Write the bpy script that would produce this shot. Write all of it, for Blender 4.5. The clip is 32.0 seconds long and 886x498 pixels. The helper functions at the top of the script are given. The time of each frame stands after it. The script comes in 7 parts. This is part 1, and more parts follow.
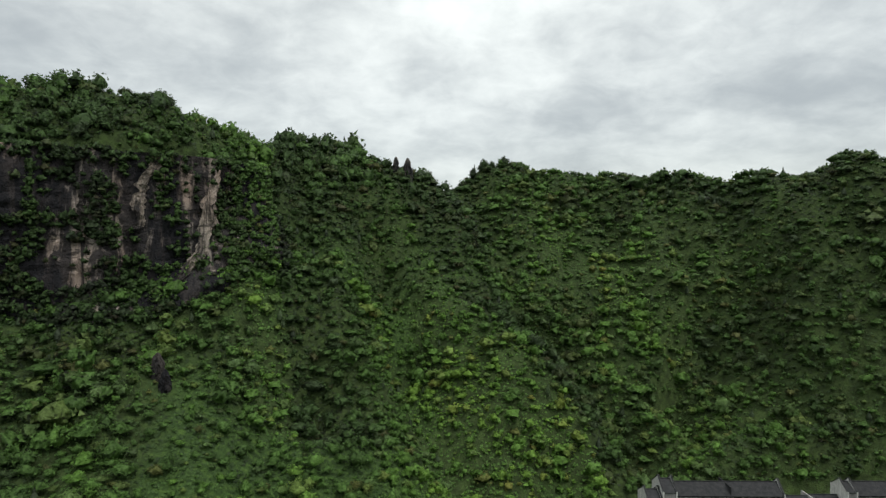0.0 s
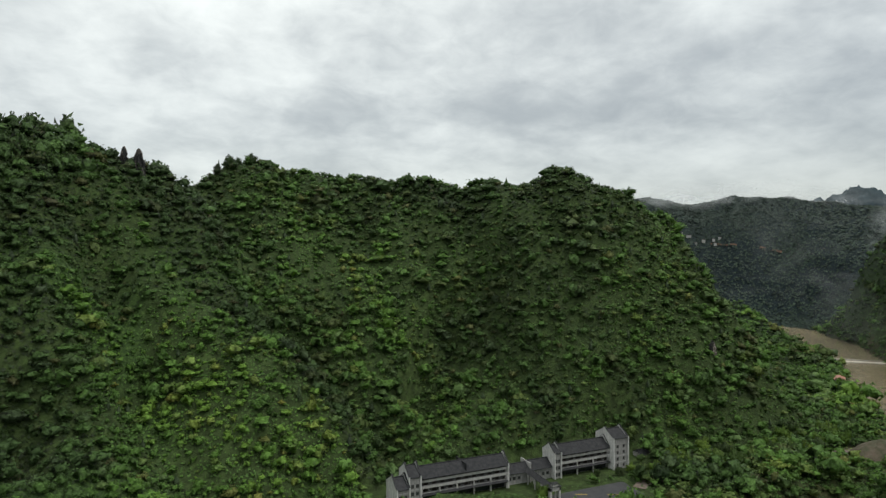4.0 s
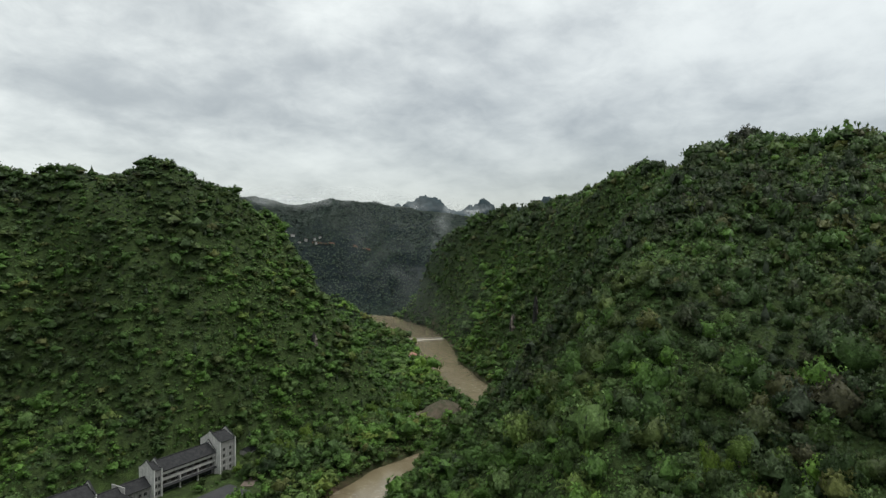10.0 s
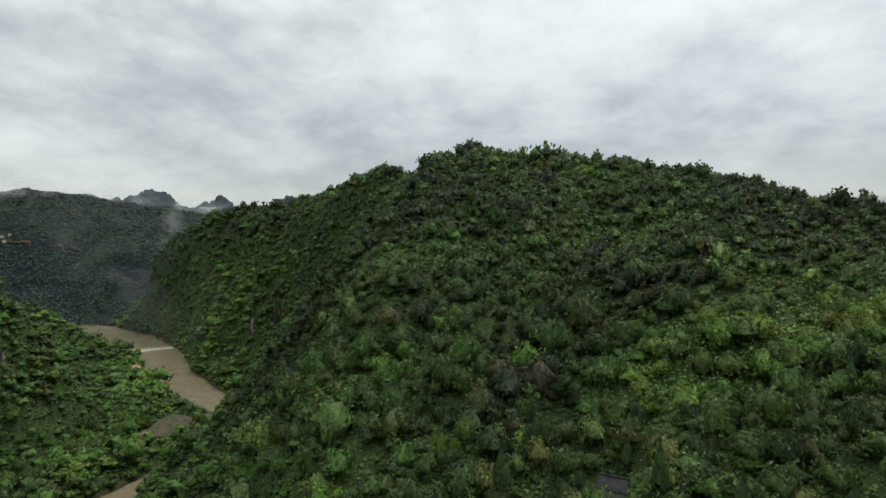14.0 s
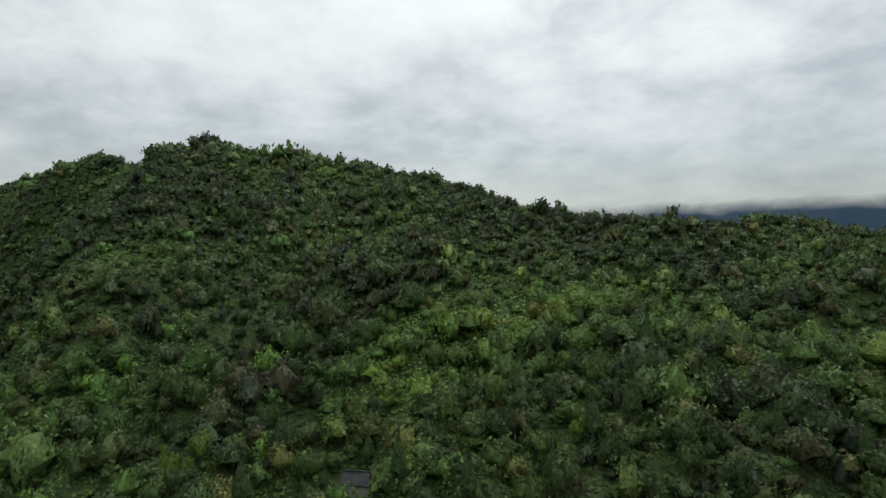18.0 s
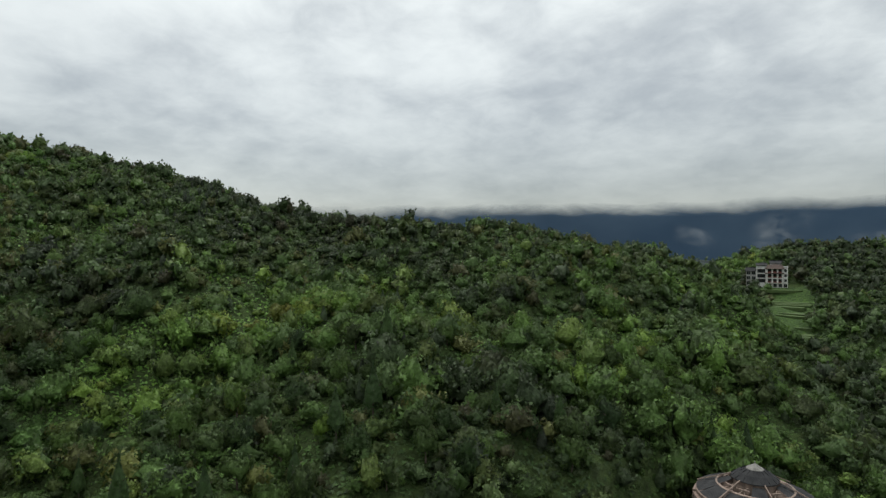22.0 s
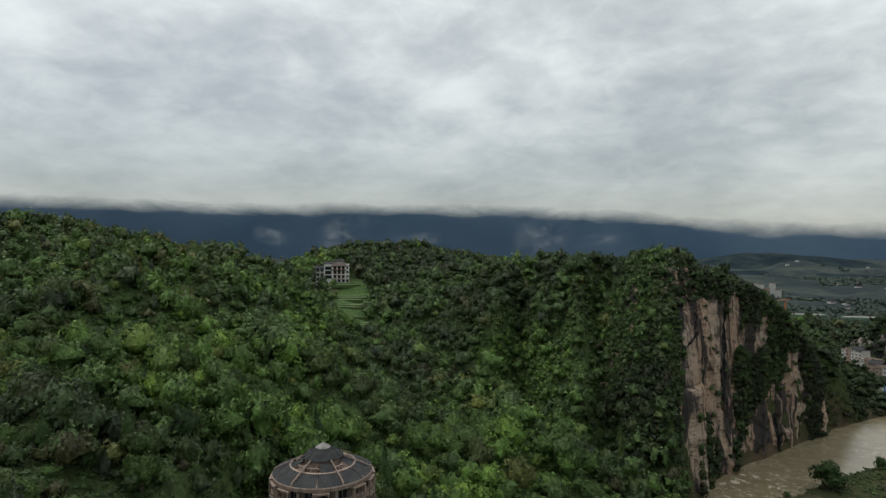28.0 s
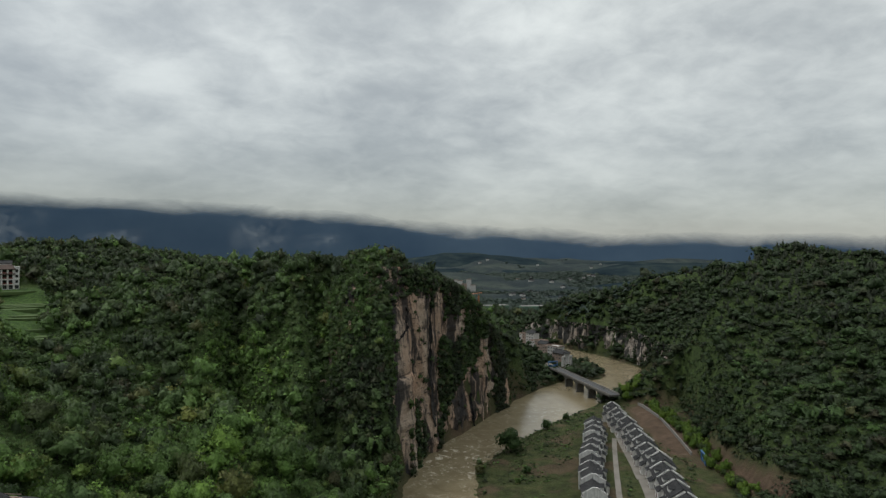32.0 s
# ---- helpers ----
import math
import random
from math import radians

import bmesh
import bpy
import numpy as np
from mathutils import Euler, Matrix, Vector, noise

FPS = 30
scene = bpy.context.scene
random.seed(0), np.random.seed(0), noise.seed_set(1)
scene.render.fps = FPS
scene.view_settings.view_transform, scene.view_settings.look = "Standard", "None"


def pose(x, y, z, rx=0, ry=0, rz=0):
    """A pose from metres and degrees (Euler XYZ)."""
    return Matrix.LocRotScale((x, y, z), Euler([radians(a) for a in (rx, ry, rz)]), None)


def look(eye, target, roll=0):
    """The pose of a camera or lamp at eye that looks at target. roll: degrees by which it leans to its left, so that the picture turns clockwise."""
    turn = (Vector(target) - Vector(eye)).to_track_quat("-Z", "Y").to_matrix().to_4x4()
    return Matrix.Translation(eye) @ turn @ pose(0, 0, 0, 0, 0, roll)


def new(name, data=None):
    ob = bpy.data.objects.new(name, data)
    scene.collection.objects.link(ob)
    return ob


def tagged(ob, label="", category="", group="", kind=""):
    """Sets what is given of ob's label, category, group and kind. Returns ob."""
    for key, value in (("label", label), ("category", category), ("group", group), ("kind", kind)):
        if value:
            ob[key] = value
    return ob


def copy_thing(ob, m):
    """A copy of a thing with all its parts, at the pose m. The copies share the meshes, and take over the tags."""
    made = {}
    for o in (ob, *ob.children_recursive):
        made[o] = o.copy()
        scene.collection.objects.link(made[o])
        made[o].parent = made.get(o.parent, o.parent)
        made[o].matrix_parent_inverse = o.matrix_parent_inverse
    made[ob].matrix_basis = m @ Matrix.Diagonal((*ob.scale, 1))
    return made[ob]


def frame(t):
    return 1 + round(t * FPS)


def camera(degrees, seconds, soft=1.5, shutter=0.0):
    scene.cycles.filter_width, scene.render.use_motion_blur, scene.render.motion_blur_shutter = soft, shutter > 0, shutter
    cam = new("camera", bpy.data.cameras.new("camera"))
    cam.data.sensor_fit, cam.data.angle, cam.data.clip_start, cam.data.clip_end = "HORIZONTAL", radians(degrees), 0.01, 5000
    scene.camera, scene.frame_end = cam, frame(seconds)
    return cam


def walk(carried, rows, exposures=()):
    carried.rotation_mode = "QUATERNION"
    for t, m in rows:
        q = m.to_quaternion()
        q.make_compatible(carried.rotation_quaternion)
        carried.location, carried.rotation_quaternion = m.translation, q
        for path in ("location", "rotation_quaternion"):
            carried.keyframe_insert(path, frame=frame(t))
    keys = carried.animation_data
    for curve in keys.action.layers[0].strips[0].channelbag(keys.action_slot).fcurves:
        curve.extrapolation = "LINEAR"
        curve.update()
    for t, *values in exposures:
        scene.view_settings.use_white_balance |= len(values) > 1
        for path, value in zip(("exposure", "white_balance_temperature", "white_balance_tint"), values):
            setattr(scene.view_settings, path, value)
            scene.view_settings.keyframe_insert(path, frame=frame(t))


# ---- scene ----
cam = camera(73.36, 32.0, soft=1.35)
# the camera hangs in the air 115 m over the river and turns to its right
PATH = [
    (0.0, pose(0, 0, 115, 89.99, -0.31, -0.00)), (0.5, pose(0, 0, 115, 90.03, -0.24, -2.60)), (1.0, pose(0, 0, 115, 90.07, -0.18, -5.60)),
    (1.5, pose(0, 0, 115, 90.10, -0.14, -8.63)), (2.0, pose(0, 0, 115, 90.12, -0.13, -11.65)), (2.5, pose(0, 0, 115, 90.14, -0.12, -14.67)),
    (3.0, pose(0, 0, 115, 90.15, -0.12, -17.68)), (3.5, pose(0, 0, 115, 90.15, -0.10, -20.66)), (5.5, pose(0, 0, 115, 90.12, 0.02, -32.79)),
    (6.0, pose(0, 0, 115, 90.10, 0.05, -35.84)), (6.5, pose(0, 0, 115, 90.09, 0.07, -38.89)), (7.0, pose(0, 0, 115, 90.08, 0.08, -41.94)),
    (7.5, pose(0, 0, 115, 90.07, 0.09, -44.98)), (8.0, pose(0, 0, 115, 90.05, 0.10, -48.05)), (8.5, pose(0, 0, 115, 90.04, 0.12, -51.11)),
    (9.0, pose(0, 0, 115, 90.02, 0.14, -54.15)), (9.5, pose(0, 0, 115, 90.00, 0.16, -57.21)), (10.0, pose(0, 0, 115, 89.98, 0.15, -60.29)),
    (10.5, pose(0, 0, 115, 89.97, 0.12, -63.34)), (11.0, pose(0, 0, 115, 89.96, 0.11, -66.39)), (11.5, pose(0, 0, 115, 89.95, 0.10, -69.44)),
    (12.0, pose(0, 0, 115, 89.95, 0.10, -72.50)), (12.5, pose(0, 0, 115, 89.95, 0.10, -75.56)), (13.0, pose(0, 0, 115, 89.95, 0.09, -78.60)),
    (13.5, pose(0, 0, 115, 89.95, 0.06, -81.63)), (14.0, pose(0, 0, 115, 89.95, 0.03, -84.68)), (14.5, pose(0, 0, 115, 89.95, -0.00, -87.71)),
    (16.5, pose(0, 0, 115, 90.00, 0.03, -99.91)), (17.0, pose(0, 0, 115, 90.02, 0.01, -102.96)), (17.5, pose(0, 0, 115, 90.03, 0.00, -105.95)),
    (18.0, pose(0, 0, 115, 90.05, -0.00, -109.02)), (18.5, pose(0, 0, 115, 90.06, -0.01, -112.07)), (19.0, pose(0, 0, 115, 90.07, -0.02, -115.12)),
    (19.5, pose(0, 0, 115, 90.07, -0.03, -118.15)), (20.0, pose(0, 0, 115, 90.07, -0.03, -121.22)), (20.5, pose(0, 0, 115, 90.08, -0.03, -124.09)),
    (21.0, pose(0, 0, 115, 90.09, -0.02, -127.14)), (21.5, pose(0, 0, 115, 90.09, -0.04, -130.22)), (22.0, pose(0, 0, 115, 90.09, -0.07, -133.32)),
    (22.5, pose(0, 0, 115, 90.10, -0.10, -136.44)), (23.0, pose(0, 0, 115, 90.10, -0.12, -139.55)), (23.5, pose(0, 0, 115, 90.09, -0.12, -142.69)),
    (24.0, pose(0, 0, 115, 90.07, -0.11, -145.85)), (24.5, pose(0, 0, 115, 90.06, -0.12, -149.06)), (25.0, pose(0, 0, 115, 90.06, -0.11, -152.39)),
    (25.5, pose(0, 0, 115, 90.06, -0.10, -155.75)), (27.5, pose(0, 0, 115, 90.07, -0.05, -169.08)), (28.0, pose(0, 0, 115, 90.08, -0.04, -172.39)),
    (28.5, pose(0, 0, 115, 90.09, -0.04, -175.73)), (29.0, pose(0, 0, 115, 90.09, -0.03, -179.03)), (29.5, pose(0, 0, 115, 90.09, -0.03, -182.35)),
    (30.0, pose(0, 0, 115, 90.09, -0.03, -185.68)), (30.5, pose(0, 0, 115, 90.09, -0.05, -188.98)), (31.0, pose(0, 0, 115, 90.09, -0.09, -192.28)),
    (31.5, pose(0, 0, 115, 90.10, -0.13, -195.56)), (32.0, pose(0, 0, 115, 90.11, -0.13, -198.88)),
]
walk(cam, PATH, [(0.0, 0.0), (6.0, -0.07), (10.0, 0.0), (18.0, 0.0), (22.0, -0.05), (25.0, -0.09), (28.0, -0.1), (30.0, -0.2), (32.0, -0.24)])

# ---- light: an overcast sky, brighter over the head of the valley, and a veiled sun ----
SUN_AZIMUTH, SUN_HEIGHT = 125.0, 62.0
GLOW_AZIMUTH = 4.0


def link(tree, a, b):
    tree.links.new(a, b)


world = bpy.data.worlds.new("overcast_sky")
scene.world = world
world.use_nodes = True
wt = world.node_tree
wt.nodes.clear()
w_out, w_bg = wt.nodes.new("ShaderNodeOutputWorld"), wt.nodes.new("ShaderNodeBackground")
w_sky = wt.nodes.new("ShaderNodeTexSky")
w_sky.sky_type, w_sky.sun_disc = "NISHITA", False
w_sky.sun_elevation, w_sky.sun_rotation = radians(SUN_HEIGHT), radians(SUN_AZIMUTH)
w_co = wt.nodes.new("ShaderNodeTexCoord")


def w_math(op, a, b=0.0, c=0.0):
    n = wt.nodes.new("ShaderNodeMath")
    n.operation = op
    for socket, v in zip(n.inputs, (a, b, c)):
        if hasattr(v, "is_linked"):
            link(wt, v, socket)
        else:
            socket.default_value = v
    return n.outputs[0]


def w_noise(vec, scale, detail, rough, distort=0.0):
    n = wt.nodes.new("ShaderNodeTexNoise")
    n.inputs["Scale"].default_value, n.inputs["Detail"].default_value = scale, detail
    n.inputs["Roughness"].default_value, n.inputs["Distortion"].default_value = rough, distort
    link(wt, vec, n.inputs["Vector"])
    return n.outputs["Fac"]


w_sep = wt.nodes.new("ShaderNodeSeparateXYZ")
link(wt, w_co.outputs["Generated"], w_sep.inputs[0])
wx, wy, wz = w_sep.outputs
w_flat = w_math("ADD", w_math("MAXIMUM", wz, 0.0), 0.3)
w_plane = wt.nodes.new("ShaderNodeCombineXYZ")
link(wt, w_math("DIVIDE", wx, w_flat), w_plane.inputs[0])
link(wt, w_math("DIVIDE", wy, w_flat), w_plane.inputs[1])
# two decks of cloud: broad grey masses, and torn brighter ones under them
w_deck = w_noise(w_plane.outputs[0], 1.05, 5.0, 0.5, 0.15)
w_torn = w_noise(w_plane.outputs[0], 3.4, 7.0, 0.55, 0.2)
w_wisp = w_noise(w_plane.outputs[0], 9.0, 6.0, 0.6, 0.5)
w_cloud = w_math("ADD", w_math("ADD", w_math("MULTIPLY", w_deck, 0.52), w_math("MULTIPLY", w_torn, 0.34)), w_math("MULTIPLY", w_wisp, 0.14))
w_ramp = wt.nodes.new("ShaderNodeValToRGB")
w_ramp.color_ramp.interpolation = "EASE"
w_ramp.color_ramp.elements[0].position, w_ramp.color_ramp.elements[0].color = 0.34, (0.31, 0.326, 0.314, 1)
w_ramp.color_ramp.elements[1].position, w_ramp.color_ramp.elements[1].color = 0.64, (0.65, 0.672, 0.632, 1)
# seen edge on, low over the land, the decks blur into one
w_low = w_math("MULTIPLY_ADD", w_math("MINIMUM", w_math("MULTIPLY", w_math("MAXIMUM", wz, 0.0), 5.0), 1.0), 0.65, 0.35)
w_cloud = w_math("MULTIPLY_ADD", w_math("SUBTRACT", w_cloud, 0.5), w_low, 0.5)
link(wt, w_cloud, w_ramp.inputs[0])
# thinner cloud over the head of the valley lets more light through
sx, sy = math.sin(radians(GLOW_AZIMUTH)), math.cos(radians(GLOW_AZIMUTH))
w_side = w_math("ADD", w_math("MULTIPLY", wx, sx), w_math("MULTIPLY", wy, sy))
w_glow = w_math("POWER", w_math("MAXIMUM", w_math("MULTIPLY_ADD", w_side, 0.5, 0.5), 0.0), 5.0)
w_gain = w_math("ADD", w_math("MULTIPLY_ADD", w_glow, 0.3, 0.88), w_math("MULTIPLY", w_math("MAXIMUM", w_math("MULTIPLY", w_side, -1.0), 0.0), 0.2))
# an overcast sky is brightest overhead
w_gain = w_math("MULTIPLY", w_gain, w_math("MULTIPLY_ADD", w_math("POWER", w_math("MAXIMUM", wz, 0.0), 1.5), 2.0, 1.0))
# far off the decks lie over one another and grow heavy
w_far = w_math("EXPONENT", w_math("MULTIPLY", w_math("MAXIMUM", wz, 0.0), -9.0))
w_gain = w_math("MULTIPLY", w_gain, w_math("MULTIPLY_ADD", w_math("MULTIPLY", w_far, w_math("SUBTRACT", 1.0, w_glow)), -0.3, 1.0))
w_heavy = w_math("POWER", w_math("MAXIMUM", w_math("ADD", w_math("MULTIPLY", wx, 0.4), w_math("MULTIPLY", wy, -0.92)), 0.0), 4.0)
w_band = w_math("EXPONENT", w_math("MULTIPLY", w_math("MAXIMUM", wz, 0.0), -6.0))
w_gain = w_math("MULTIPLY", w_gain, w_math("MULTIPLY_ADD", w_math("MULTIPLY", w_band, w_heavy), -0.58, 1.0))
w_mix = wt.nodes.new("ShaderNodeVectorMath")
w_mix.operation = "SCALE"
link(wt, w_ramp.outputs[0], w_mix.inputs[0])
link(wt, w_gain, w_mix.inputs["Scale"])
w_add = wt.nodes.new("ShaderNodeMixRGB")
w_add.inputs[0].default_value = 0.03
link(wt, w_mix.outputs[0], w_add.inputs[1])
link(wt, w_sky.outputs[0], w_add.inputs[2])
link(wt, w_add.outputs[0], w_bg.inputs["Color"])
w_bg.inputs["Strength"].default_value = 1.0
link(wt, w_bg.outputs[0], w_out.inputs["Surface"])

sun = new("sun", bpy.data.lights.new("sun", "SUN"))
sun.data.energy, sun.data.angle, sun.data.color = 1.5, radians(20), (1.0, 0.97, 0.92)
a, b = radians(SUN_AZIMUTH), radians(SUN_HEIGHT)
sun.matrix_world = look((0, 0, 0), (-math.sin(a) * math.cos(b), -math.cos(a) * math.cos(b), -math.sin(b)))

# ---- materials ----
class Shader:
    """A node material: bsdf, and short ways to add noise, ramps and relief."""

    def __init__(self, name, rough=0.8, spec=0.3, metal=0.0):
        self.mat = bpy.data.materials.new(name)
        self.mat.use_nodes = True
        self.tree = self.mat.node_tree
        self.bsdf = self.tree.nodes["Principled BSDF"]
        self.out = self.tree.nodes["Material Output"]
        self.bsdf.inputs["Roughness"].default_value = rough
        self.bsdf.inputs["Specular IOR Level"].default_value = spec
        self.bsdf.inputs["Metallic"].default_value = metal

    def node(self, kind):
        return self.tree.nodes.new("ShaderNode" + kind)

    def put(self, value, socket):
        if hasattr(value, "is_linked"):
            self.tree.links.new(value, socket)
        else:
            socket.default_value = value

    def place(self, stretch=(1, 1, 1), own=False):
        m = self.node("Mapping")
        self.put(self.node("TexCoord").outputs["Object"] if own else self.node("NewGeometry").outputs["Position"], m.inputs["Vector"])
        m.inputs["Scale"].default_value = stretch
        return m.outputs[0]

    def noise(self, size, detail=4.0, rough=0.55, stretch=(1, 1, 1), distort=0.0, own=False):
        n = self.node("TexNoise")
        self.put(self.place(stretch, own), n.inputs["Vector"])
        n.inputs["Scale"].default_value, n.inputs["Detail"].default_value = 1.0 / size, detail
        n.inputs["Roughness"].default_value, n.inputs["Distortion"].default_value = rough, distort
        return n.outputs["Fac"]

    def ramp(self, fac, *stops):
        n = self.node("ValToRGB")
        self.put(fac, n.inputs[0])
        el = n.color_ramp.elements
        while len(el) < len(stops):
            el.new(0.5)
        for e, (p, c) in zip(el, stops):
            e.position = p
            e.color = (c, c, c, 1) if isinstance(c, (int, float)) else (*c, 1)
        return n.outputs[0]

    def mix(self, fac, a, b, how="MIX"):
        n = self.node("MixRGB")
        n.blend_type = how
        for v, s in zip((fac, a, b), n.inputs):
            self.put((*v, 1) if isinstance(v, tuple) else v, s)
        return n.outputs[0]

    def math(self, op, a, b=0.0, c=0.0):
        n = self.node("Math")
        n.operation = op
        for v, s in zip((a, b, c), n.inputs):
            self.put(v, s)
        return n.outputs[0]

    def attribute(self, name):
        n = self.node("Attribute")
        n.attribute_name = name
        return n.outputs["Fac"]

    def colour(self, c):
        self.put((*c, 1) if isinstance(c, tuple) else c, self.bsdf.inputs["Base Color"])
        return self

    def bump(self, height, depth, strength=1.0):
        n = self.node("Bump")
        n.inputs["Strength"].default_value, n.inputs["Distance"].default_value = strength, depth
        self.put(height, n.inputs["Height"])
        self.put(n.outputs[0], self.bsdf.inputs["Normal"])
        return self


def leaf_material(name, tone_of, stops, glow=0.28, calm=1.0):
    s = Shader(name, 0.62, 0.22)
    island = s.node("NewGeometry").outputs["Random Per Island"]
    tone = s.attribute("tone") if tone_of == "woods" else s.node("ObjectInfo").outputs["Random"]
    base = s.ramp(tone, *stops)
    leafy = s.mix(1.0, base, s.ramp(island, (0.0, 1 - 0.14 * calm), (0.5, 1.0), (1.0, 1 + 0.16 * calm)), "MULTIPLY")
    leafy = s.mix(1.0, leafy, s.ramp(s.noise(0.7 / calm, 4, 0.7), (0.3, 1 - 0.38 * calm), (0.5, 1.0), (0.7, 1 + 0.35 * calm)), "MULTIPLY")
    if tone_of == "woods":
        # kinds of tree: plain green, blue-grey, olive, coppery young leaf
        kind = s.ramp(s.attribute("hue"), (0.0, (0.88, 1.04, 0.82)), (0.2, (0.88, 1.04, 0.82)), (0.4, (1, 1, 1)), (0.55, (0.94, 0.95, 1.12)), (0.7, (0.98, 0.94, 1.15)), (0.78, (1.1, 1.0, 0.95)), (0.9, (1.13, 0.98, 0.95)), (1.0, (1.3, 0.88, 0.98)))
        leafy = s.mix(1.0, leafy, kind, "MULTIPLY")
    s.colour(leafy)
    # a spray of leaves takes its light as part of the rounded mass it belongs to
    lean, to_world = s.node("Attribute"), s.node("VectorTransform")
    lean.attribute_name = "lean"
    to_world.vector_type, to_world.convert_from, to_world.convert_to = "NORMAL", "OBJECT", "WORLD"
    s.put(lean.outputs["Vector"], to_world.inputs[0])
    rough = s.node("TexNoise")
    s.put(s.place(), rough.inputs["Vector"])
    rough.inputs["Scale"].default_value, rough.inputs["Detail"].default_value, rough.inputs["Roughness"].default_value = 1.0, 3.0, 0.65
    shake, sum_up, unit = s.node("VectorMath"), s.node("VectorMath"), s.node("VectorMath")
    shake.operation, sum_up.operation, unit.operation = "MULTIPLY_ADD", "ADD", "NORMALIZE"
    s.put(rough.outputs["Color"], shake.inputs[0])
    shake.inputs[1].default_value, shake.inputs[2].default_value = (3.2, 3.2, 2.4), (-1.6, -1.6, -1.2)
    s.put(to_world.outputs[0], sum_up.inputs[0])
    s.put(shake.outputs[0], sum_up.inputs[1])
    s.put(sum_up.outputs[0], unit.inputs[0])
    s.put(unit.outputs[0], s.bsdf.inputs["Normal"])
    through_leaf = s.node("BsdfTranslucent")
    s.put(s.mix(1.0, leafy, (0.95, 1.0, 0.5), "MULTIPLY"), through_leaf.inputs["Color"])
    blend = s.node("MixShader")
    blend.inputs[0].default_value = glow
    s.put(s.bsdf.outputs[0], blend.inputs[1])
    s.put(through_leaf.outputs[0], blend.inputs[2])
    s.put(unit.outputs[0], through_leaf.inputs["Normal"])
    s.put(blend.outputs[0], s.out.inputs["Surface"])
    return s.mat


GREENS = ((0.0, (0.035, 0.042, 0.026)), (0.1, (0.037, 0.055, 0.025)), (0.3, (0.058, 0.092, 0.033)), (0.5, (0.082, 0.136, 0.040)), (0.7, (0.107, 0.182, 0.046)), (0.87, (0.142, 0.238, 0.052)), (1.0, (0.19, 0.285, 0.056)))
LEAVES = leaf_material("woodland_leaves", "woods", GREENS)
LEAVES_OWN = leaf_material("tree_leaves", "own", ((0.0, (0.045, 0.068, 0.022)), (0.4, (0.062, 0.105, 0.029)), (0.75, (0.085, 0.148, 0.034)), (1.0, (0.12, 0.195, 0.038))))
LEAVES_DARK = leaf_material("dark_tree_leaves", "own", ((0, (0.028, 0.055, 0.018)), (1, (0.045, 0.085, 0.022))))
LEAVES_BRIGHT = leaf_material("young_tree_leaves", "own", ((0, (0.1, 0.18, 0.027)), (1, (0.145, 0.225, 0.032))))
# distance haze is put into these leaf colours: duller, bluer, less contrast
LEAVES_HAZED = leaf_material("haze_toned_leaves", "woods", ((0, (0.024, 0.035, 0.033)), (0.5, (0.034, 0.05, 0.042)), (1, (0.046, 0.068, 0.05))), 0.1, 0.35)

bark = Shader("bark", 0.9)
bark.colour(bark.ramp(bark.noise(0.3, 5, stretch=(1, 1, 0.2)), (0.3, (0.05, 0.04, 0.03)), (0.7, (0.16, 0.13, 0.1))))
BARK = bark.bump(bark.noise(0.2, 4, stretch=(1, 1, 0.2)), 0.05).mat

# ground: undergrowth, meadow and earth, by masks that lie on the ground
g = Shader("ground", 0.95, 0.15)
under = g.ramp(g.noise(3.2, 6, 0.6), (0.3, (0.022, 0.032, 0.012)), (0.5, (0.04, 0.062, 0.02)), (0.72, (0.066, 0.104, 0.03)))
grass = g.ramp(g.noise(4.5, 7, 0.62), (0.3, (0.023, 0.03, 0.013)), (0.52, (0.044, 0.055, 0.02)), (0.72, (0.075, 0.077, 0.034)))
earth = g.ramp(g.noise(5.0, 7, 0.6), (0.3, (0.06, 0.042, 0.03)), (0.6, (0.105, 0.072, 0.05)), (0.8, (0.15, 0.118, 0.09)))
# the plain's dull blue-green carries the haze of distance in its colour
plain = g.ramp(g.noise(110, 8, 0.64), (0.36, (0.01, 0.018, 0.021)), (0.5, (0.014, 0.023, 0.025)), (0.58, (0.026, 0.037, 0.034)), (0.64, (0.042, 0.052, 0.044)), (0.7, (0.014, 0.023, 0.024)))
creeper = g.ramp(g.noise(1.8, 6, 0.65), (0.3, (0.018, 0.032, 0.012)), (0.5, (0.042, 0.078, 0.022)), (0.72, (0.085, 0.145, 0.032)))
c = g.mix(g.attribute("lush"), under, creeper)
c = g.mix(g.attribute("meadow"), c, grass)
patch = g.math("MULTIPLY", g.attribute("meadow"), g.ramp(g.noise(24, 5, 0.6), (0.5, 0.0), (0.6, 0.75)))
c = g.mix(patch, c, earth)
c = g.mix(g.attribute("bare"), c, earth)
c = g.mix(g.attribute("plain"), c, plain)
g.colour(c)
GROUND = g.bump(g.noise(1.4, 6, 0.7), 1.1).mat

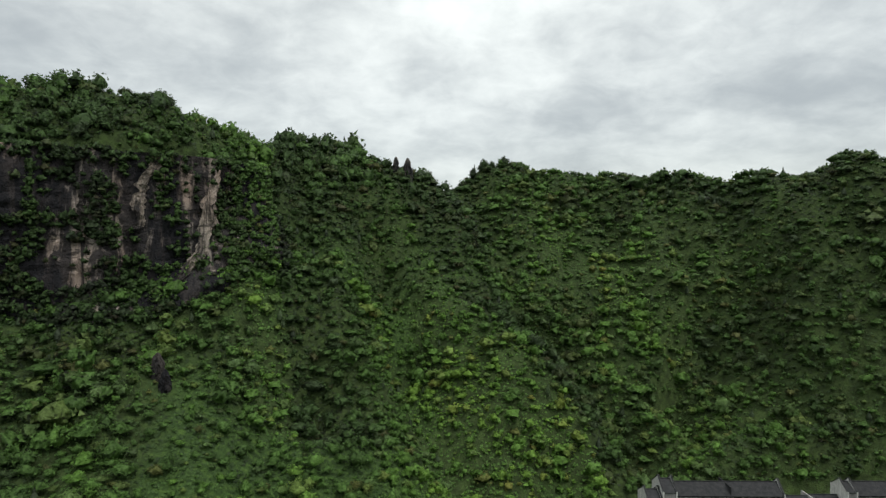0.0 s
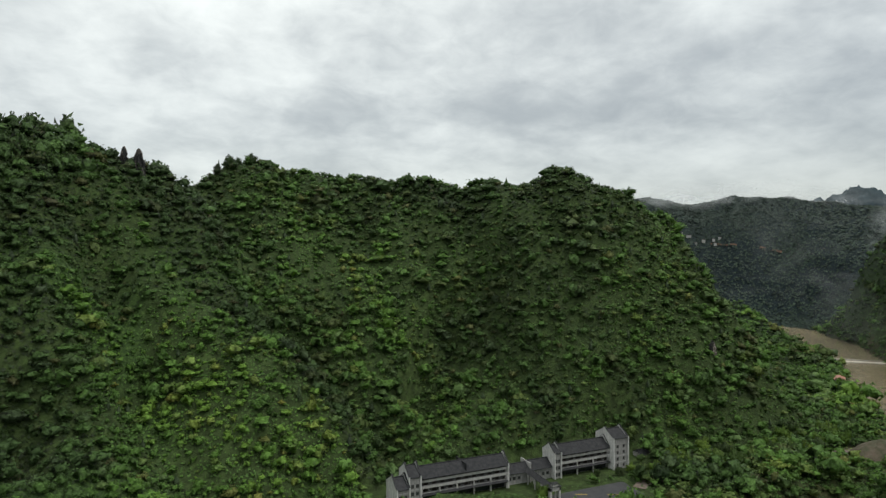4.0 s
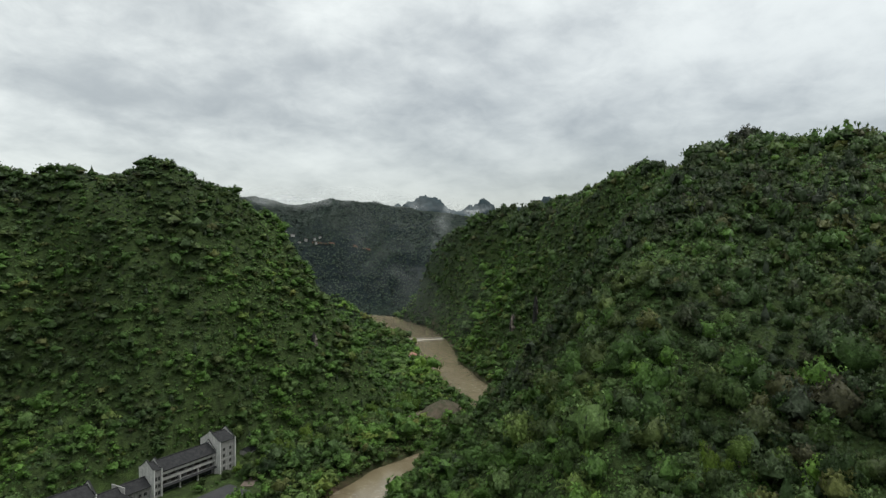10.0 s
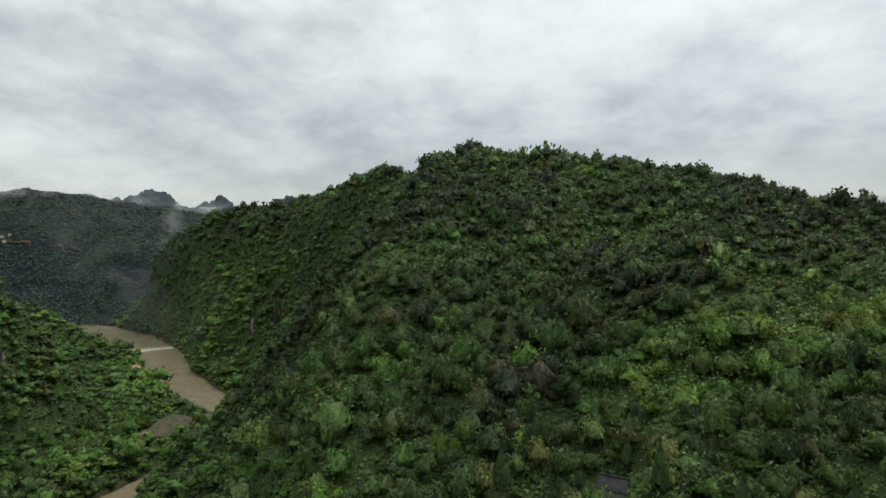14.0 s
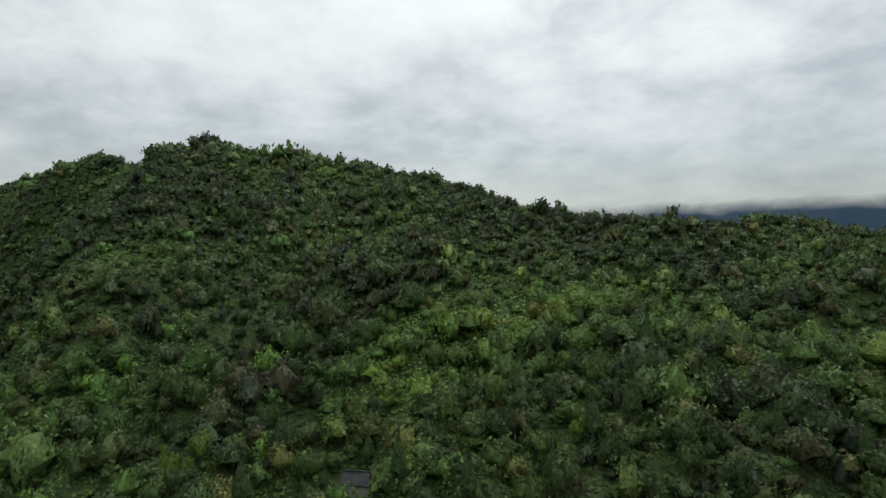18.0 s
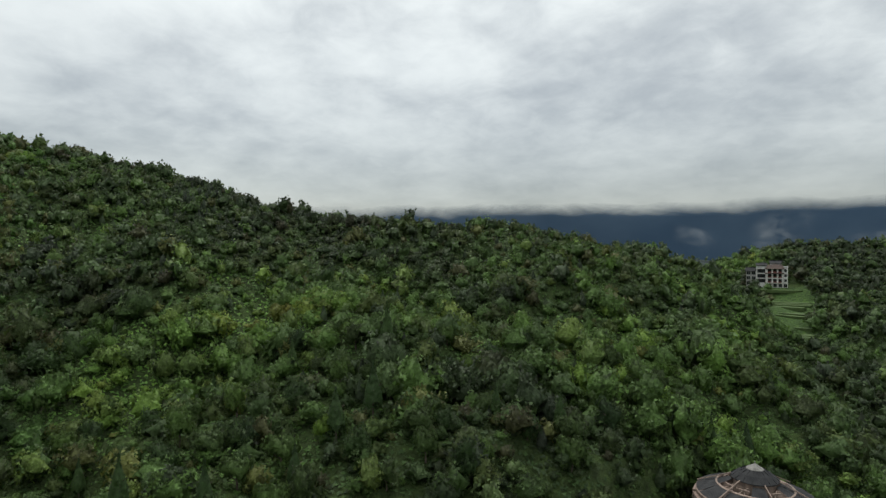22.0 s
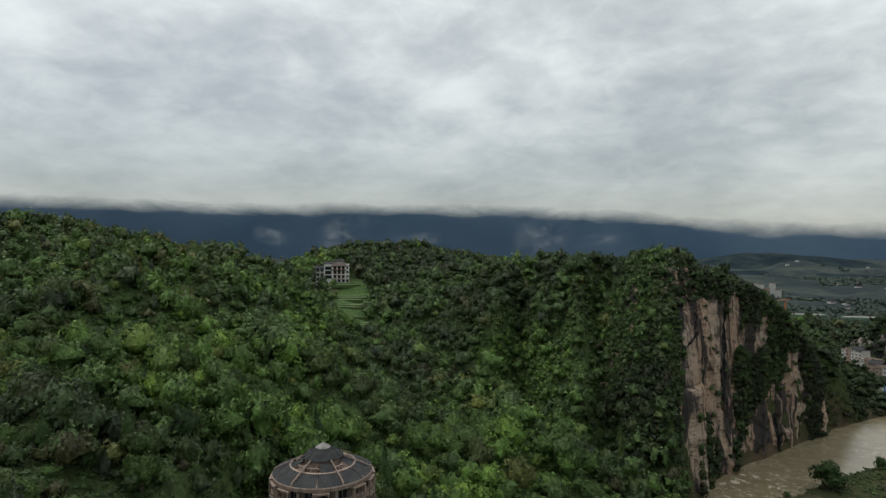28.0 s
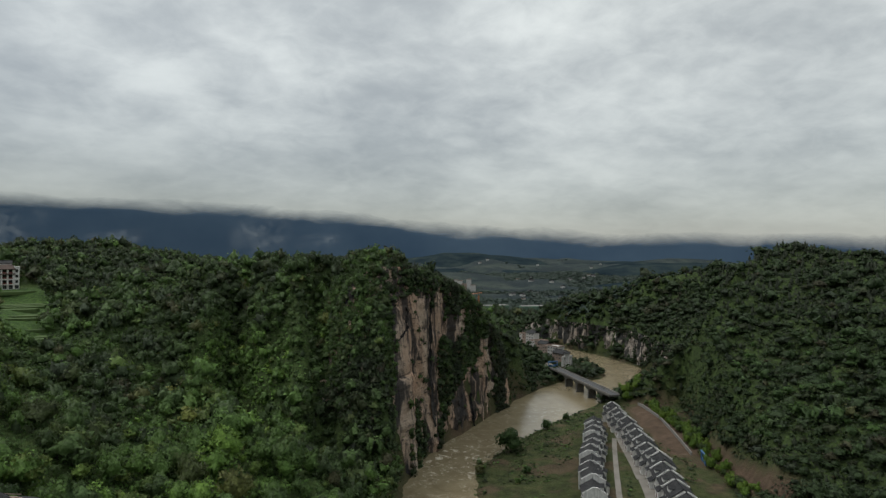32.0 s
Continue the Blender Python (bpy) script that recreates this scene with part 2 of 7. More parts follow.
# limestone: buff and pinkish faces, grey weathering, black water streaks
def limestone(name, warm, pale, dark, wet=0.0):
    s = Shader(name, 0.9, 0.2)
    face = s.ramp(s.noise(26, 6, 0.6, (1, 1, 0.55)), (0.36, pale), (0.5, tuple((p + w) / 2 for p, w in zip(pale, warm))), (0.62, warm))
    face = s.mix(1.0, face, s.ramp(s.noise(2.2, 7, 0.65), (0.25, 0.62), (0.7, 1.12)), "MULTIPLY")
    streak = s.ramp(s.noise(6.5, 7, 0.62, (1, 1, 0.13), 0.6), (0.5 - wet, 0.0), (0.58 - wet, 0.92))
    face = s.mix(streak, face, dark)
    curtain = s.ramp(s.noise(15, 6, 0.6, (1, 1, 0.16), 0.4), (0.54 - wet, 0.0), (0.6 - wet, 0.92))
    face = s.mix(curtain, face, dark)
    crack = s.ramp(s.noise(3.5, 5, 0.6, (0.5, 0.5, 1.6)), (0.36, 0.7), (0.44, 0.0))
    s.colour(s.mix(crack, face, dark))
    return s.bump(s.math("ADD", s.noise(4, 7, 0.65, (1, 1, 0.5)), s.noise(0.9, 4, 0.6)), 1.3).mat


ROCK = limestone("buff_limestone", (0.43, 0.285, 0.2), (0.44, 0.36, 0.29), (0.026, 0.026, 0.028), 0.004)
# the extra dark streaks partly stand for shade under the overhangs
ROCK_WEST = limestone("streaked_limestone", (0.38, 0.28, 0.225), (0.4, 0.35, 0.31), (0.014, 0.014, 0.017), 0.075)
ROCK_RIB = limestone("clean_limestone", (0.36, 0.265, 0.21), (0.38, 0.33, 0.28), (0.03, 0.028, 0.028), 0.0)
ROCK_GREY = limestone("grey_limestone", (0.33, 0.265, 0.215), (0.38, 0.34, 0.3), (0.02, 0.022, 0.022), 0.035)

ROCK_BLACK = limestone("wet_black_limestone", (0.05, 0.045, 0.045), (0.09, 0.085, 0.08), (0.012, 0.012, 0.014), 0.04)

# silty flood water
wa = Shader("silty_water", 0.22, 0.5)
silt = wa.ramp(wa.noise(16, 6, 0.6, distort=1.2), (0.3, (0.155, 0.126, 0.076)), (0.6, (0.205, 0.17, 0.108)), (0.8, (0.25, 0.21, 0.14)))
froth = wa.math("MULTIPLY", wa.attribute("rapid"), wa.ramp(wa.noise(5.0, 7, 0.7, distort=1.4), (0.54, 0.0), (0.64, 0.85)))
wa.colour(wa.mix(froth, silt, (0.62, 0.57, 0.48)))
WATER = wa.bump(wa.noise(3.0, 5, 0.55), 0.22, 0.45).mat

# distance
def in_cloud(s):
    """Tops that vanish in the cloud: the veil attribute says how much of the slope still shows, torn by drifting shreds."""
    torn = s.ramp(s.math("ADD", s.attribute("veil"), s.math("MULTIPLY", s.math("SUBTRACT", s.noise(330, 4, 0.55, (1, 1, 1.6), 0.4), 0.5), 1.1)), (0.05, 0.0), (0.95, 1.0))
    thin, blend = s.node("BsdfTransparent"), s.node("MixShader")
    for value, socket in zip((torn, thin.outputs[0], s.bsdf.outputs[0]), blend.inputs):
        s.put(value, socket)
    s.put(blend.outputs[0], s.out.inputs["Surface"])


# haze painted into the base colours of mountain, peak and foothill
mo = Shader("haze_toned_mountain", 1.0, 0.0)
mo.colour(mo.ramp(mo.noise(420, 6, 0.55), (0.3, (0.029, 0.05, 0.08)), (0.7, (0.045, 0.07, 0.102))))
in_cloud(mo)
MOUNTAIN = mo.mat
pk = Shader("haze_toned_peak", 1.0, 0.0)
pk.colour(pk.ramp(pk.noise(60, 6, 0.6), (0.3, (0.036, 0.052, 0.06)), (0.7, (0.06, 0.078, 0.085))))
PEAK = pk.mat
fh = Shader("haze_toned_foothill", 1.0, 0.0)
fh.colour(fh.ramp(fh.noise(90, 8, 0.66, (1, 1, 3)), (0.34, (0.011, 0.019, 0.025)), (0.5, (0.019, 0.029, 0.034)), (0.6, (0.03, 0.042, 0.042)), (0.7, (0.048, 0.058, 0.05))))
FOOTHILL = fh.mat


def mist_material(name, tint, size, stretch=(1, 1, 1.6), fill=0.38):
    s = Shader(name, 1.0, 0.0)
    s.colour(tint)
    thin = s.node("BsdfTransparent")
    blend = s.node("MixShader")
    veil = s.math("MULTIPLY", s.attribute("veil"), s.ramp(s.noise(size, 7, 0.62, stretch, 0.8), (fill, 0.0), (fill + 0.32, 1.0)))
    s.put(veil, blend.inputs[0])
    s.put(thin.outputs[0], blend.inputs[1])
    s.put(s.bsdf.outputs[0], blend.inputs[2])
    s.put(blend.outputs[0], s.out.inputs["Surface"])
    return s.mat


MIST = mist_material("valley_mist", (0.8, 0.82, 0.83), 90)


def painted(name, base, wear, size=1.2, rough=0.8, own=True, streaks=True):
    """Plaster, concrete or paint with stains and rain streaks."""
    s = Shader(name, rough, 0.25)
    c = s.ramp(s.noise(size, 6, 0.6, own=own), (0.3, wear), (0.62, base))
    if streaks:
        c = s.mix(1.0, c, s.ramp(s.noise(0.5, 4, 0.6, (1, 1, 0.08), own=own), (0.35, 0.72), (0.6, 1.04)), "MULTIPLY")
    s.colour(c)
    return s.bump(s.noise(0.15, 4, own=own), 0.01).mat


PLASTER = painted("white_plaster", (0.5, 0.49, 0.475), (0.34, 0.335, 0.32))
WHITE = painted("fresh_white_plaster", (0.72, 0.71, 0.69), (0.52, 0.51, 0.5))
PLASTER_GREY = painted("weathered_plaster", (0.36, 0.35, 0.34), (0.23, 0.23, 0.225))
CONCRETE = painted("pinkish_concrete", (0.3, 0.225, 0.185), (0.19, 0.145, 0.122))
CONCRETE_GREY = painted("grey_concrete", (0.26, 0.25, 0.235), (0.165, 0.16, 0.15))
CONCRETE_DARK = painted("dark_streaked_concrete", (0.13, 0.125, 0.115), (0.06, 0.058, 0.055))
WOOD_RED = painted("dark_red_timber", (0.085, 0.03, 0.024), (0.05, 0.022, 0.02))
# near-black colour for strips that stand for shade inside the hotel galleries
RECESS_SHADE = painted("recess_shade", (0.03, 0.025, 0.022), (0.016, 0.015, 0.014))
ROAD = painted("worn_road", (0.2, 0.185, 0.165), (0.13, 0.12, 0.105), 6.0, 0.9, False, False)
ASPHALT = painted("wet_asphalt", (0.06, 0.06, 0.062), (0.036, 0.036, 0.04), 3.0, 0.55, False, False)
EARTH = painted("red_earth", (0.115, 0.07, 0.047), (0.07, 0.048, 0.035), 5.0, 0.95, False, False)
EARTH_BROWN = painted("grassy_gravel", (0.1, 0.08, 0.058), (0.045, 0.055, 0.028), 5.0, 0.95, False, False)
GRAVEL = painted("gravel", (0.18, 0.145, 0.12), (0.105, 0.085, 0.07), 2.0, 0.95, False, False)
BLUE = painted("blue_paint", (0.06, 0.16, 0.34), (0.05, 0.11, 0.22), 1.0, 0.5)
CRANE_RED = painted("orange_paint", (0.4, 0.16, 0.07), (0.26, 0.11, 0.06), 1.0, 0.5)
NET = painted("green_dust_net", (0.1, 0.16, 0.115), (0.07, 0.115, 0.085), 14.0, 0.9)
YELLOW = painted("worn_road_paint", (0.42, 0.3, 0.07), (0.2, 0.16, 0.08), 0.8, 0.8)
FIELD = painted("wet_paddy_grass", (0.07, 0.105, 0.034), (0.045, 0.075, 0.026), 3.0, 0.9, False, False)

ti = Shader("grey_roof_tiles", 0.85, 0.15)
wave = ti.node("TexWave")
wave.bands_direction = "X"
ti.put(ti.node("TexCoord").outputs["Object"], wave.inputs["Vector"])
wave.inputs["Scale"].default_value, wave.inputs["Distortion"].default_value = 1.1, 0.6
tone = ti.ramp(ti.noise(1.6, 6, 0.62, own=True), (0.3, (0.02, 0.021, 0.023)), (0.7, (0.05, 0.05, 0.052)))
ti.colour(ti.mix(0.22, tone, ti.ramp(wave.outputs["Fac"], (0.2, 0.55), (0.8, 1.1)), "MULTIPLY"))
TILES = ti.bump(wave.outputs["Fac"], 0.03).mat
TILES_BROWN = painted("weathered_brown_tiles", (0.09, 0.06, 0.05), (0.05, 0.038, 0.034), 1.5)
RED_RAIL = painted("red_painted_timber", (0.2, 0.055, 0.045), (0.12, 0.04, 0.035), 1.0)
gl = Shader("window_glass", 0.12, 0.5)
gl.colour(gl.ramp(gl.noise(2.5, 3, own=True), (0.35, (0.012, 0.014, 0.016)), (0.7, (0.035, 0.04, 0.044))))
GLASS = gl.mat

fo = Shader("white_water", 0.6, 0.3)
fo.colour(fo.ramp(fo.noise(0.8, 5, 0.7, stretch=(1, 1, 1)), (0.35, (0.34, 0.28, 0.2)), (0.6, (0.66, 0.62, 0.54))))
FOAM = fo.bump(fo.noise(0.5, 4, 0.7), 0.3).mat
SALMON = painted("salmon_sheet_roof", (0.4, 0.2, 0.14), (0.3, 0.16, 0.12), 2.0, 0.6)
# ---- land: ridges, spurs, river and level ground, in plan ----
def lattice(ix, iy, seed):
    v = (ix * 374761393 + iy * 668265263 + seed * 974634777).astype(np.int64) & 0x7FFFFFFF
    v = ((v ^ (v >> 13)) * 1274126177) & 0x7FFFFFFF
    return ((v ^ (v >> 16)) & 0xFFFF) / 65535.0 * 2 - 1


def value_noise(x, y, seed):
    ix, iy = np.floor(x).astype(np.int64), np.floor(y).astype(np.int64)
    fx, fy = x - ix, y - iy
    fx, fy = fx * fx * (3 - 2 * fx), fy * fy * (3 - 2 * fy)
    a, b = lattice(ix, iy, seed), lattice(ix + 1, iy, seed)
    c, d = lattice(ix, iy + 1, seed), lattice(ix + 1, iy + 1, seed)
    return (a + (b - a) * fx) * (1 - fy) + (c + (d - c) * fx) * fy


def fbm(x, y, size, seed, octaves=4):
    total, gain = 0, 1.0
    for k in range(octaves):
        total = total + gain * value_noise(x / size + 17.3 * k, y / size - 9.1 * k, seed + k)
        gain, size = gain * 0.5, size * 0.5
    return total / 1.6


# a ridge runs clockwise round the valley: x, y, height, slope on its right (valley) side, slope on its left side
RIDGES = {
    "west_shoulder": [(-112, 310, 170, 1.5, 1.2), (-106, 334, 167, 1.2, .9), (-97, 388, 179, .95, .6), (-71, 404, 181, .95, .6), (-52, 409, 170, .95, .6),
                      (-18, 420, 164, .9, .6), (-2, 445, 154, .85, .6), (12, 470, 156, .85, .6)],
    "central_crest": [(12, 470, 156, .85, .6), (30, 479, 172, .95, .7), (57, 477, 176, 1, .7), (96, 470, 170, 1, .7), (130, 462, 165, 1, .7), (173, 437, 163, 1.05, .7), (199, 423, 158, 1.1, .7),
                      (227, 388, 161, 1.3, .6), (238, 360, 167, 1.5, .6), (251, 349, 164, 1.5, .6), (283, 337, 152, 1.5, .6), (311, 332, 134, 1.4, .7), (346, 318, 104, 1.2, .8),
                      (374, 308, 74, 1, .9), (400, 301, 49, .8, .9), (426, 298, 26, .6, .8)],
    "spur_west": [(-106, 334, 167, 1.4, 1.4), (-88, 303, 118, .9, .95), (-70, 262, 70, .6, .6), (-58, 231, 38, .5, .5)],
    "spur_middle": [(-52, 409, 170, .9, .9), (-30, 374, 131, .8, 1.1), (-8, 345, 99, .75, 1.2), (14, 320, 79, .7, 1.2), (49, 291, 60, .6, 1.2), (68, 270, 34, .6, .9), (75, 257, 15, .5, .8)],
    "gorge_crest": [(786, 500, 6, 2.0, .5), (782, 478, 100, 2.4, .6), (770, 448, 140, 2.0, .6), (757, 420, 148, 1.6, .6), (725, 339, 166, .95, .6), (676, 248, 164, .85, .6), (581, 148, 176, .8, .6), (492, 88, 181, .6, .5),
                    (465, 65, 174, .5, .5), (448, 43, 174, .45, .5), (425, 20, 181, .42, .5), (411, -1, 178, .42, .5), (408, -20, 175, .42, .5), (392, -80, 164, .4, .45)],
    "east_crest": [(392, -80, 164, .4, .4), (372, -116, 161, .38, .4), (355, -136, 153, .38, .4), (330, -134, 146, .38, .4), (297, -145, 134, .36, .4), (265, -162, 131, .36, .35),
                   (240, -179, 126, .36, .3), (206, -204, 124, .36, .3), (187, -222, 123, .36, .3), (170, -247, 118, .42, .35), (155, -282, 112, .7, .6), (138, -305, 104, .95, .9)],
    "spur_gorge": [(492, 88, 181, .6, 1.1), (412, 123, 98, .45, 1), (373, 144, 42, .4, .9), (337, 152, 14, .3, .7), (280, 148, 7, .3, .4)],
    "gorge_head": [(700, 1150, 200, .5, .3), (880, 940, 226, .5, .3), (941, 896, 204, .5, .3), (990, 842, 222, .5, .3), (1044, 775, 217, .5, .3), (1098, 694, 203, .5, .3), (1140, 600, 185, .5, .3)],
    "back_hill": [(257, -586, 93, .25, .2), (212, -593, 108, .3, .2), (165, -598, 118, .3, .2), (104, -591, 118, .3, .2), (35, -579, 105, .3, .2)],
    "cliff_hill": [(19, -455, 101, .36, .3), (-14, -425, 107, .42, .35), (-50, -370, 109, .62, .4), (-69, -333, 109, 1.3, .45)],
    "terrace_rise": [(165, -500, 86, .16, .14), (126, -411, 74, .2, .2), (90, -286, 64, .3, .25), (41, -118, 50, .45, .3), (60, -60, 46, .5, .3), (110, 0, 58, .5, .3)],
    "right_hill": [(-422, -495, 100, .42, .3), (-418, -431, 113, .42, .3), (-421, -369, 117, .42, .3), (-432, -324, 112, .42, .3), (-437, -300, 110, .42, .3), (-440, -180, 108, .42, .3), (-430, -60, 112, .42, .3)],
    "far_bank": [(-500, -760, 20, .1, .1), (-425, -640, 40, .35, .2), (-432, -551, 76, .35, .25), (-430, -495, 98, .4, .3)],
}
# crests with a rock wall below them: drop against the distance from the crest
WALLS = {
    "west_crest": ([(-260, 190, 182), (-194, 242, 180), (-184, 247, 179), (-161, 263, 184), (-133, 282, 182), (-113, 310, 170)], ((0, 0), (14, 10), (27, 28), (35, 92), (60, 108), (110, 138), (240, 220)), .6),
    "cliff_edge": ([(-69, -333, 109), (-86, -316, 107), (-100, -324, 101), (-113, -335, 93), (-135, -353, 79), (-158, -371, 64), (-173, -383, 51), (-196, -397, 27), (-215, -412, 8)],
                   ((0, 0), (5, 4), (15, 96), (30, 112), (90, 125)), .42),
}
GREY_CLIFF = [(-342, -405), (-358, -435), (-369, -470), (-379, -530), (-372, -590), (-355, -640), (-330, -690)]
# the river: x, y, half width, then level bank and slope above it on its right and on its left, going downstream
RIVER = [(560, 830, 24, 10, .6, 30, .5), (700, 745, 24, 10, .7, 30, .5), (790, 660, 24, 12, .8, 40, .45), (793, 575, 26, 12, .8, 30, .7), (764, 538, 26, 12, .8, 4, 3.4), (700, 455, 26, 14, .9, 4, 2.8), (605, 359, 19, 30, .9, 4, 1.5), (514, 296, 16, 40, .9, 4, 1.2), (442, 228, 15, 55, .9, 3, 1),
         (400, 190, 14, 65, 1.1, 3, .8), (365, 172, 5, 65, 1.2, 2, .6), (300, 172, 1.5, 65, 1.3, 2, .6), (270, 174, 3, 65, 1.3, 2, .6), (252, 173, 9, 65, 1.3, 3, .6), (222, 171, 12, 60, 1.3, 4, .6),
         (150, 140, 16, 70, 1.4, 6, .5), (40, 80, 18, 40, .7, 6, .6), (-40, -20, 18, 30, .7, 5, .6), (-72, -120, 18, 30, .6, 4, .6), (-74, -210, 17, 40, .5, 4, 1.0),
         (-86, -264, 14, 60, .6, 3, 6), (-103, -300, 14, 80, .6, 1, 8), (-140, -337, 15, 90, .6, 1, 8), (-185, -371, 18, 70, .6, 1, 8), (-232, -405, 24, 30, .6, 2, 4),
         (-272, -428, 26, 15, .6, 30, .6), (-312, -432, 20, 8, .7, 60, .6), (-340, -455, 18, 1, 8, 70, .6), (-352, -500, 17, 1, 8, 60, .5), (-354, -550, 16, 1, 8, 60, .4),
         (-346, -600, 16, 1, 8, 60, .3), (-318, -660, 18, 6, 1, 80, .3), (-270, -740, 20, 40, .2, 80, .2), (-150, -900, 20, 80, .1, 80, .1)]


def nearest_on(line, x, y):
    """Distance to a polyline, its side (+1 right of its way, -1 left, between them past its ends), and its own columns at the foot."""
    best = np.full(x.shape, 1e9)
    side, values = np.ones(x.shape), np.zeros((len(line[0]) - 2, *x.shape))
    for a, b in zip(line, line[1:]):
        a, b = np.array(a, float), np.array(b, float)
        ux, uy = b[0] - a[0], b[1] - a[1]
        s = np.clip(((x - a[0]) * ux + (y - a[1]) * uy) / (ux * ux + uy * uy), 0, 1)
        dx, dy = x - a[0] - s * ux, y - a[1] - s * uy
        d = np.hypot(dx, dy)
        near = d < best
        best = np.where(near, d, best)
        side = np.where(near, (uy * dx - ux * dy) / (math.hypot(ux, uy) * np.maximum(d, 1e-6)), side)
        for k in range(len(a) - 2):
            values[k] = np.where(near, a[k + 2] + s * (b[k + 2] - a[k + 2]), values[k])
    return best, side, values


def level(x, y, cx, cy, turn, half_x, half_y, soft=12.0):
    """1 on a level rectangle of ground, fading to 0 round it."""
    c, s = math.cos(radians(turn)), math.sin(radians(turn))
    u, v = (x - cx) * c + (y - cy) * s, -(x - cx) * s + (y - cy) * c
    d = np.hypot(np.maximum(np.abs(u) - half_x, 0), np.maximum(np.abs(v) - half_y, 0))
    return np.clip(1 - d / soft, 0, 1)


CLEFTS = [(-6, -415, -1, -260, 22, 9), (-49, -362, -38, -255, 26, 10), (-66, -330, -58, -275, 9, 7), (-28, -390, -20, -270, 8, 6), (24, -430, 22, -290, 9, 8), (9, -412, 14, -262, -9, 7), (-34, -360, -23, -257, -10, 7), (-60, -340, -50, -262, -6, 5), (-82, 300, -60, 180, 8, 9), (-80, 345, -50, 222, 15, 9), (5, 445, 60, 335, 21, 15), (60, 335, 100, 275, 22, 14), (-64, 385, -28, 300, 10, 13), (-28, 300, 0, 235, 8, 13), (110, 455, 125, 300, 8, 11), (190, 420, 165, 290, 7, 10), (330, -60, 200, -30, 9, 16), (260, -160, 150, -60, 7, 14),
          (470, 72, 340, 140, 9, 14), (70, 470, 95, 330, 8, 11), (150, 450, 150, 330, 8, 10), (228, 385, 215, 290, 9, 10), (262, 342, 262, 270, 8, 9), (300, 330, 305, 255, 7, 8)]
# gullies between the fins of the gorge wall, from the crest to the water
FINS = [(772, 430, 712, 462, 18, 11), (752, 385, 668, 415, 20, 12), (732, 335, 625, 372, 20, 12), (705, 288, 580, 338, 20, 13), (668, 240, 535, 300, 18, 13), (625, 190, 490, 262, 16, 12), (575, 140, 450, 220, 13, 12), (520, 105, 420, 185, 10, 10)]
# level ground: centre x, y, turn, half length, half width, height
PLATFORMS = [(150, 246, 0, 74, 13, 5.0), (168, 217, 0, 26, 9, 4.8), (41, -118, 0, 12, 12, 52.0), (156, -480, 20, 22, 14, 87.6), (134, -27, 0, 6, 5, 60.0)]


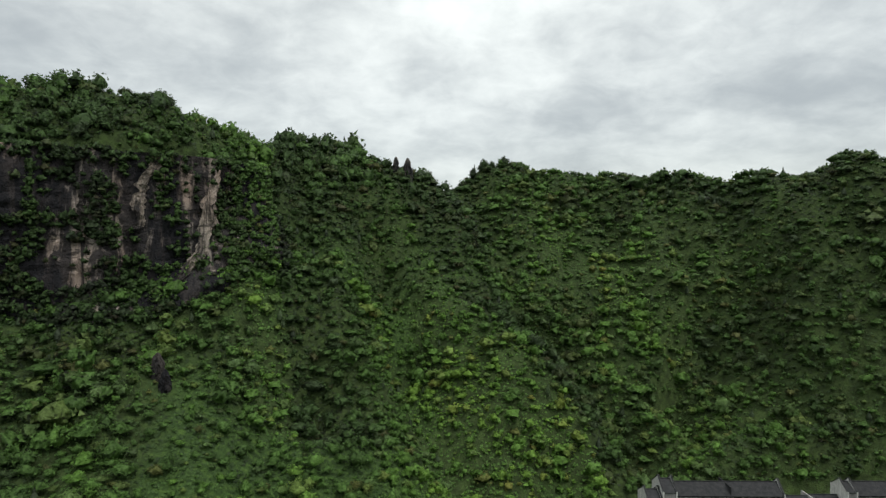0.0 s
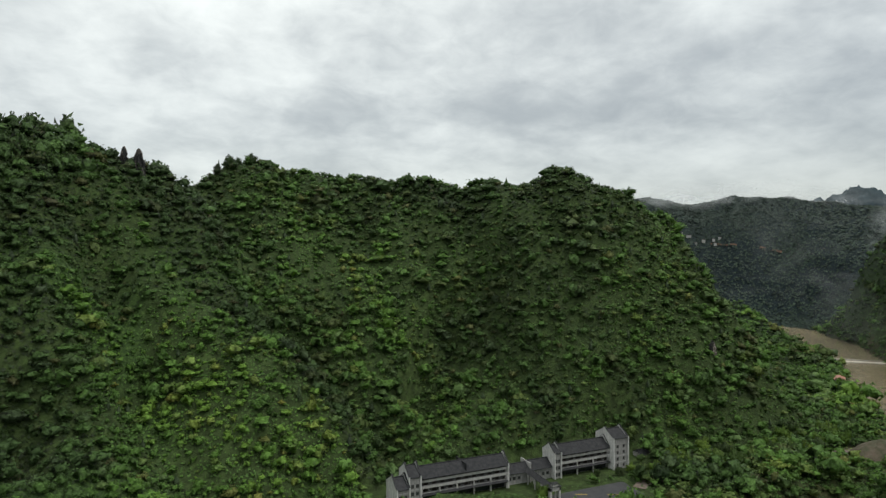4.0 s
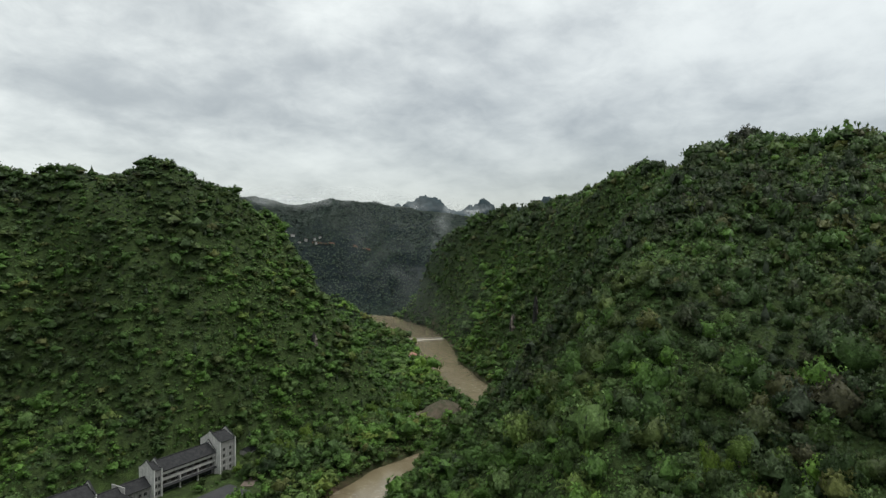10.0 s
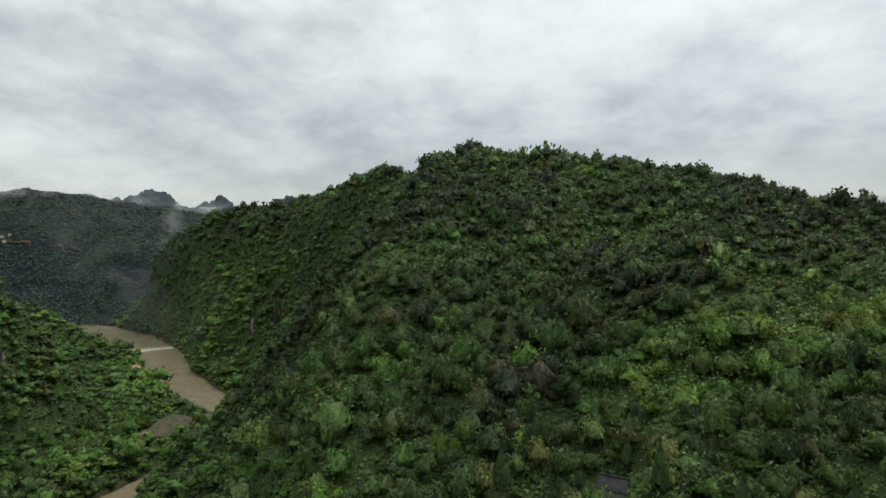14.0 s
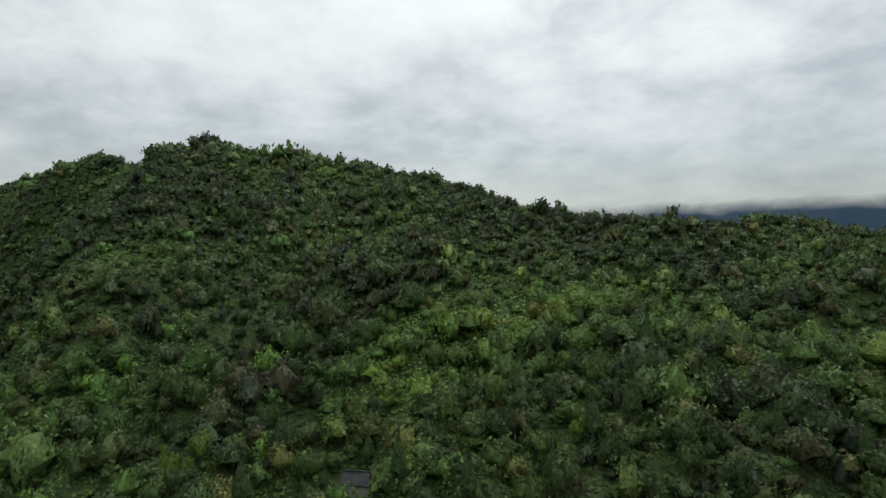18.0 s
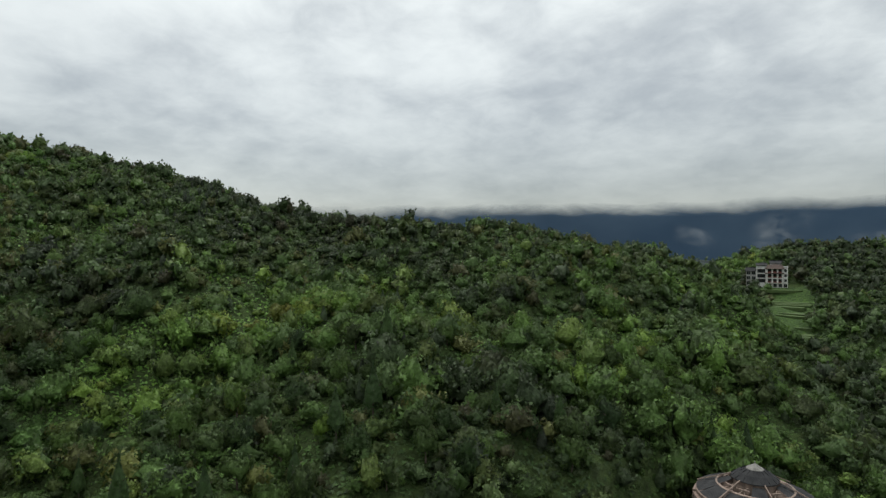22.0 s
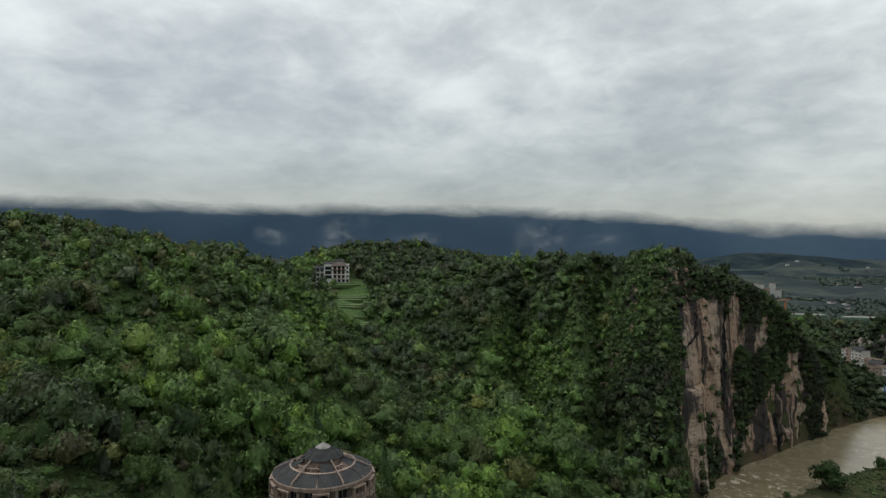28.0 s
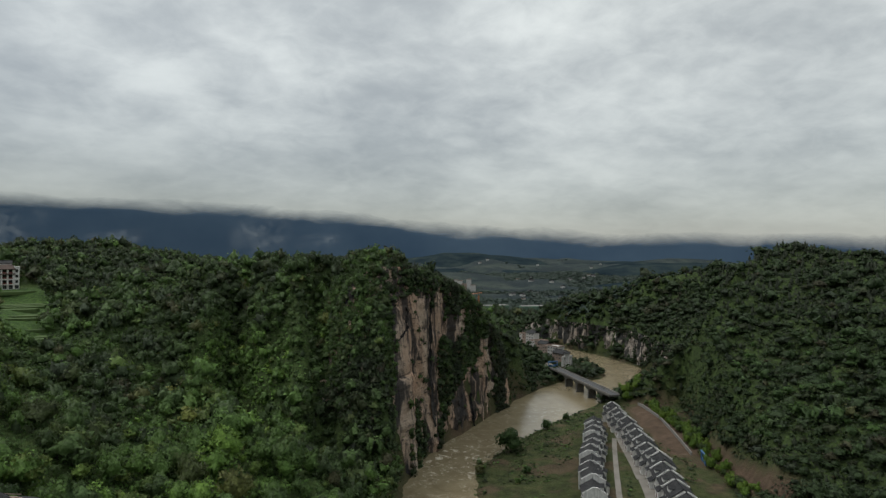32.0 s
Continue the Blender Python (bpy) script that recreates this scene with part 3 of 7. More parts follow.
def land(x, y):
    """Height of the ground, in metres above the river."""
    x, y = np.asarray(x, float), np.asarray(y, float)
    r = np.hypot(x, y)
    wx, wy = x + 9 * fbm(x, y, 75, 11), y + 9 * fbm(x, y, 75, 23)
    far = np.clip((r - 800) / 1500, 0, 1)
    floor = 4 + 1.5 * fbm(x, y, 60, 3) + far * (16 * (1 + fbm(x, y, 420, 5)) + 55 * np.clip(1 - 2.2 * np.abs(fbm(x, y, 520, 9, 3)), 0, 1) * np.clip((-y - 700) / 300, 0, 1))
    parts = [floor]
    fold = 1 - 2 * np.abs(fbm(x, y, 85, 33, 3))
    gully = 7.5 * fbm(x, y, 46, 31) + 3.2 * fbm(x, y, 15, 37, 3) + 8.0 * fold - 3
    for name, line in RIDGES.items():
        lift = {"west_shoulder": 2.5, "central_crest": 7.0}.get(name, 1.5)
        d, side, (z, right, left) = nearest_on(line, wx, wy)
        slope = left + (right - left) * (0.5 + 0.5 * side)
        drop = slope * (np.sqrt(d * d + 81) - 9)
        parts.append(z + lift - drop + gully * np.clip(drop / 25, 0.25, 1))
    for line, profile, back in WALLS.values():
        d, side, (z,) = nearest_on(line, wx, wy)
        e = np.maximum(0, d + 3.0 * fbm(x, y, 22, 41) + 1.6 * fbm(x, y, 7, 43, 2))
        drop = np.interp(e, [p[0] for p in profile], [p[1] for p in profile])
        front = np.clip(0.5 + side, 0, 1)
        parts.append(z + 4 - drop * front - back * d * (1 - front) + 0.5 * gully * np.clip(d / 30, 0, 1))
    soft = 4.0
    stack = np.array(parts)
    top = stack.max(axis=0)
    h = top + soft * np.log(np.exp(np.clip((stack - top) / soft, -30, 0)).sum(axis=0)) - soft * 0.3
    # the grey wall over the river bend stands straight out of the water
    d, side, _ = nearest_on(GREY_CLIFF, wx, wy)
    inside = np.where(side > 0, d, -d) + 2.5 * fbm(x, y, 14, 47, 3)
    band = np.clip((125 - d) / 40, 0, 1) * np.clip((-370 - y) / 30, 0, 1) * np.clip((y + 660) / 40, 0, 1)
    h = h * (1 - band) + band * np.where(inside > 0, np.minimum(np.maximum(h, np.interp(inside, (0, 5, 40, 90), (6, 32, 42, 30))), np.interp(inside, (0, 5, 45, 85, 125), (8, 34, 60, 95, 170))), np.minimum(h, 4))
    # the village flat inside the river's bend
    k = level(x, y, -192, -288, 58, 112, 60, 16)
    h = h * (1 - k) + (4.5 + 0.4 * fbm(x, y, 30, 7)) * k
    # clefts that run down the north face of the cliff hill and the western slopes
    for x0, y0, x1, y1, deep, wide in CLEFTS:
        d, _, _ = nearest_on([(x0, y0), (x1, y1)], wx, wy)
        h = h - deep * np.exp(-(d / wide) ** 2)
    d, side, (w, flat_r, bank_r, flat_l, bank_l) = nearest_on(RIVER, x, y)
    away = d - w - np.where(side > 0, flat_r, flat_l) + 6 * fbm(x, y, 50, 97)
    top = 4 + 0.02 * np.maximum(d - w, 0) + np.where(side > 0, bank_r, bank_l) * np.maximum(away, 0) + 0.006 * np.maximum(away, 0) ** 2
    cut = np.clip((1200 - r) / 150, 0, 1)
    low = -6 * np.logaddexp(-h / 6, -top / 6)
    h = h * (1 - cut) + cut * np.minimum(low + 1.5, h)
    for x0, y0, x1, y1, deep, wide in FINS:
        q, _, (f,) = nearest_on([(x0, y0, 0), (x1, y1, 1)], wx, wy)
        h = h - deep * np.exp(-(q / wide) ** 2) * np.clip(4 * f * (1 - f) + 0.35, 0, 1) * np.clip(h / 20, 0, 1)
    for cx, cy, turn, hx, hy, z in PLATFORMS:
        k = level(x, y, cx, cy, turn, hx, hy)
        h = h * (1 - k) + z * k
    d = d + 3.0 * fbm(x, y, 28, 53, 3)
    k = np.clip((d - w) / 9, 0, 1)
    return np.where(d < w, -2.5, -2.5 * (1 - k) + np.maximum(h, 1.5) * k)


def lush(x, y, z):
    """Where light green creepers and grass take the place of trees on the western slopes."""
    az = np.mod(np.degrees(np.arctan2(x, y)) + 90, 360) - 90
    k = np.clip((fbm(x, y, 62, 83) - 0.05) / 0.2, 0, 1) * np.clip((az + 46) / 4, 0, 1) * np.clip((16 - az) / 5, 0, 1)
    return k * np.clip((390 - np.hypot(x, y)) / 50, 0, 1) * np.clip((135 - z) / 25, 0, 1)


# ---- mesh helpers ----
def mesh_of(name, verts, faces, material=None, floats=None, smooth=False, vectors=None):
    """A mesh from arrays of corners and equal-sized faces; floats: named numbers per corner."""
    verts, faces = np.asarray(verts, np.float32), np.asarray(faces, np.int32)
    me = bpy.data.meshes.new(name)
    me.vertices.add(len(verts))
    me.vertices.foreach_set("co", verts.ravel())
    k = faces.shape[1]
    me.loops.add(faces.size)
    me.loops.foreach_set("vertex_index", faces.ravel())
    me.polygons.add(len(faces))
    me.polygons.foreach_set("loop_start", np.arange(0, faces.size, k, dtype=np.int32))
    me.polygons.foreach_set("use_smooth", np.full(len(faces), smooth))
    for key, values in (floats or {}).items():
        at = me.attributes.new(key, "FLOAT", "POINT")
        at.data.foreach_set("value", np.asarray(values, np.float32).ravel())
    for key, values in (vectors or {}).items():
        at = me.attributes.new(key, "FLOAT_VECTOR", "POINT")
        at.data.foreach_set("vector", np.asarray(values, np.float32).ravel())
    me.update(calc_edges=True)
    if material:
        me.materials.append(material)
    return me


def grid_faces(nx, ny):
    i = np.arange(nx * ny).reshape(ny, nx)
    return np.stack([i[:-1, :-1], i[:-1, 1:], i[1:, 1:], i[1:, :-1]], -1).reshape(-1, 4)


# ---- ground: one sheet to the horizon, close-meshed inside the valley ----
inner = np.arange(-660, 661, 5.0)
steps = 5.0 * 1.085 ** np.arange(1, 60)
outer = 660 + np.cumsum(steps)
outer = outer[outer < 4700]
axis = np.concatenate([-outer[::-1], inner, outer])
gx, gy = np.meshgrid(axis, axis)
gz = land(gx, gy)
gr = np.hypot(gx, gy)
to_river, _, (river_half, *_) = nearest_on(RIVER, gx, gy)
village = level(gx, gy, -192, -288, 58, 114, 60, 10)
meadow = np.maximum(village * (gz < 14), np.clip(1.4 - (to_river - river_half) / 14, 0, 1) * (gz < 12))
bare = np.maximum(np.clip(1.0 - np.abs(to_river - river_half - 1) / 3.5, 0, 1) * 0.6, level(gx, gy, -250, -309, 66, 50, 8, 5))
bare = np.maximum(bare, np.maximum(level(gx, gy, 345, 200, 0, 17, 9, 6), np.clip(1.6 - nearest_on([(-254, -290), (-247, -268), (-231, -236), (-216, -198), (-205, -165)], gx, gy)[0] / 4, 0, 1)))
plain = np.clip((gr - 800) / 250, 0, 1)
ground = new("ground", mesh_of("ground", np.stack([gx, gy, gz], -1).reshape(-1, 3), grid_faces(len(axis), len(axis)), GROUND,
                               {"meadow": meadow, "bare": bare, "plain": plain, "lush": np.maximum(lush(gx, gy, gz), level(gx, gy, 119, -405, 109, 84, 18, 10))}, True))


def on_ground(x, y):
    """Height of the ground sheet itself."""
    x, y = np.asarray(x, float), np.asarray(y, float)
    i, j = np.clip(np.searchsorted(axis, x) - 1, 0, len(axis) - 2), np.clip(np.searchsorted(axis, y) - 1, 0, len(axis) - 2)
    u, v = (x - axis[i]) / (axis[i + 1] - axis[i]), (y - axis[j]) / (axis[j + 1] - axis[j])
    return (gz[j, i] * (1 - u) + gz[j, i + 1] * u) * (1 - v) + (gz[j + 1, i] * (1 - u) + gz[j + 1, i + 1] * u) * v


tagged(ground, "green valley floor and wooded slopes with bare earth patches", "ground", kind="structure")

# ---- river: a ribbon of brown flood water with a weir ----
def dense(line, step):
    line = np.array(line, float)
    seg = np.hypot(*np.diff(line[:, :2], axis=0).T)
    at = np.concatenate([[0], np.cumsum(seg)])
    s = np.arange(0, at[-1], step)
    return np.stack([np.interp(s, at, line[:, k]) for k in range(line.shape[1])], -1), s


def smoothed(line, step, times=3):
    pts, s = dense(line, step)
    for _ in range(times):
        pts[1:-1] = (pts[:-2] + 2 * pts[1:-1] + pts[2:]) / 4
    return pts, s


WEIR = (640, 392)
path, along = smoothed(RIVER, 4.0, 6)
way = np.gradient(path[:, :2], axis=0)
way /= np.hypot(*way.T)[:, None]
across = np.linspace(-1, 1, 15)
half = path[:, 2:3] + 16
rx = path[:, 0:1] + across * half * way[:, 1:2]
ry = path[:, 1:2] - across * half * way[:, 0:1]
before = (path[:, 0] - WEIR[0]) * way[:, 0] + (path[:, 1] - WEIR[1]) * way[:, 1]
upper = (before < 0) & (path[:, 0] > 400)
rz = np.where(upper, 2.2, 0.0)[:, None] + 0 * rx
rapid = np.clip(1 - np.abs(before) / 14, 0, 1) * (path[:, 0] > 400) * (before > -2)
rapid = np.maximum(rapid, 0.95 * np.exp(-((path[:, 0] + 112) ** 2 + (path[:, 1] + 308) ** 2) / 38 ** 2))
rapid = np.maximum(rapid, 0.42 * np.clip(fbm(path[:, 0], path[:, 1], 40, 61) + 0.25, 0, 1))[:, None] + 0 * rx
river = new("river", mesh_of("river", np.stack([rx, ry, rz], -1).reshape(-1, 3), grid_faces(15, len(path)), WATER, {"rapid": rapid}, True))
tagged(river, "brown silty river in flood winding through the gorge", "river", kind="structure")


# ---- rock walls: limestone faces that stand before the steepest slopes ----
def rock_face(name, label, line, right, low, high, material, seed, step=1.15, ragged=7.0, lean=0.0):
    """A cliff along a line, its face found at each height where the slope comes out of the ground. Returns object, and points and facing by (height, along)."""
    pts, s = smoothed(line, step, 5)
    go = np.gradient(pts[:, :2], axis=0)
    go /= np.hypot(*go.T)[:, None]
    out = np.stack([go[:, 1], -go[:, 0]], -1) * (1 if right else -1)
    off = np.arange(-26, 46, 0.75)
    h = land(pts[:, 0:1] + off * out[:, 0:1], pts[:, 1:2] + off * out[:, 1:2])
    nz = int((high - low) / step)
    zz = np.linspace(low, high, nz)
    grid = np.zeros((nz, len(s), 3))
    ss = np.broadcast_to(s, (nz, len(s)))
    hh = np.broadcast_to(zz[:, None], (nz, len(s)))
    relief = 3.8 * fbm(ss * 1.0, hh * 0.22, 11, seed) + 1.8 * fbm(ss, hh * 0.6, 5, seed + 9, 4) + 1.1 * np.abs(fbm(ss * 0.4, hh, 6, seed + 17, 3))
    crest = h.max(axis=1)
    for i, z in enumerate(zz):
        zt = np.minimum(z, crest - 0.5)
        reach = np.where(h >= np.minimum(np.maximum(zt, low + 9), crest - 0.5)[:, None], off[None, :], -99).max(axis=1)
        for _ in range(3):
            reach = np.convolve(np.pad(reach, 1, mode="edge"), (0.25, 0.5, 0.25), "valid")
        d = reach + 1.2 + relief[i] + lean * (z - low) / (high - low) - np.clip(z - crest + ragged * fbm(s, s * 0, 9, seed + 5), 0, 9) * 1.4
        grid[i, :, 0], grid[i, :, 1] = pts[:, 0] + d * out[:, 0], pts[:, 1] + d * out[:, 1]
        grid[i, :, 2] = zt
    faces = grid_faces(len(s), nz)
    if not right:
        faces = faces[:, ::-1]
    ob = new(name, mesh_of(name, grid.reshape(-1, 3), faces, material, None, False))
    tagged(ob, label, "cliff", kind="structure")
    return grid, out, s, zz


EAST_LINE = [(-69, -333), (-86, -316), (-100, -324), (-113, -335), (-135, -353), (-158, -371), (-173, -383), (-196, -397)]
WEST_LINE = [(-245, 200), (-194, 242), (-184, 247), (-161, 263), (-133, 282), (-113, 310)]
east_grid, east_out, east_s, east_z = rock_face("cliff_east", "tall buff limestone cliff with black water streaks above the river", EAST_LINE, True, -1.0, 106.0, ROCK, 101, lean=2.0)
west_grid, west_out, west_s, west_z = rock_face("cliff_west", "dark streaked limestone wall half hidden by shrubs", WEST_LINE, True, 80.0, 154.0, ROCK_WEST, 131, lean=7.0)
grey_grid, grey_out, grey_s, grey_z = rock_face("cliff_grey", "grey fluted limestone cliff over the river bend", GREY_CLIFF, False, 0.0, 31.5, ROCK_GREY, 151, 1.6)


def bearing(p):
    return np.degrees(np.arctan2(p[..., 0], p[..., 1])) % 360


def buttress(label, grid, out, nodes, material, seed, group="ribs of bare rock on the western wall"):
    """A proud rib of clean rock down a cliff; nodes: bearing, elevation and width from top to bottom."""
    b = np.mod(bearing(grid) + 180, 360) - 180
    e = np.degrees(np.arctan2(grid[..., 2] - 115, np.hypot(grid[..., 0], grid[..., 1])))
    line = []
    for az, el, wide in nodes:
        i, j = np.unravel_index(np.argmin((b - az) ** 2 + (e - el) ** 2), b.shape)
        line.append((*grid[i, j], *out[j], wide))
    line = np.array(line)
    t = np.linspace(0, len(line) - 1, 60)
    q = np.stack([np.interp(t, np.arange(len(line)), line[:, k]) for k in range(6)], -1)
    for _ in range(6):
        q[1:-1] = (q[:-2] + 2 * q[1:-1] + q[2:]) / 4
    u, v = np.meshgrid(np.linspace(-1, 1, 19), np.linspace(0, 1, 60))
    wide = 0.72 * q[:, 5:6] * (1.0 + 0.8 * fbm(v * 60, v * 0, 9, seed)) * np.clip(np.minimum(v, 1 - v) * 12, 0.25, 1)
    proud = 0.07 * wide * np.sqrt(np.clip(1 - u * u, 0, 1)) + 0.8 * fbm(u * wide, v * 60, 3, seed + 3) + 0.7 * fbm(u * 14, v * 14, 3, seed + 5, 3) - 0.6 + 1.6
    shift = u * wide * 0.5 * (1 + 0.7 * fbm(v * 60, np.sign(u) * 9, 5, seed + 12)) + 1.6 * fbm(v * 60, u * 2, 8, seed + 8)
    ox, oy = q[:, 3:4], q[:, 4:5]
    p = np.stack([q[:, 0:1] + ox * proud - oy * shift, q[:, 1:2] + oy * proud + ox * shift, q[:, 2:3] + 0 * u], -1)
    ob = new("rock_buttress", mesh_of("rock_buttress", p.reshape(-1, 3), grid_faces(19, 60), material))
    return tagged(ob, label, "rock", group)

for nodes, seed in ((((-20.7, 7.0, 4.5), (-21.2, 5.4, 6.5), (-22.0, 3.6, 7.5), (-21.9, 1.6, 8), (-22.2, -0.4, 7.5), (-23.2, -2.0, 7), (-24.2, -3.4, 4)), 41), (((-26.0, 7.3, 3.5), (-26.6, 5.8, 6), (-27.0, 4.4, 7), (-27.1, 2.8, 6), (-27.0, 1.4, 3)), 51),
                    (((-31.3, 4.4, 2.5), (-31.1, 2.6, 3.5), (-31.2, 0.8, 2.2)), 71)):
    buttress("clean buff rib of limestone on the dark rock wall", west_grid, west_out, nodes, ROCK_RIB, seed)

for nodes, seed in ((((-162.5, -5.5, 2.5), (-162.4, -8, 4.5), (-162.5, -11, 5), (-162.3, -14, 7), (-162.0, -16.5, 5)), 91), (((-158.6, -13.5, 3), (-158.4, -15, 5), (-158.2, -16.4, 3.5)), 95), (((-164.6, -5.5, 1.5), (-164.9, -7.5, 2.6), (-165.2, -9, 1.6)), 97)):
    buttress("black water-stained groove down the buff cliff", east_grid, east_out, nodes, ROCK_BLACK, seed, "dark water stains on the buff cliff")


def wall_shrubs(grid, out, cover, count, lo, hi, name, label, seed):
    """Shrubs that root in the ledges of a rock wall, where cover(point, bearing, height) says so."""
    r = np.random.default_rng(seed)
    i, j = r.integers(0, grid.shape[0], count), r.integers(0, grid.shape[1], count)
    p = grid[i, j]
    keep = r.random(count) < cover(p, bearing(p), p[:, 2])
    p, o = p[keep], out[j[keep]]
    n = len(p)
    radius = r.uniform(lo, hi, n)
    WALL_PLANTS.append((name, label, p[:, 0] + 0.3 * radius * o[:, 0], p[:, 1] + 0.3 * radius * o[:, 1], p[:, 2] - 0.9 * radius, radius))


WALL_PLANTS = []


def oval(b, z, cb, cz, rb, rz):
    return ((b - cb) / rb) ** 2 + ((z - cz) / rz) ** 2 < 1


def east_cover(p, b, z):
    """Clean rock: a tall pillar, a dark wet groove beside it, a square scar, and the undercut foot; shrubs hold the rest."""
    ragged = fbm(p[:, 0] * 2, z * 1.3, 9, 3, 3)
    b, z = b + 0.35 * ragged, z + 4 * ragged
    steps = (2, 15, 40, 57, 80, 93)
    bare = (b > np.interp(z, steps, (198.4, 197.0, 195.8, 194.7, 194.2, 195.2))) & (b < np.interp(z, steps, (197.4, 197.3, 197.2, 197.2, 197.6, 197.8))) & (z < 89)
    bare |= (b > 197) & (b < 198.5) & (z < 82)
    bare |= (b > 198) & (b < 199) & (z > 62) & (z < 92)
    bare |= (b > 199) & (b < 200.9) & (z > 59) & (z < 76)
    bare |= (b > np.interp(z, (2, 22, 40), (198.5, 199.4, 201.5))) & (b < 203.7) & (z < 40)
    bare |= (b > 202.3) & (b < 203.5) & (z < 56) | (b > 204.8) & (b < 206.3) & (z < 22)
    return np.where(bare, 0.015, 1.0)


def west_cover(p, b, z):
    """Clean rock: a slanting rib, a broad streaked pillar, dark overhangs below them; shrubs hold the ledges between."""
    b = np.where(b > 180, b - 360, b)
    e = np.degrees(np.arctan2(z - 115, np.hypot(p[:, 0], p[:, 1])))
    ragged = fbm(b * 9, z, 12, 9, 3)
    b, e = b + 0.5 * ragged, e + 0.8 * ragged
    bare = np.abs(b - np.interp(e, (-3.5, 0, 3, 7), (-24, -22.4, -21.9, -20.8))) < 0.75
    bare &= (e < 7) & (e > -4)
    bare |= oval(b, e, -27.2, 4.6, 1.5, 2.8) | oval(b, e, -25.6, 0.4, 1.7, 2.4) | oval(b, e, -32.2, -1.6, 2.8, 2.0)
    bare |= (b < -28.6) & (e > 2.8) & (e < 7.2) & (ragged > -0.25) | (b < -27.5) & (e > -0.5) & (e < 2) & (ragged > 0.1)
    return np.where(bare, 0.06, 1.0)


def grey_cover(p, b, z):
    return np.where(fbm(p[:, 0] + p[:, 1], z * 0.3, 14, 5, 3) > 0.2, 0.6, 0.03) + 0.6 * (z > 26) + 1.0 * (p[:, 1] > -476)


wall_shrubs(east_grid, east_out, east_cover, 6600, 1.3, 2.7, "cliff_shrubs_east", "dense green shrubs rooted in ledges of the buff cliff", 5)
wall_shrubs(west_grid, west_out, west_cover, 4600, 1.1, 2.4, "cliff_shrubs_west", "green shrubs hanging over the dark rock wall", 6)
wall_shrubs(grey_grid, grey_out, grey_cover, 1500, 1.2, 2.6, "cliff_shrubs_grey", "dark green shrubs in clefts of the grey cliff", 8)


# the wooded shoulder where the buff cliff begins
er = np.random.default_rng(15)
px, py = er.uniform(-80, -46, 1500), er.uniform(-346, -262, 1500)
keep = (bearing(np.stack([px, py], -1)) < 194.2 + 0.4 * fbm(px, py, 9, 3)) & (on_ground(px, py) > 3)
px, py = px[keep], py[keep]
WALL_PLANTS.append(("shoulder_shrubs", "dense green shrubs on the steep shoulder beside the cliff", px, py, on_ground(px, py) - 0.8, er.uniform(1.4, 2.8, len(px))))


def outcrop(label, x, y, wide, tall, material, seed):
    """A bare rock that juts from a slope, an open shell turned to the camera's place at the origin."""
    r = math.hypot(x, y)
    fx, fy = -x / r, -y / r
    u, v = np.meshgrid(np.linspace(-1, 1, 22), np.linspace(-0.15, 1, 26))
    bulge = np.sqrt(np.clip(1 - u * u, 0, 1)) * (1 - 0.55 * np.clip(v, 0, 1) ** 3)
    d = wide * 0.5 * bulge + 0.16 * wide * fbm(u * 3, v * 2, 0.7, seed) + 0.1 * wide * fbm(u * 9, v * 3, 0.7, seed + 3, 2) - 0.25 * wide
    side = u * wide * 0.5 * (1 - 0.35 * np.clip(v, 0, 1)) + 0.12 * wide * fbm(u * 2, v * 4, 0.8, seed + 7)
    close = np.sqrt(np.clip(1 - np.clip(v, 0, 1) ** 3, 0, 1))
    d, side = d * close - 0.3 * wide * (1 - close), side * close
    base = float(land(x, y))
    p = np.stack([x + fx * d - fy * side, y + fy * d + fx * side, base + v * tall], -1).reshape(-1, 3)
    ob = new("rock_outcrop", mesh_of("rock_outcrop", p, grid_faces(22, 26), material))
    return tagged(ob, label, "rock", "rock outcrops on the slopes")

for x, y, wide, tall, material, seed in ((-101, 211, 6, 9, ROCK_RIB, 11), (-97, 208, 4.5, 7, ROCK_WEST, 13), (-24, 398, 8, 15, ROCK_GREY, 17), (-32, 401, 5, 11, ROCK_GREY, 19),
                                         (299, 269, 5, 8, ROCK_GREY, 23), (497, 211, 7, 14, ROCK_GREY, 29), (480, 183, 6, 22, ROCK_GREY, 31)):
    outcrop("pale weathered limestone rock jutting from the wooded slope", x, y, wide, tall, material, seed)


# ---- woods ----
def ball(level):
    """Corners of a ball's triangles, three rows a triangle: an octahedron split again and again."""
    p = np.array([(1, 0, 0), (-1, 0, 0), (0, 1, 0), (0, -1, 0), (0, 0, 1), (0, 0, -1)], float)
    t = np.array([[p[i], p[j], p[k]] for i, j, k in ((0, 2, 4), (2, 1, 4), (1, 3, 4), (3, 0, 4), (2, 0, 5), (1, 2, 5), (3, 1, 5), (0, 3, 5))])
    for _ in range(level):
        a, b, c = t[:, 0], t[:, 1], t[:, 2]
        ab, bc, ca = a + b, b + c, c + a
        ab, bc, ca = (m / np.linalg.norm(m, axis=1)[:, None] for m in (ab, bc, ca))
        t = np.concatenate([np.stack(q, 1) for q in ((a, ab, ca), (ab, b, bc), (ca, bc, c), (ab, bc, ca))])
    return t.reshape(-1, 3)


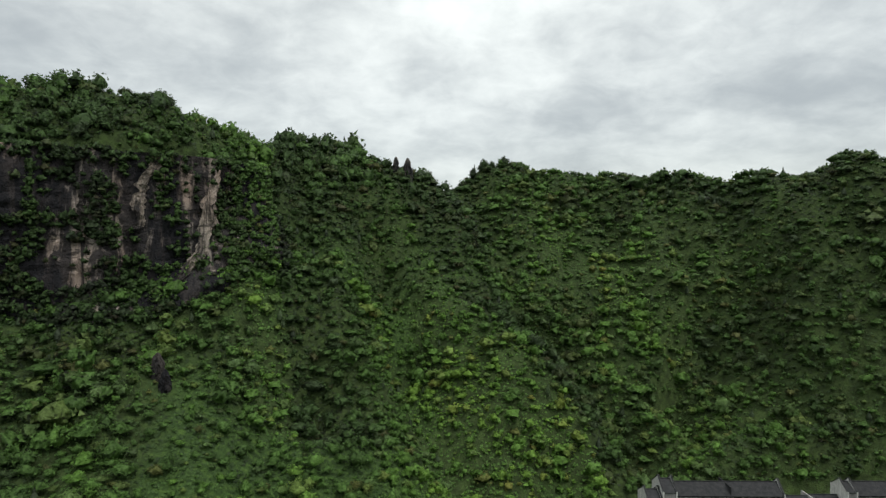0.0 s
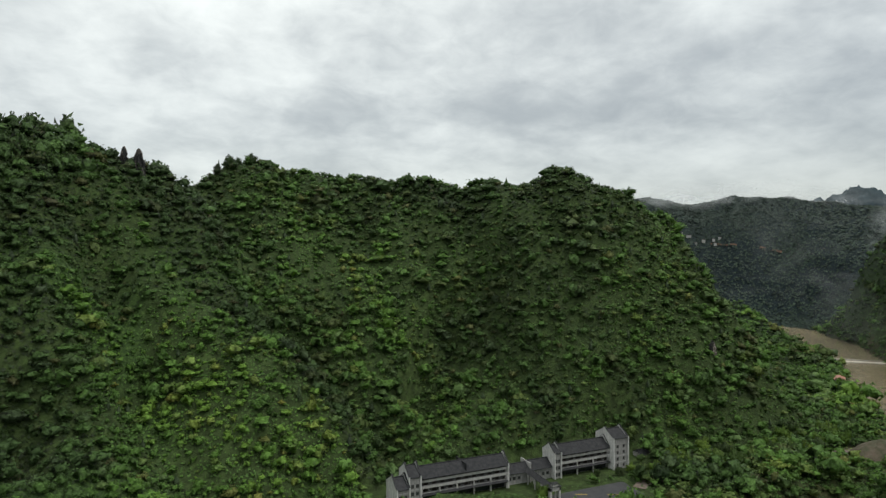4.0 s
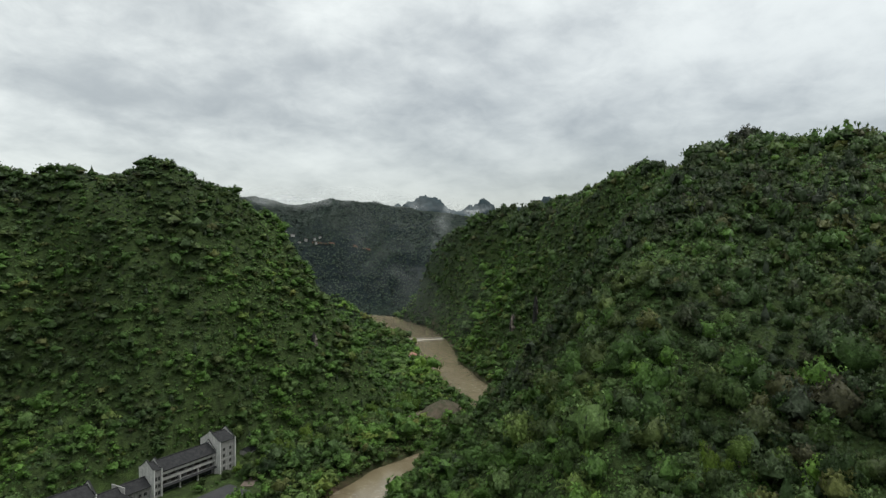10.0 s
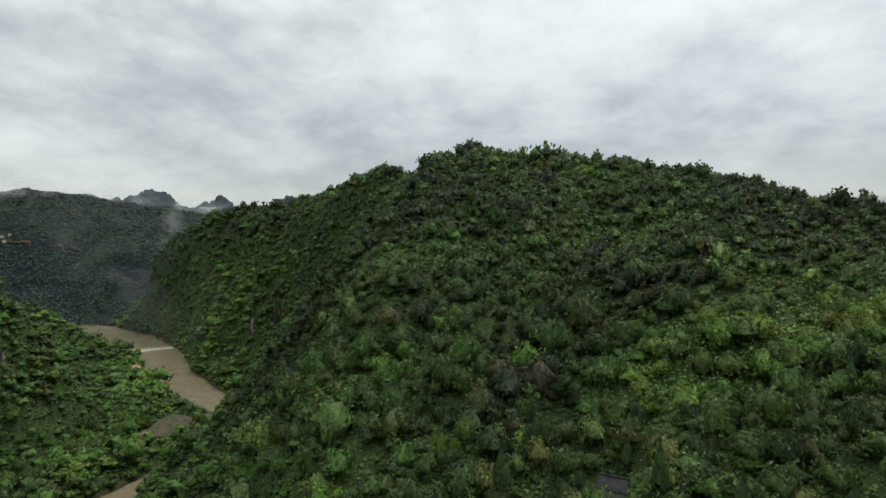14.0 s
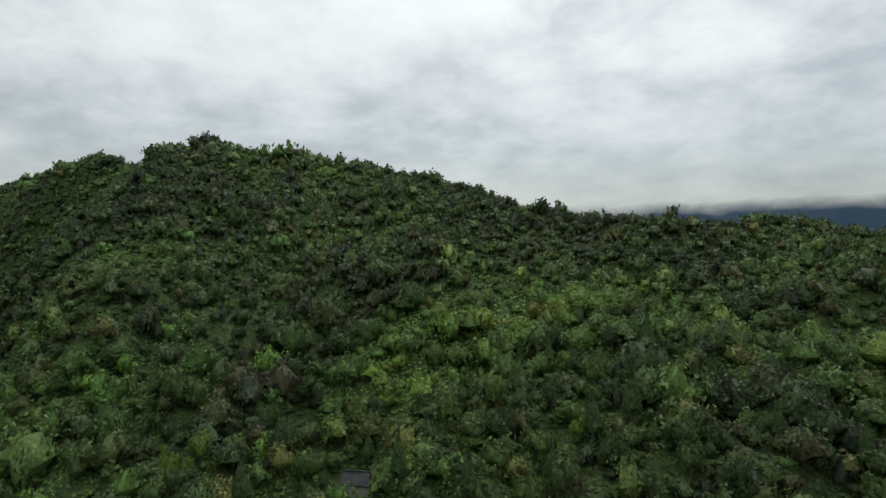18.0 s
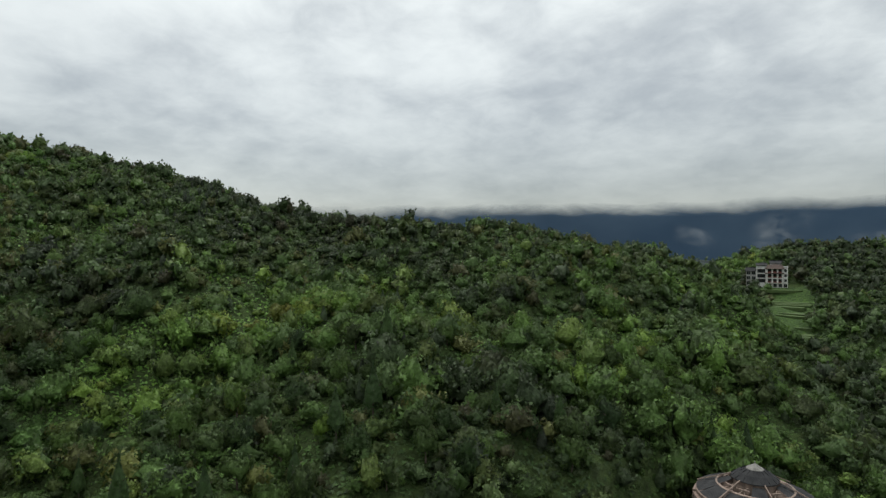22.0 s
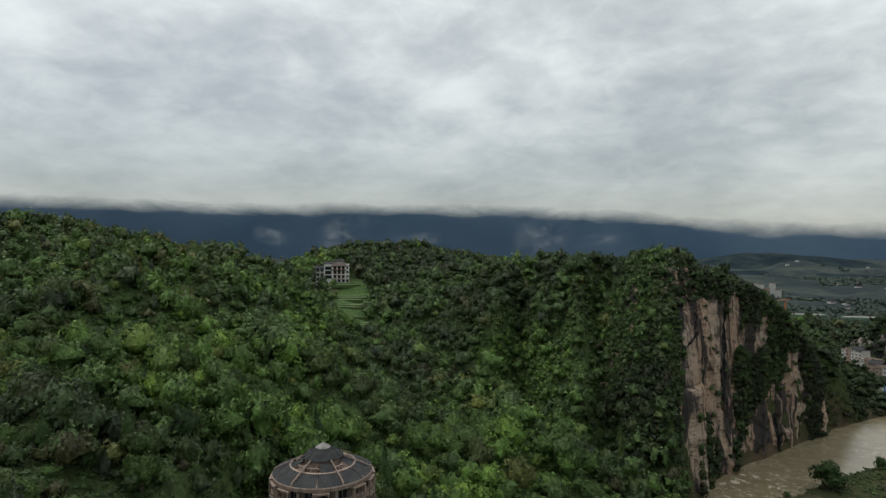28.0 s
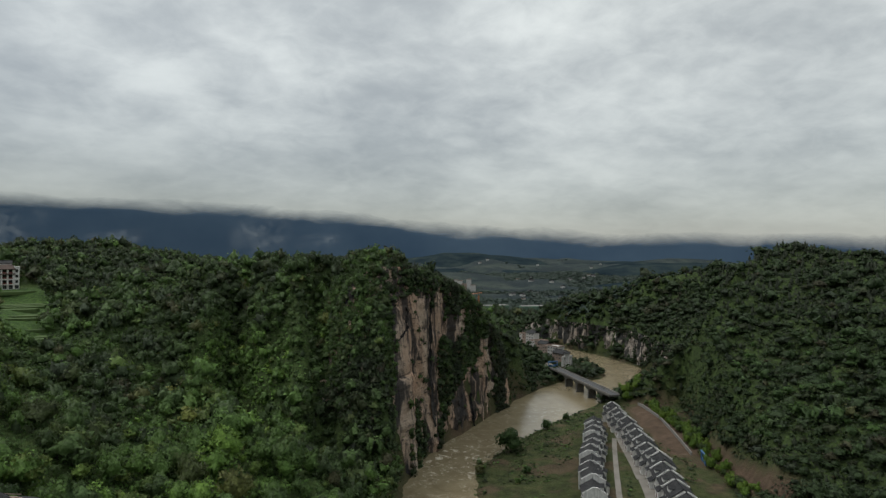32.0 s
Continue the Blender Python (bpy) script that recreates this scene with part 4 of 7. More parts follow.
def leaf_cloud(rng, count, leaf, conifer=False, level=1):
    """One crown of radius 1 that stands on z = 0, three corners a triangle: a lumpy inner mass, and leaf sprays over it;
    with each, the way it faces as a piece of the crown's rounded masses."""
    hull = ball(level).reshape(-1, 3, 3)
    hull = hull[hull[:, :, 2].mean(axis=1) > -0.5].reshape(-1, 3)
    if conifer:
        z = rng.random(count) ** 1.25
        a = rng.random(count) * 2 * np.pi
        tier = 0.78 + 0.22 * np.sin(z * 34 + rng.uniform(0, 6))
        r = (1.03 - z) ** 0.85 * (0.72 + 0.33 * rng.random(count)) * tier * 0.86
        p = np.stack([np.cos(a) * r, np.sin(a) * r, 0.2 + z * 2.6], -1)
        normal = np.stack([np.cos(a) * 0.6, np.sin(a) * 0.6, np.full(count, 0.8)], -1) + 0.35 * rng.normal(size=(count, 3))
        face = np.stack([np.cos(a), np.sin(a), np.full(count, 0.6)], -1) + 0.2 * rng.normal(size=(count, 3))
        up = np.clip(hull[:, 2:3] * 0.5 + 0.5, 0, 1)
        core = np.concatenate([hull[:, :2] * 0.6 * (1.15 - up) * 1.25, 0.3 + up * 2.3], 1)
        core_face = hull * np.array([1, 1, 0.5]) + np.array([0, 0, 0.4])
    else:
        k = 15
        c = rng.normal(size=(k, 3))
        c /= np.linalg.norm(c, axis=1)[:, None]
        c = c * rng.uniform(0.5, 0.98, (k, 1)) * np.array([1, 1, 0.6]) + np.array([0, 0, 0.85])
        c[0] = (0.1, 0, 1.12)
        size = rng.uniform(0.2, 0.42, k)
        which = rng.integers(0, k, count * 4)
        d = rng.normal(size=(count * 4, 3))
        d[:, 2] += 0.55
        d /= np.linalg.norm(d, axis=1)[:, None]
        p = c[which] + d * (size[which] * rng.uniform(0.85, 1.25, count * 4))[:, None]
        gap = np.linalg.norm(p[:, None, :] - c[None], axis=2) / size[None]
        keep = np.flatnonzero(gap.min(axis=1) > 0.86)[:count]
        p, d = p[keep], d[keep]
        normal = d + 0.95 * rng.normal(size=d.shape) + np.array([0, 0, 0.2])
        out = p - np.array([0, 0, 0.6])
        face = 0.8 * d + 0.3 * out / np.linalg.norm(out, axis=1)[:, None] + 0.14 * rng.normal(size=d.shape) + np.array([0, 0, 0.25])
        # the inner mass reaches as far as the lumps do, a little less
        mid = np.array([0, 0, 0.85])
        along = hull @ (c - mid).T
        off = ((c - mid) ** 2).sum(1)[None] - along ** 2
        reach = np.where(off < size[None] ** 2, along + np.sqrt(np.maximum(size[None] ** 2 - off, 0)), 0.2)
        far = np.maximum(reach.max(axis=1), 0.45)[:, None]
        ragged = 1 + 0.12 * np.sin(hull @ np.array([5.1, 7.3, 6.2]) + count)[:, None] + 0.1 * np.sin(hull @ np.array([-9.4, 4.8, 8.1]))[:, None]
        core = mid + hull * far * 0.84 * ragged
        nearest = c[np.argmin(np.linalg.norm(core[:, None, :] - c[None], axis=2) / size[None], axis=1)]
        core_face = (core - nearest) * 1.6 + 0.4 * hull + np.array([0, 0, 0.2])
    normal /= np.linalg.norm(normal, axis=1)[:, None]
    side = np.cross(normal, rng.normal(size=normal.shape))
    side /= np.linalg.norm(side, axis=1)[:, None]
    up = np.cross(normal, side)
    n = len(p)
    a, b = leaf * rng.uniform(0.6, 1.3, (n, 1)), leaf * rng.uniform(0.8, 1.6, (n, 1))
    sag = 0.3 * leaf
    q = np.stack([p - side * a - normal * sag - up * b * 0.4, p + side * a - normal * sag - up * b * 0.4, p + up * b], 1)
    face = np.repeat(face, 3, axis=0)
    corners, face = np.concatenate([core, q.reshape(-1, 3)]), np.concatenate([core_face, face])
    return corners, face / np.linalg.norm(face, axis=1)[:, None]


rng = np.random.default_rng(7)
CLOUDS = {}
for key, count, leaf, level_of in (("near", 330, 0.085, 1), ("middle", 68, 0.155, 1), ("far", 32, 0.2, 1), ("bush", 22, 0.24, 1), ("scrub", 10, 0.3, 0)):
    CLOUDS[key] = [leaf_cloud(rng, count, leaf, False, level_of) for _ in range(8)] + [leaf_cloud(rng, count, leaf * 0.9, True, min(level_of, 1)) for _ in range(3)]


def hue_at(x, y, conifer):
    """Kind of leaf of each tree: most plain green; the east slope and the cliff hill mixed with blue-grey, olive and
    coppery crowns, the central hill to tint it like haze.
    """
    az = np.mod(np.degrees(np.arctan2(x, y)) + 50, 360) - 50
    # the central hill's larger share puts its bluish haze into the leaf colours
    mixed = np.where((az > 68) & (az < 150), 0.5, np.where((az > 6) & (az < 69), 0.34, np.where((az >= 150) & (az < 206), 0.36, 0.16)))
    pick = rng.random(len(x)) + 0.3 * fbm(x, y, 35, 63)
    h = np.where(pick > 1 - mixed, 0.5 + 0.45 * rng.random(len(x)), np.where((az > 100) & (az < 206), 0.31, 0.2))
    copper = (rng.random(len(x)) < 0.03 + 0.1 * (az > 84) * (az < 150) * (fbm(x, y, 30, 67) > 0.1))
    return np.where(conifer, np.where(az < 150, 0.66, 0.45), np.where(copper, 1.0, np.minimum(h, 0.92)))


def woods(name, label, detail, x, y, z, radius, tall, tone, conifer, material, hue=None):
    """One mesh of many crowns: their places, radii, height factors and tones are arrays."""
    corners, tones, hues, faces_to = [], [], [], []
    if hue is None:
        hue = hue_at(x, y, conifer)
    kinds = CLOUDS[detail]
    pick = np.where(conifer, 8 + rng.integers(0, 3, len(x)), rng.integers(0, 8, len(x)))
    turn = rng.random(len(x)) * 2 * np.pi
    for k, (cloud, face) in enumerate(kinds):
        m = np.flatnonzero(pick == k)
        if not len(m):
            continue
        co, si = np.cos(turn[m])[:, None], np.sin(turn[m])[:, None]
        r, h = radius[m][:, None], (radius[m] * tall[m])[:, None]
        v = np.stack([x[m][:, None] + r * (cloud[:, 0] * co - cloud[:, 1] * si), y[m][:, None] + r * (cloud[:, 0] * si + cloud[:, 1] * co), z[m][:, None] + h * cloud[:, 2]], -1)
        corners.append(v.reshape(-1, 3))
        tones.append(np.repeat(tone[m], len(cloud)))
        hues.append(np.repeat(hue[m], len(cloud)))
        b = np.stack([face[:, 0] * co - face[:, 1] * si, face[:, 0] * si + face[:, 1] * co, np.broadcast_to(face[:, 2], (len(m), len(face)))], -1)
        faces_to.append(b.reshape(-1, 3).astype(np.float32))
    if not corners:
        return None
    corners = np.concatenate(corners)
    faces = np.arange(len(corners), dtype=np.int32).reshape(-1, 3)
    ob = new(name, mesh_of(name, corners, faces, material, {"tone": np.concatenate(tones), "hue": np.concatenate(hues)}, False, {"lean": np.concatenate(faces_to)}))
    return tagged(ob, label, "woodland", kind="stuff")


def seen_from_camera(x, y, z, rise=1.0):
    """True where the camera, 115 m over the origin, sees the slope: no crest stands between."""
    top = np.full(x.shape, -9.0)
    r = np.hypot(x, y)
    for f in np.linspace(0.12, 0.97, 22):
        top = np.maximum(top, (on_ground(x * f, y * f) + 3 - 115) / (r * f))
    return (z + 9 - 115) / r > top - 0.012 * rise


def open_ground(x, y, z, low=False):
    """True where no trees stand: water, village, yards, roads, terraces, rock walls, and clearings that keep hut and
    hotel in the camera's sight.
    """
    d, _, (w, *_) = nearest_on(RIVER, x, y)
    out = d < w + 3
    out |= level(x, y, -192, -288, 58, 112, 58, 0.1) > 0
    for cx, cy, turn, hx, hy, _ in PLATFORMS:
        out |= level(x, y, cx, cy, turn, hx + 2, hy + 3, 0.1) > 0
    out |= level(x, y, 119, -404, 109, 78, 9.5, 0.1) > 0
    out |= level(x, y, 128, -438, 109, 34, 13, 0.1) > 0
    out |= level(x, y, 112, -354, 18, 14, 3.5, 0.1) > 0
    out |= level(x, y, 345, 199, 0, 22, 11, 0.1) > 0
    out |= level(x, y, 123, -24, 12, 8, 4.5, 0.1) > 0
    out |= nearest_on([(-254, -290), (-247, -268), (-231, -236), (-216, -198)], x, y)[0] < 5
    if not low:
        out |= level(x, y, 112, 222, 0, 32, 10, 0.1) > 0
    out |= z < 0.5
    return out


def scatter(step, r0, r1, loose=0.42):
    n = int(2 * r1 / step) + 1
    ix, iy = np.meshgrid(np.arange(n), np.arange(n))
    x = (ix + 0.5 * (iy % 2) + rng.uniform(-loose, loose, ix.shape)) * step - r1
    y = (iy + rng.uniform(-loose, loose, ix.shape)) * step - r1
    r = np.hypot(x, y)
    m = (r >= r0) & (r < r1)
    return x[m], y[m]


SECTORS = [("woodland_west", -50, 0, "dense bright green woodland clothing the steep western slopes"), ("woodland_centre", 0, 52, "dense green woodland clothing the steep central hill"),
           ("woodland_gorge", 52, 84, "dense green woodland on the gorge walls and valley floor"), ("woodland_east", 84, 158, "mixed green woodland with dark and reddish crowns on the eastern slope"),
           ("woodland_cliff_hill", 158, 206, "dense green woodland on the cliff-edged hill"), ("woodland_south", 206, 310, "dark and bright green woodland on the southern hill")]


def tone_at(x, y, n):
    """Leaf tone of a tree: chance, with broad stands of darker and of fresher growth, shifts by bearing and height, and
    the spurs' lit and shaded sides put in as tone.
    """
    az = np.mod(np.degrees(np.arctan2(x, y)) + 50, 360) - 50
    stand = (0.34 + 0.14 * (az > 80) * (az < 200)) * fbm(x, y, 55, 71) + 0.3 * fbm(x, y, 15, 73)
    fresh = 0.02 * np.exp(-((az + 5) / 14) ** 2) - 0.05 * (az < -14) + 0.09 * (az > 8) * (az < 70) + 0.13 * (az > 70) * (az < 122) + 0.08 * (az >= 122) * (az < 160) - 0.04 * (az >= 160) * (az < 205) - 0.1 * (az >= 205) - 0.1 * (az > 208)
    south = -0.34 * (az > 204) * np.maximum(np.clip((on_ground(x, y) - 66) / 25, 0, 1), np.clip((224 - az) / 4, 0, 1)) - 0.2 * (az > 206) - 0.2 * (az > 222) * np.clip((30 - on_ground(x, y)) / 12, 0, 1)
    d, side, _ = nearest_on(RIVER, x, y)
    floor = 0.02 * (d < 95) * (side > 0) * (x > 150) * (on_ground(x, y) < 16)
    # lit valley side and shaded far side put into leaf tone, with fresher growth
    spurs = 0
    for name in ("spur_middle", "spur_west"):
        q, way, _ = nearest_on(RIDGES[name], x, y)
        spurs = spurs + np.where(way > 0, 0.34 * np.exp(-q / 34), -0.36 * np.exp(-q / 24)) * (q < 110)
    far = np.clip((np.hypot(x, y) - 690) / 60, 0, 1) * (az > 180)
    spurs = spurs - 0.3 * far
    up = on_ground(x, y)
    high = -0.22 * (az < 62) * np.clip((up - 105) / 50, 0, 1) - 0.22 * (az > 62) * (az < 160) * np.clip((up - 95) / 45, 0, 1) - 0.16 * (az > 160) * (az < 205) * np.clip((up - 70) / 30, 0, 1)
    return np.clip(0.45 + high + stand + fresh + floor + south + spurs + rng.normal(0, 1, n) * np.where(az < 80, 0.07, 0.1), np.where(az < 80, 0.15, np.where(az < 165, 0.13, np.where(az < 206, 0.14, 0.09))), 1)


def plant(detail, step, r0, r1, lo, hi, hidden=False, turn=(-39, 238)):
    x, y = scatter(step / 1.22, r0, r1, 0.85)
    az = np.mod(np.degrees(np.arctan2(x, y)) + 50, 360) - 50
    m = (az >= turn[0]) & (az < turn[1])
    x, y = x[m], y[m]
    z = on_ground(x, y)
    steep = np.hypot(on_ground(x + 1.5, y) - on_ground(x - 1.5, y), on_ground(x, y + 1.5) - on_ground(x, y - 1.5)) / 3
    # as many trees to the metre of slope as on the level
    m = ~open_ground(x, y, z) & (steep < 4) & (rng.random(len(x)) < np.sqrt(1 + steep ** 2) / 1.49)
    x, y, z = x[m], y[m], z[m]
    m = seen_from_camera(x, y, z) != hidden
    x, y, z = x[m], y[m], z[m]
    n = len(x)
    az = np.mod(np.degrees(np.arctan2(x, y)) + 50, 360) - 50
    steep_side = (az < 66) | (az > 160)
    radius = lo * 0.75 + (hi * 1.4 - lo * 0.75) * rng.random(n) ** np.where(steep_side, 2.1, 2.6)
    radius *= (1.05 + 0.4 * fbm(x, y, 40, 79)) * (1 + 0.45 * fbm(x, y, 13, 81, 3)) * np.where((rng.random(n) < 0.05) & (np.hypot(x, y) > 215), 1.35, 1)
    scrub = np.clip(fbm(x, y, 70, 83) + 0.1 - 0.5 * (az > 75) * (az < 160), 0, 0.6)
    green = lush(x, y, z)
    tops = (az < -8) & (z > 146)
    radius *= np.where(tops, 1.1, 1)
    radius *= np.where(az > 208, 1.12, 1)
    radius *= np.where(az < 84, np.where(rng.random(n) < 0.15, 1.3, 0.95), 1)
    radius *= (1 - 0.2 * scrub) * (1 - 0.1 * green)
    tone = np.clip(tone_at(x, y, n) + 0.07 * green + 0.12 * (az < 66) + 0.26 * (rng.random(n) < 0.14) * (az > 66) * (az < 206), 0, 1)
    stand = fbm(x, y, 60, 89)
    conifer = (rng.random(n) < 0.45 * (az > 206) * np.clip((z - 60) / 25, 0, 1)) | (rng.random(n) < np.clip((stand - 0.35) * 1.3, 0.02, 0.6) * (az > 70)) | (rng.random(n) < 0.02)
    radius = np.where(conifer, np.minimum(radius, 2.3), radius)
    tone = np.where(conifer, tone * 0.35, tone)
    low = np.where(((az < 66) | (az > 206)) & ~tops, 0.72, 1.0)
    tall = np.where(conifer, rng.uniform(0.75, 1.1, n), rng.uniform(0.85, 1.5, n) * low)
    sink = np.where(steep_side & ~conifer, np.where(z < 95, 0.1, -0.1), -0.25)
    for name, a0, a1, label in SECTORS:
        m = (az >= a0) & (az < a1)
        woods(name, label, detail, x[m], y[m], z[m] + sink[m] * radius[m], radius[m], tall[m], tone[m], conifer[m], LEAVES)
    print("planted", detail, n)


plant("near", 4.4, 98, 215, 1.7, 3.7, turn=(52, 192))
plant("near", 3.9, 150, 215, 1.4, 3.0, turn=(-39, 20))
plant("middle", 3.8, 150, 215, 1.3, 2.9, turn=(20, 52))
plant("far", 4.6, 150, 215, 1.8, 3.3, turn=(192, 238))
plant("middle", 3.6, 215, 385, 1.4, 2.9)
plant("far", 4.1, 385, 680, 1.7, 3.2)
plant("bush", 6.5, 680, 1000, 3.0, 5.0)
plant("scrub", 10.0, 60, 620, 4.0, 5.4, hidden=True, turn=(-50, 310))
plant("bush", 13.0, 40, 150, 5.0, 7.0, turn=(192, 412))


def undergrowth(step, r0, r1, lo, hi, steepest, least):
    """Low shrubs between the trees, and on banks too steep for trees."""
    x, y = scatter(step, r0, r1)
    az = np.mod(np.degrees(np.arctan2(x, y)) + 50, 360) - 50
    m = (az > -44) & (az < 243)
    x, y, az = x[m], y[m], az[m]
    z = on_ground(x, y)
    steep = np.hypot(on_ground(x + 1, y) - on_ground(x - 1, y), on_ground(x, y + 1) - on_ground(x, y - 1)) / 2
    m = ~open_ground(x, y, z) & (steep < steepest) & (steep >= least)
    for line in (EAST_LINE, WEST_LINE, GREY_CLIFF):
        d, _, _ = nearest_on(line, x, y)
        m &= d > 17
    x, y, z, az = x[m], y[m], z[m], az[m]
    m = seen_from_camera(x, y, z, 0.5)
    x, y, z, az = x[m], y[m], z[m], az[m]
    n = len(x)
    radius = rng.uniform(lo, hi, n)
    tone = np.clip(tone_at(x, y, n) + 0.05, 0, 1)
    for k, (a0, a1, label) in enumerate(((-50, 20, "green scrub and creepers between the western trees"), (20, 90, "green scrub between the trees of the gorge"), (90, 170, "mixed scrub between the eastern trees"), (170, 250, "green scrub on the southern banks"))):
        m = (az >= a0) & (az < a1)
        woods("undergrowth", label, "scrub", x[m], y[m], z[m] - 0.5 * radius[m], radius[m], np.ones(m.sum()), tone[m], np.zeros(m.sum(), bool), LEAVES)


def thicket(step, r0, r1, spread, high, material=None, turn=None, patchy=None):
    """A carpet of leaf sprays: ferns, creepers and saplings that close the ground between the crowns."""
    x, y = scatter(step, r0, r1)
    az = np.mod(np.degrees(np.arctan2(x, y)) + 50, 360) - 50
    m = (az > -44) & (az < 243) if turn is None else (az > turn[0]) & (az < turn[1])
    if patchy is not None:
        m &= fbm(x, y, *patchy[:2]) > patchy[2]
    x, y, az = x[m], y[m], az[m]
    z = on_ground(x, y)
    gx, gy = (on_ground(x + 1.5, y) - on_ground(x - 1.5, y)) / 3, (on_ground(x, y + 1.5) - on_ground(x, y - 1.5)) / 3
    m = ~open_ground(x, y, z, True) & (np.hypot(gx, gy) < 3)
    x, y, z, az, gx, gy = x[m], y[m], z[m], az[m], gx[m], gy[m]
    m = seen_from_camera(x, y, z, 0.5)
    x, y, z, az, gx, gy = x[m], y[m], z[m], az[m], gx[m], gy[m]
    lump = np.clip(0.5 + 0.9 * fbm(x, y, 5.5, 29, 3), 0, 1.3)
    # shade of the gaps between crowns put into the carpet's tone; dips darker than lumps
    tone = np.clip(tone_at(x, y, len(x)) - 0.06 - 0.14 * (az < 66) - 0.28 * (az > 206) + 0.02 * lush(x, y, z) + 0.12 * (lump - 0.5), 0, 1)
    slope = np.stack([-gx, -gy, np.ones(len(x))], -1)
    slope /= np.linalg.norm(slope, axis=1)[:, None]
    for a0, a1, label in ((-50, 20, "green creepers and saplings between the western trees"), (20, 90, "green creepers and saplings between the trees of the gorge"), (90, 170, "mixed saplings and ferns between the eastern trees"), (170, 250, "green saplings and ferns on the southern banks")):
        w = (az >= a0) & (az < a1)
        n = int(w.sum())
        if not n:
            continue
        points, leans = [], []
        for _ in range(2):
            normal = slope[w] + 0.4 * rng.normal(size=(n, 3))
            normal /= np.linalg.norm(normal, axis=1)[:, None]
            side = np.cross(normal, rng.normal(size=(n, 3)))
            side /= np.linalg.norm(side, axis=1)[:, None]
            up = np.cross(normal, side)
            c = np.stack([x[w], y[w], z[w] + high * np.where((az[w] < 66) | (az[w] > 160), 0.6, 1) * lump[w] * rng.uniform(0.5, 1.2, n)], -1) + spread * 0.6 * rng.normal(size=(n, 3)) * np.array([1, 1, 0.3])
            a = spread * rng.uniform(0.7, 1.3, (n, 1))
            points.append(np.stack([c - side * a - up * a * 0.5, c + side * a - up * a * 0.5, c + up * a], 1))
            lean = slope[w] + 0.16 * rng.normal(size=(n, 3)) + np.array([0, 0, 0.2])
            leans.append(np.repeat(lean / np.linalg.norm(lean, axis=1)[:, None], 3, axis=0))
        v = np.concatenate(points).reshape(-1, 3)
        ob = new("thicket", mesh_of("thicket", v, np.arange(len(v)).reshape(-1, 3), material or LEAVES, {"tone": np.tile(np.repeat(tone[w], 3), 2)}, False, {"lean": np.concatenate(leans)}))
        tagged(ob, label, "undergrowth", kind="stuff")
    print("thicket", len(x))


thicket(1.25, 90, 200, 0.5, 0.8)
thicket(1.6, 200, 420, 0.66, 0.9)
thicket(2.6, 420, 690, 1.1, 1.2)
thicket(5.0, 690, 1000, 2.2, 2.0, None, (20, 90))
undergrowth(2.7, 150, 560, 1.3, 2.3, 30, 1.7)
undergrowth(5.0, 560, 1000, 2.4, 4.0, 30, 1.3)

for name, label, x, y, z, radius in WALL_PLANTS:
    n = len(x)
    woods(name, label, "bush", x, y, z, radius, rng.uniform(0.9, 1.3, n), np.clip(tone_at(x, y, n) - np.where(y > 0, 0.26, 0.12), 0.05, 1), np.zeros(n, bool), LEAVES)

# taller, darker trees along the crests
cx, cy = [], []
for name, chance in (("east_crest", 0.6), ("gorge_crest", 0.5), ("central_crest", 0.45), ("west_shoulder", 0.5), ("right_hill", 0.8), ("cliff_hill", 0.5), ("back_hill", 0.5), ("far_bank", 0.6)):
    q, _ = dense([p[:2] for p in RIDGES[name]], 5.0)
    q = q[(rng.random(len(q)) < chance) & (fbm(q[:, 0], q[:, 1], 30, 91) > -0.25)]
    cx.append(q[:, 0] + rng.normal(0, 5, len(q)))
    cy.append(q[:, 1] + rng.normal(0, 5, len(q)))
cx, cy = np.concatenate(cx), np.concatenate(cy)
n = len(cx)
pine = rng.random(n) < 0.22
woods("crest_trees", "tall dark trees standing along the hill crests", "middle", cx, cy, on_ground(cx, cy) - 0.6, np.where(pine, rng.uniform(1.5, 2.3, n), rng.uniform(1.4, 3.2, n)), rng.uniform(0.9, 1.35, n), np.clip(rng.normal(0.3, 0.12, n), 0.1, 1), pine, LEAVES)

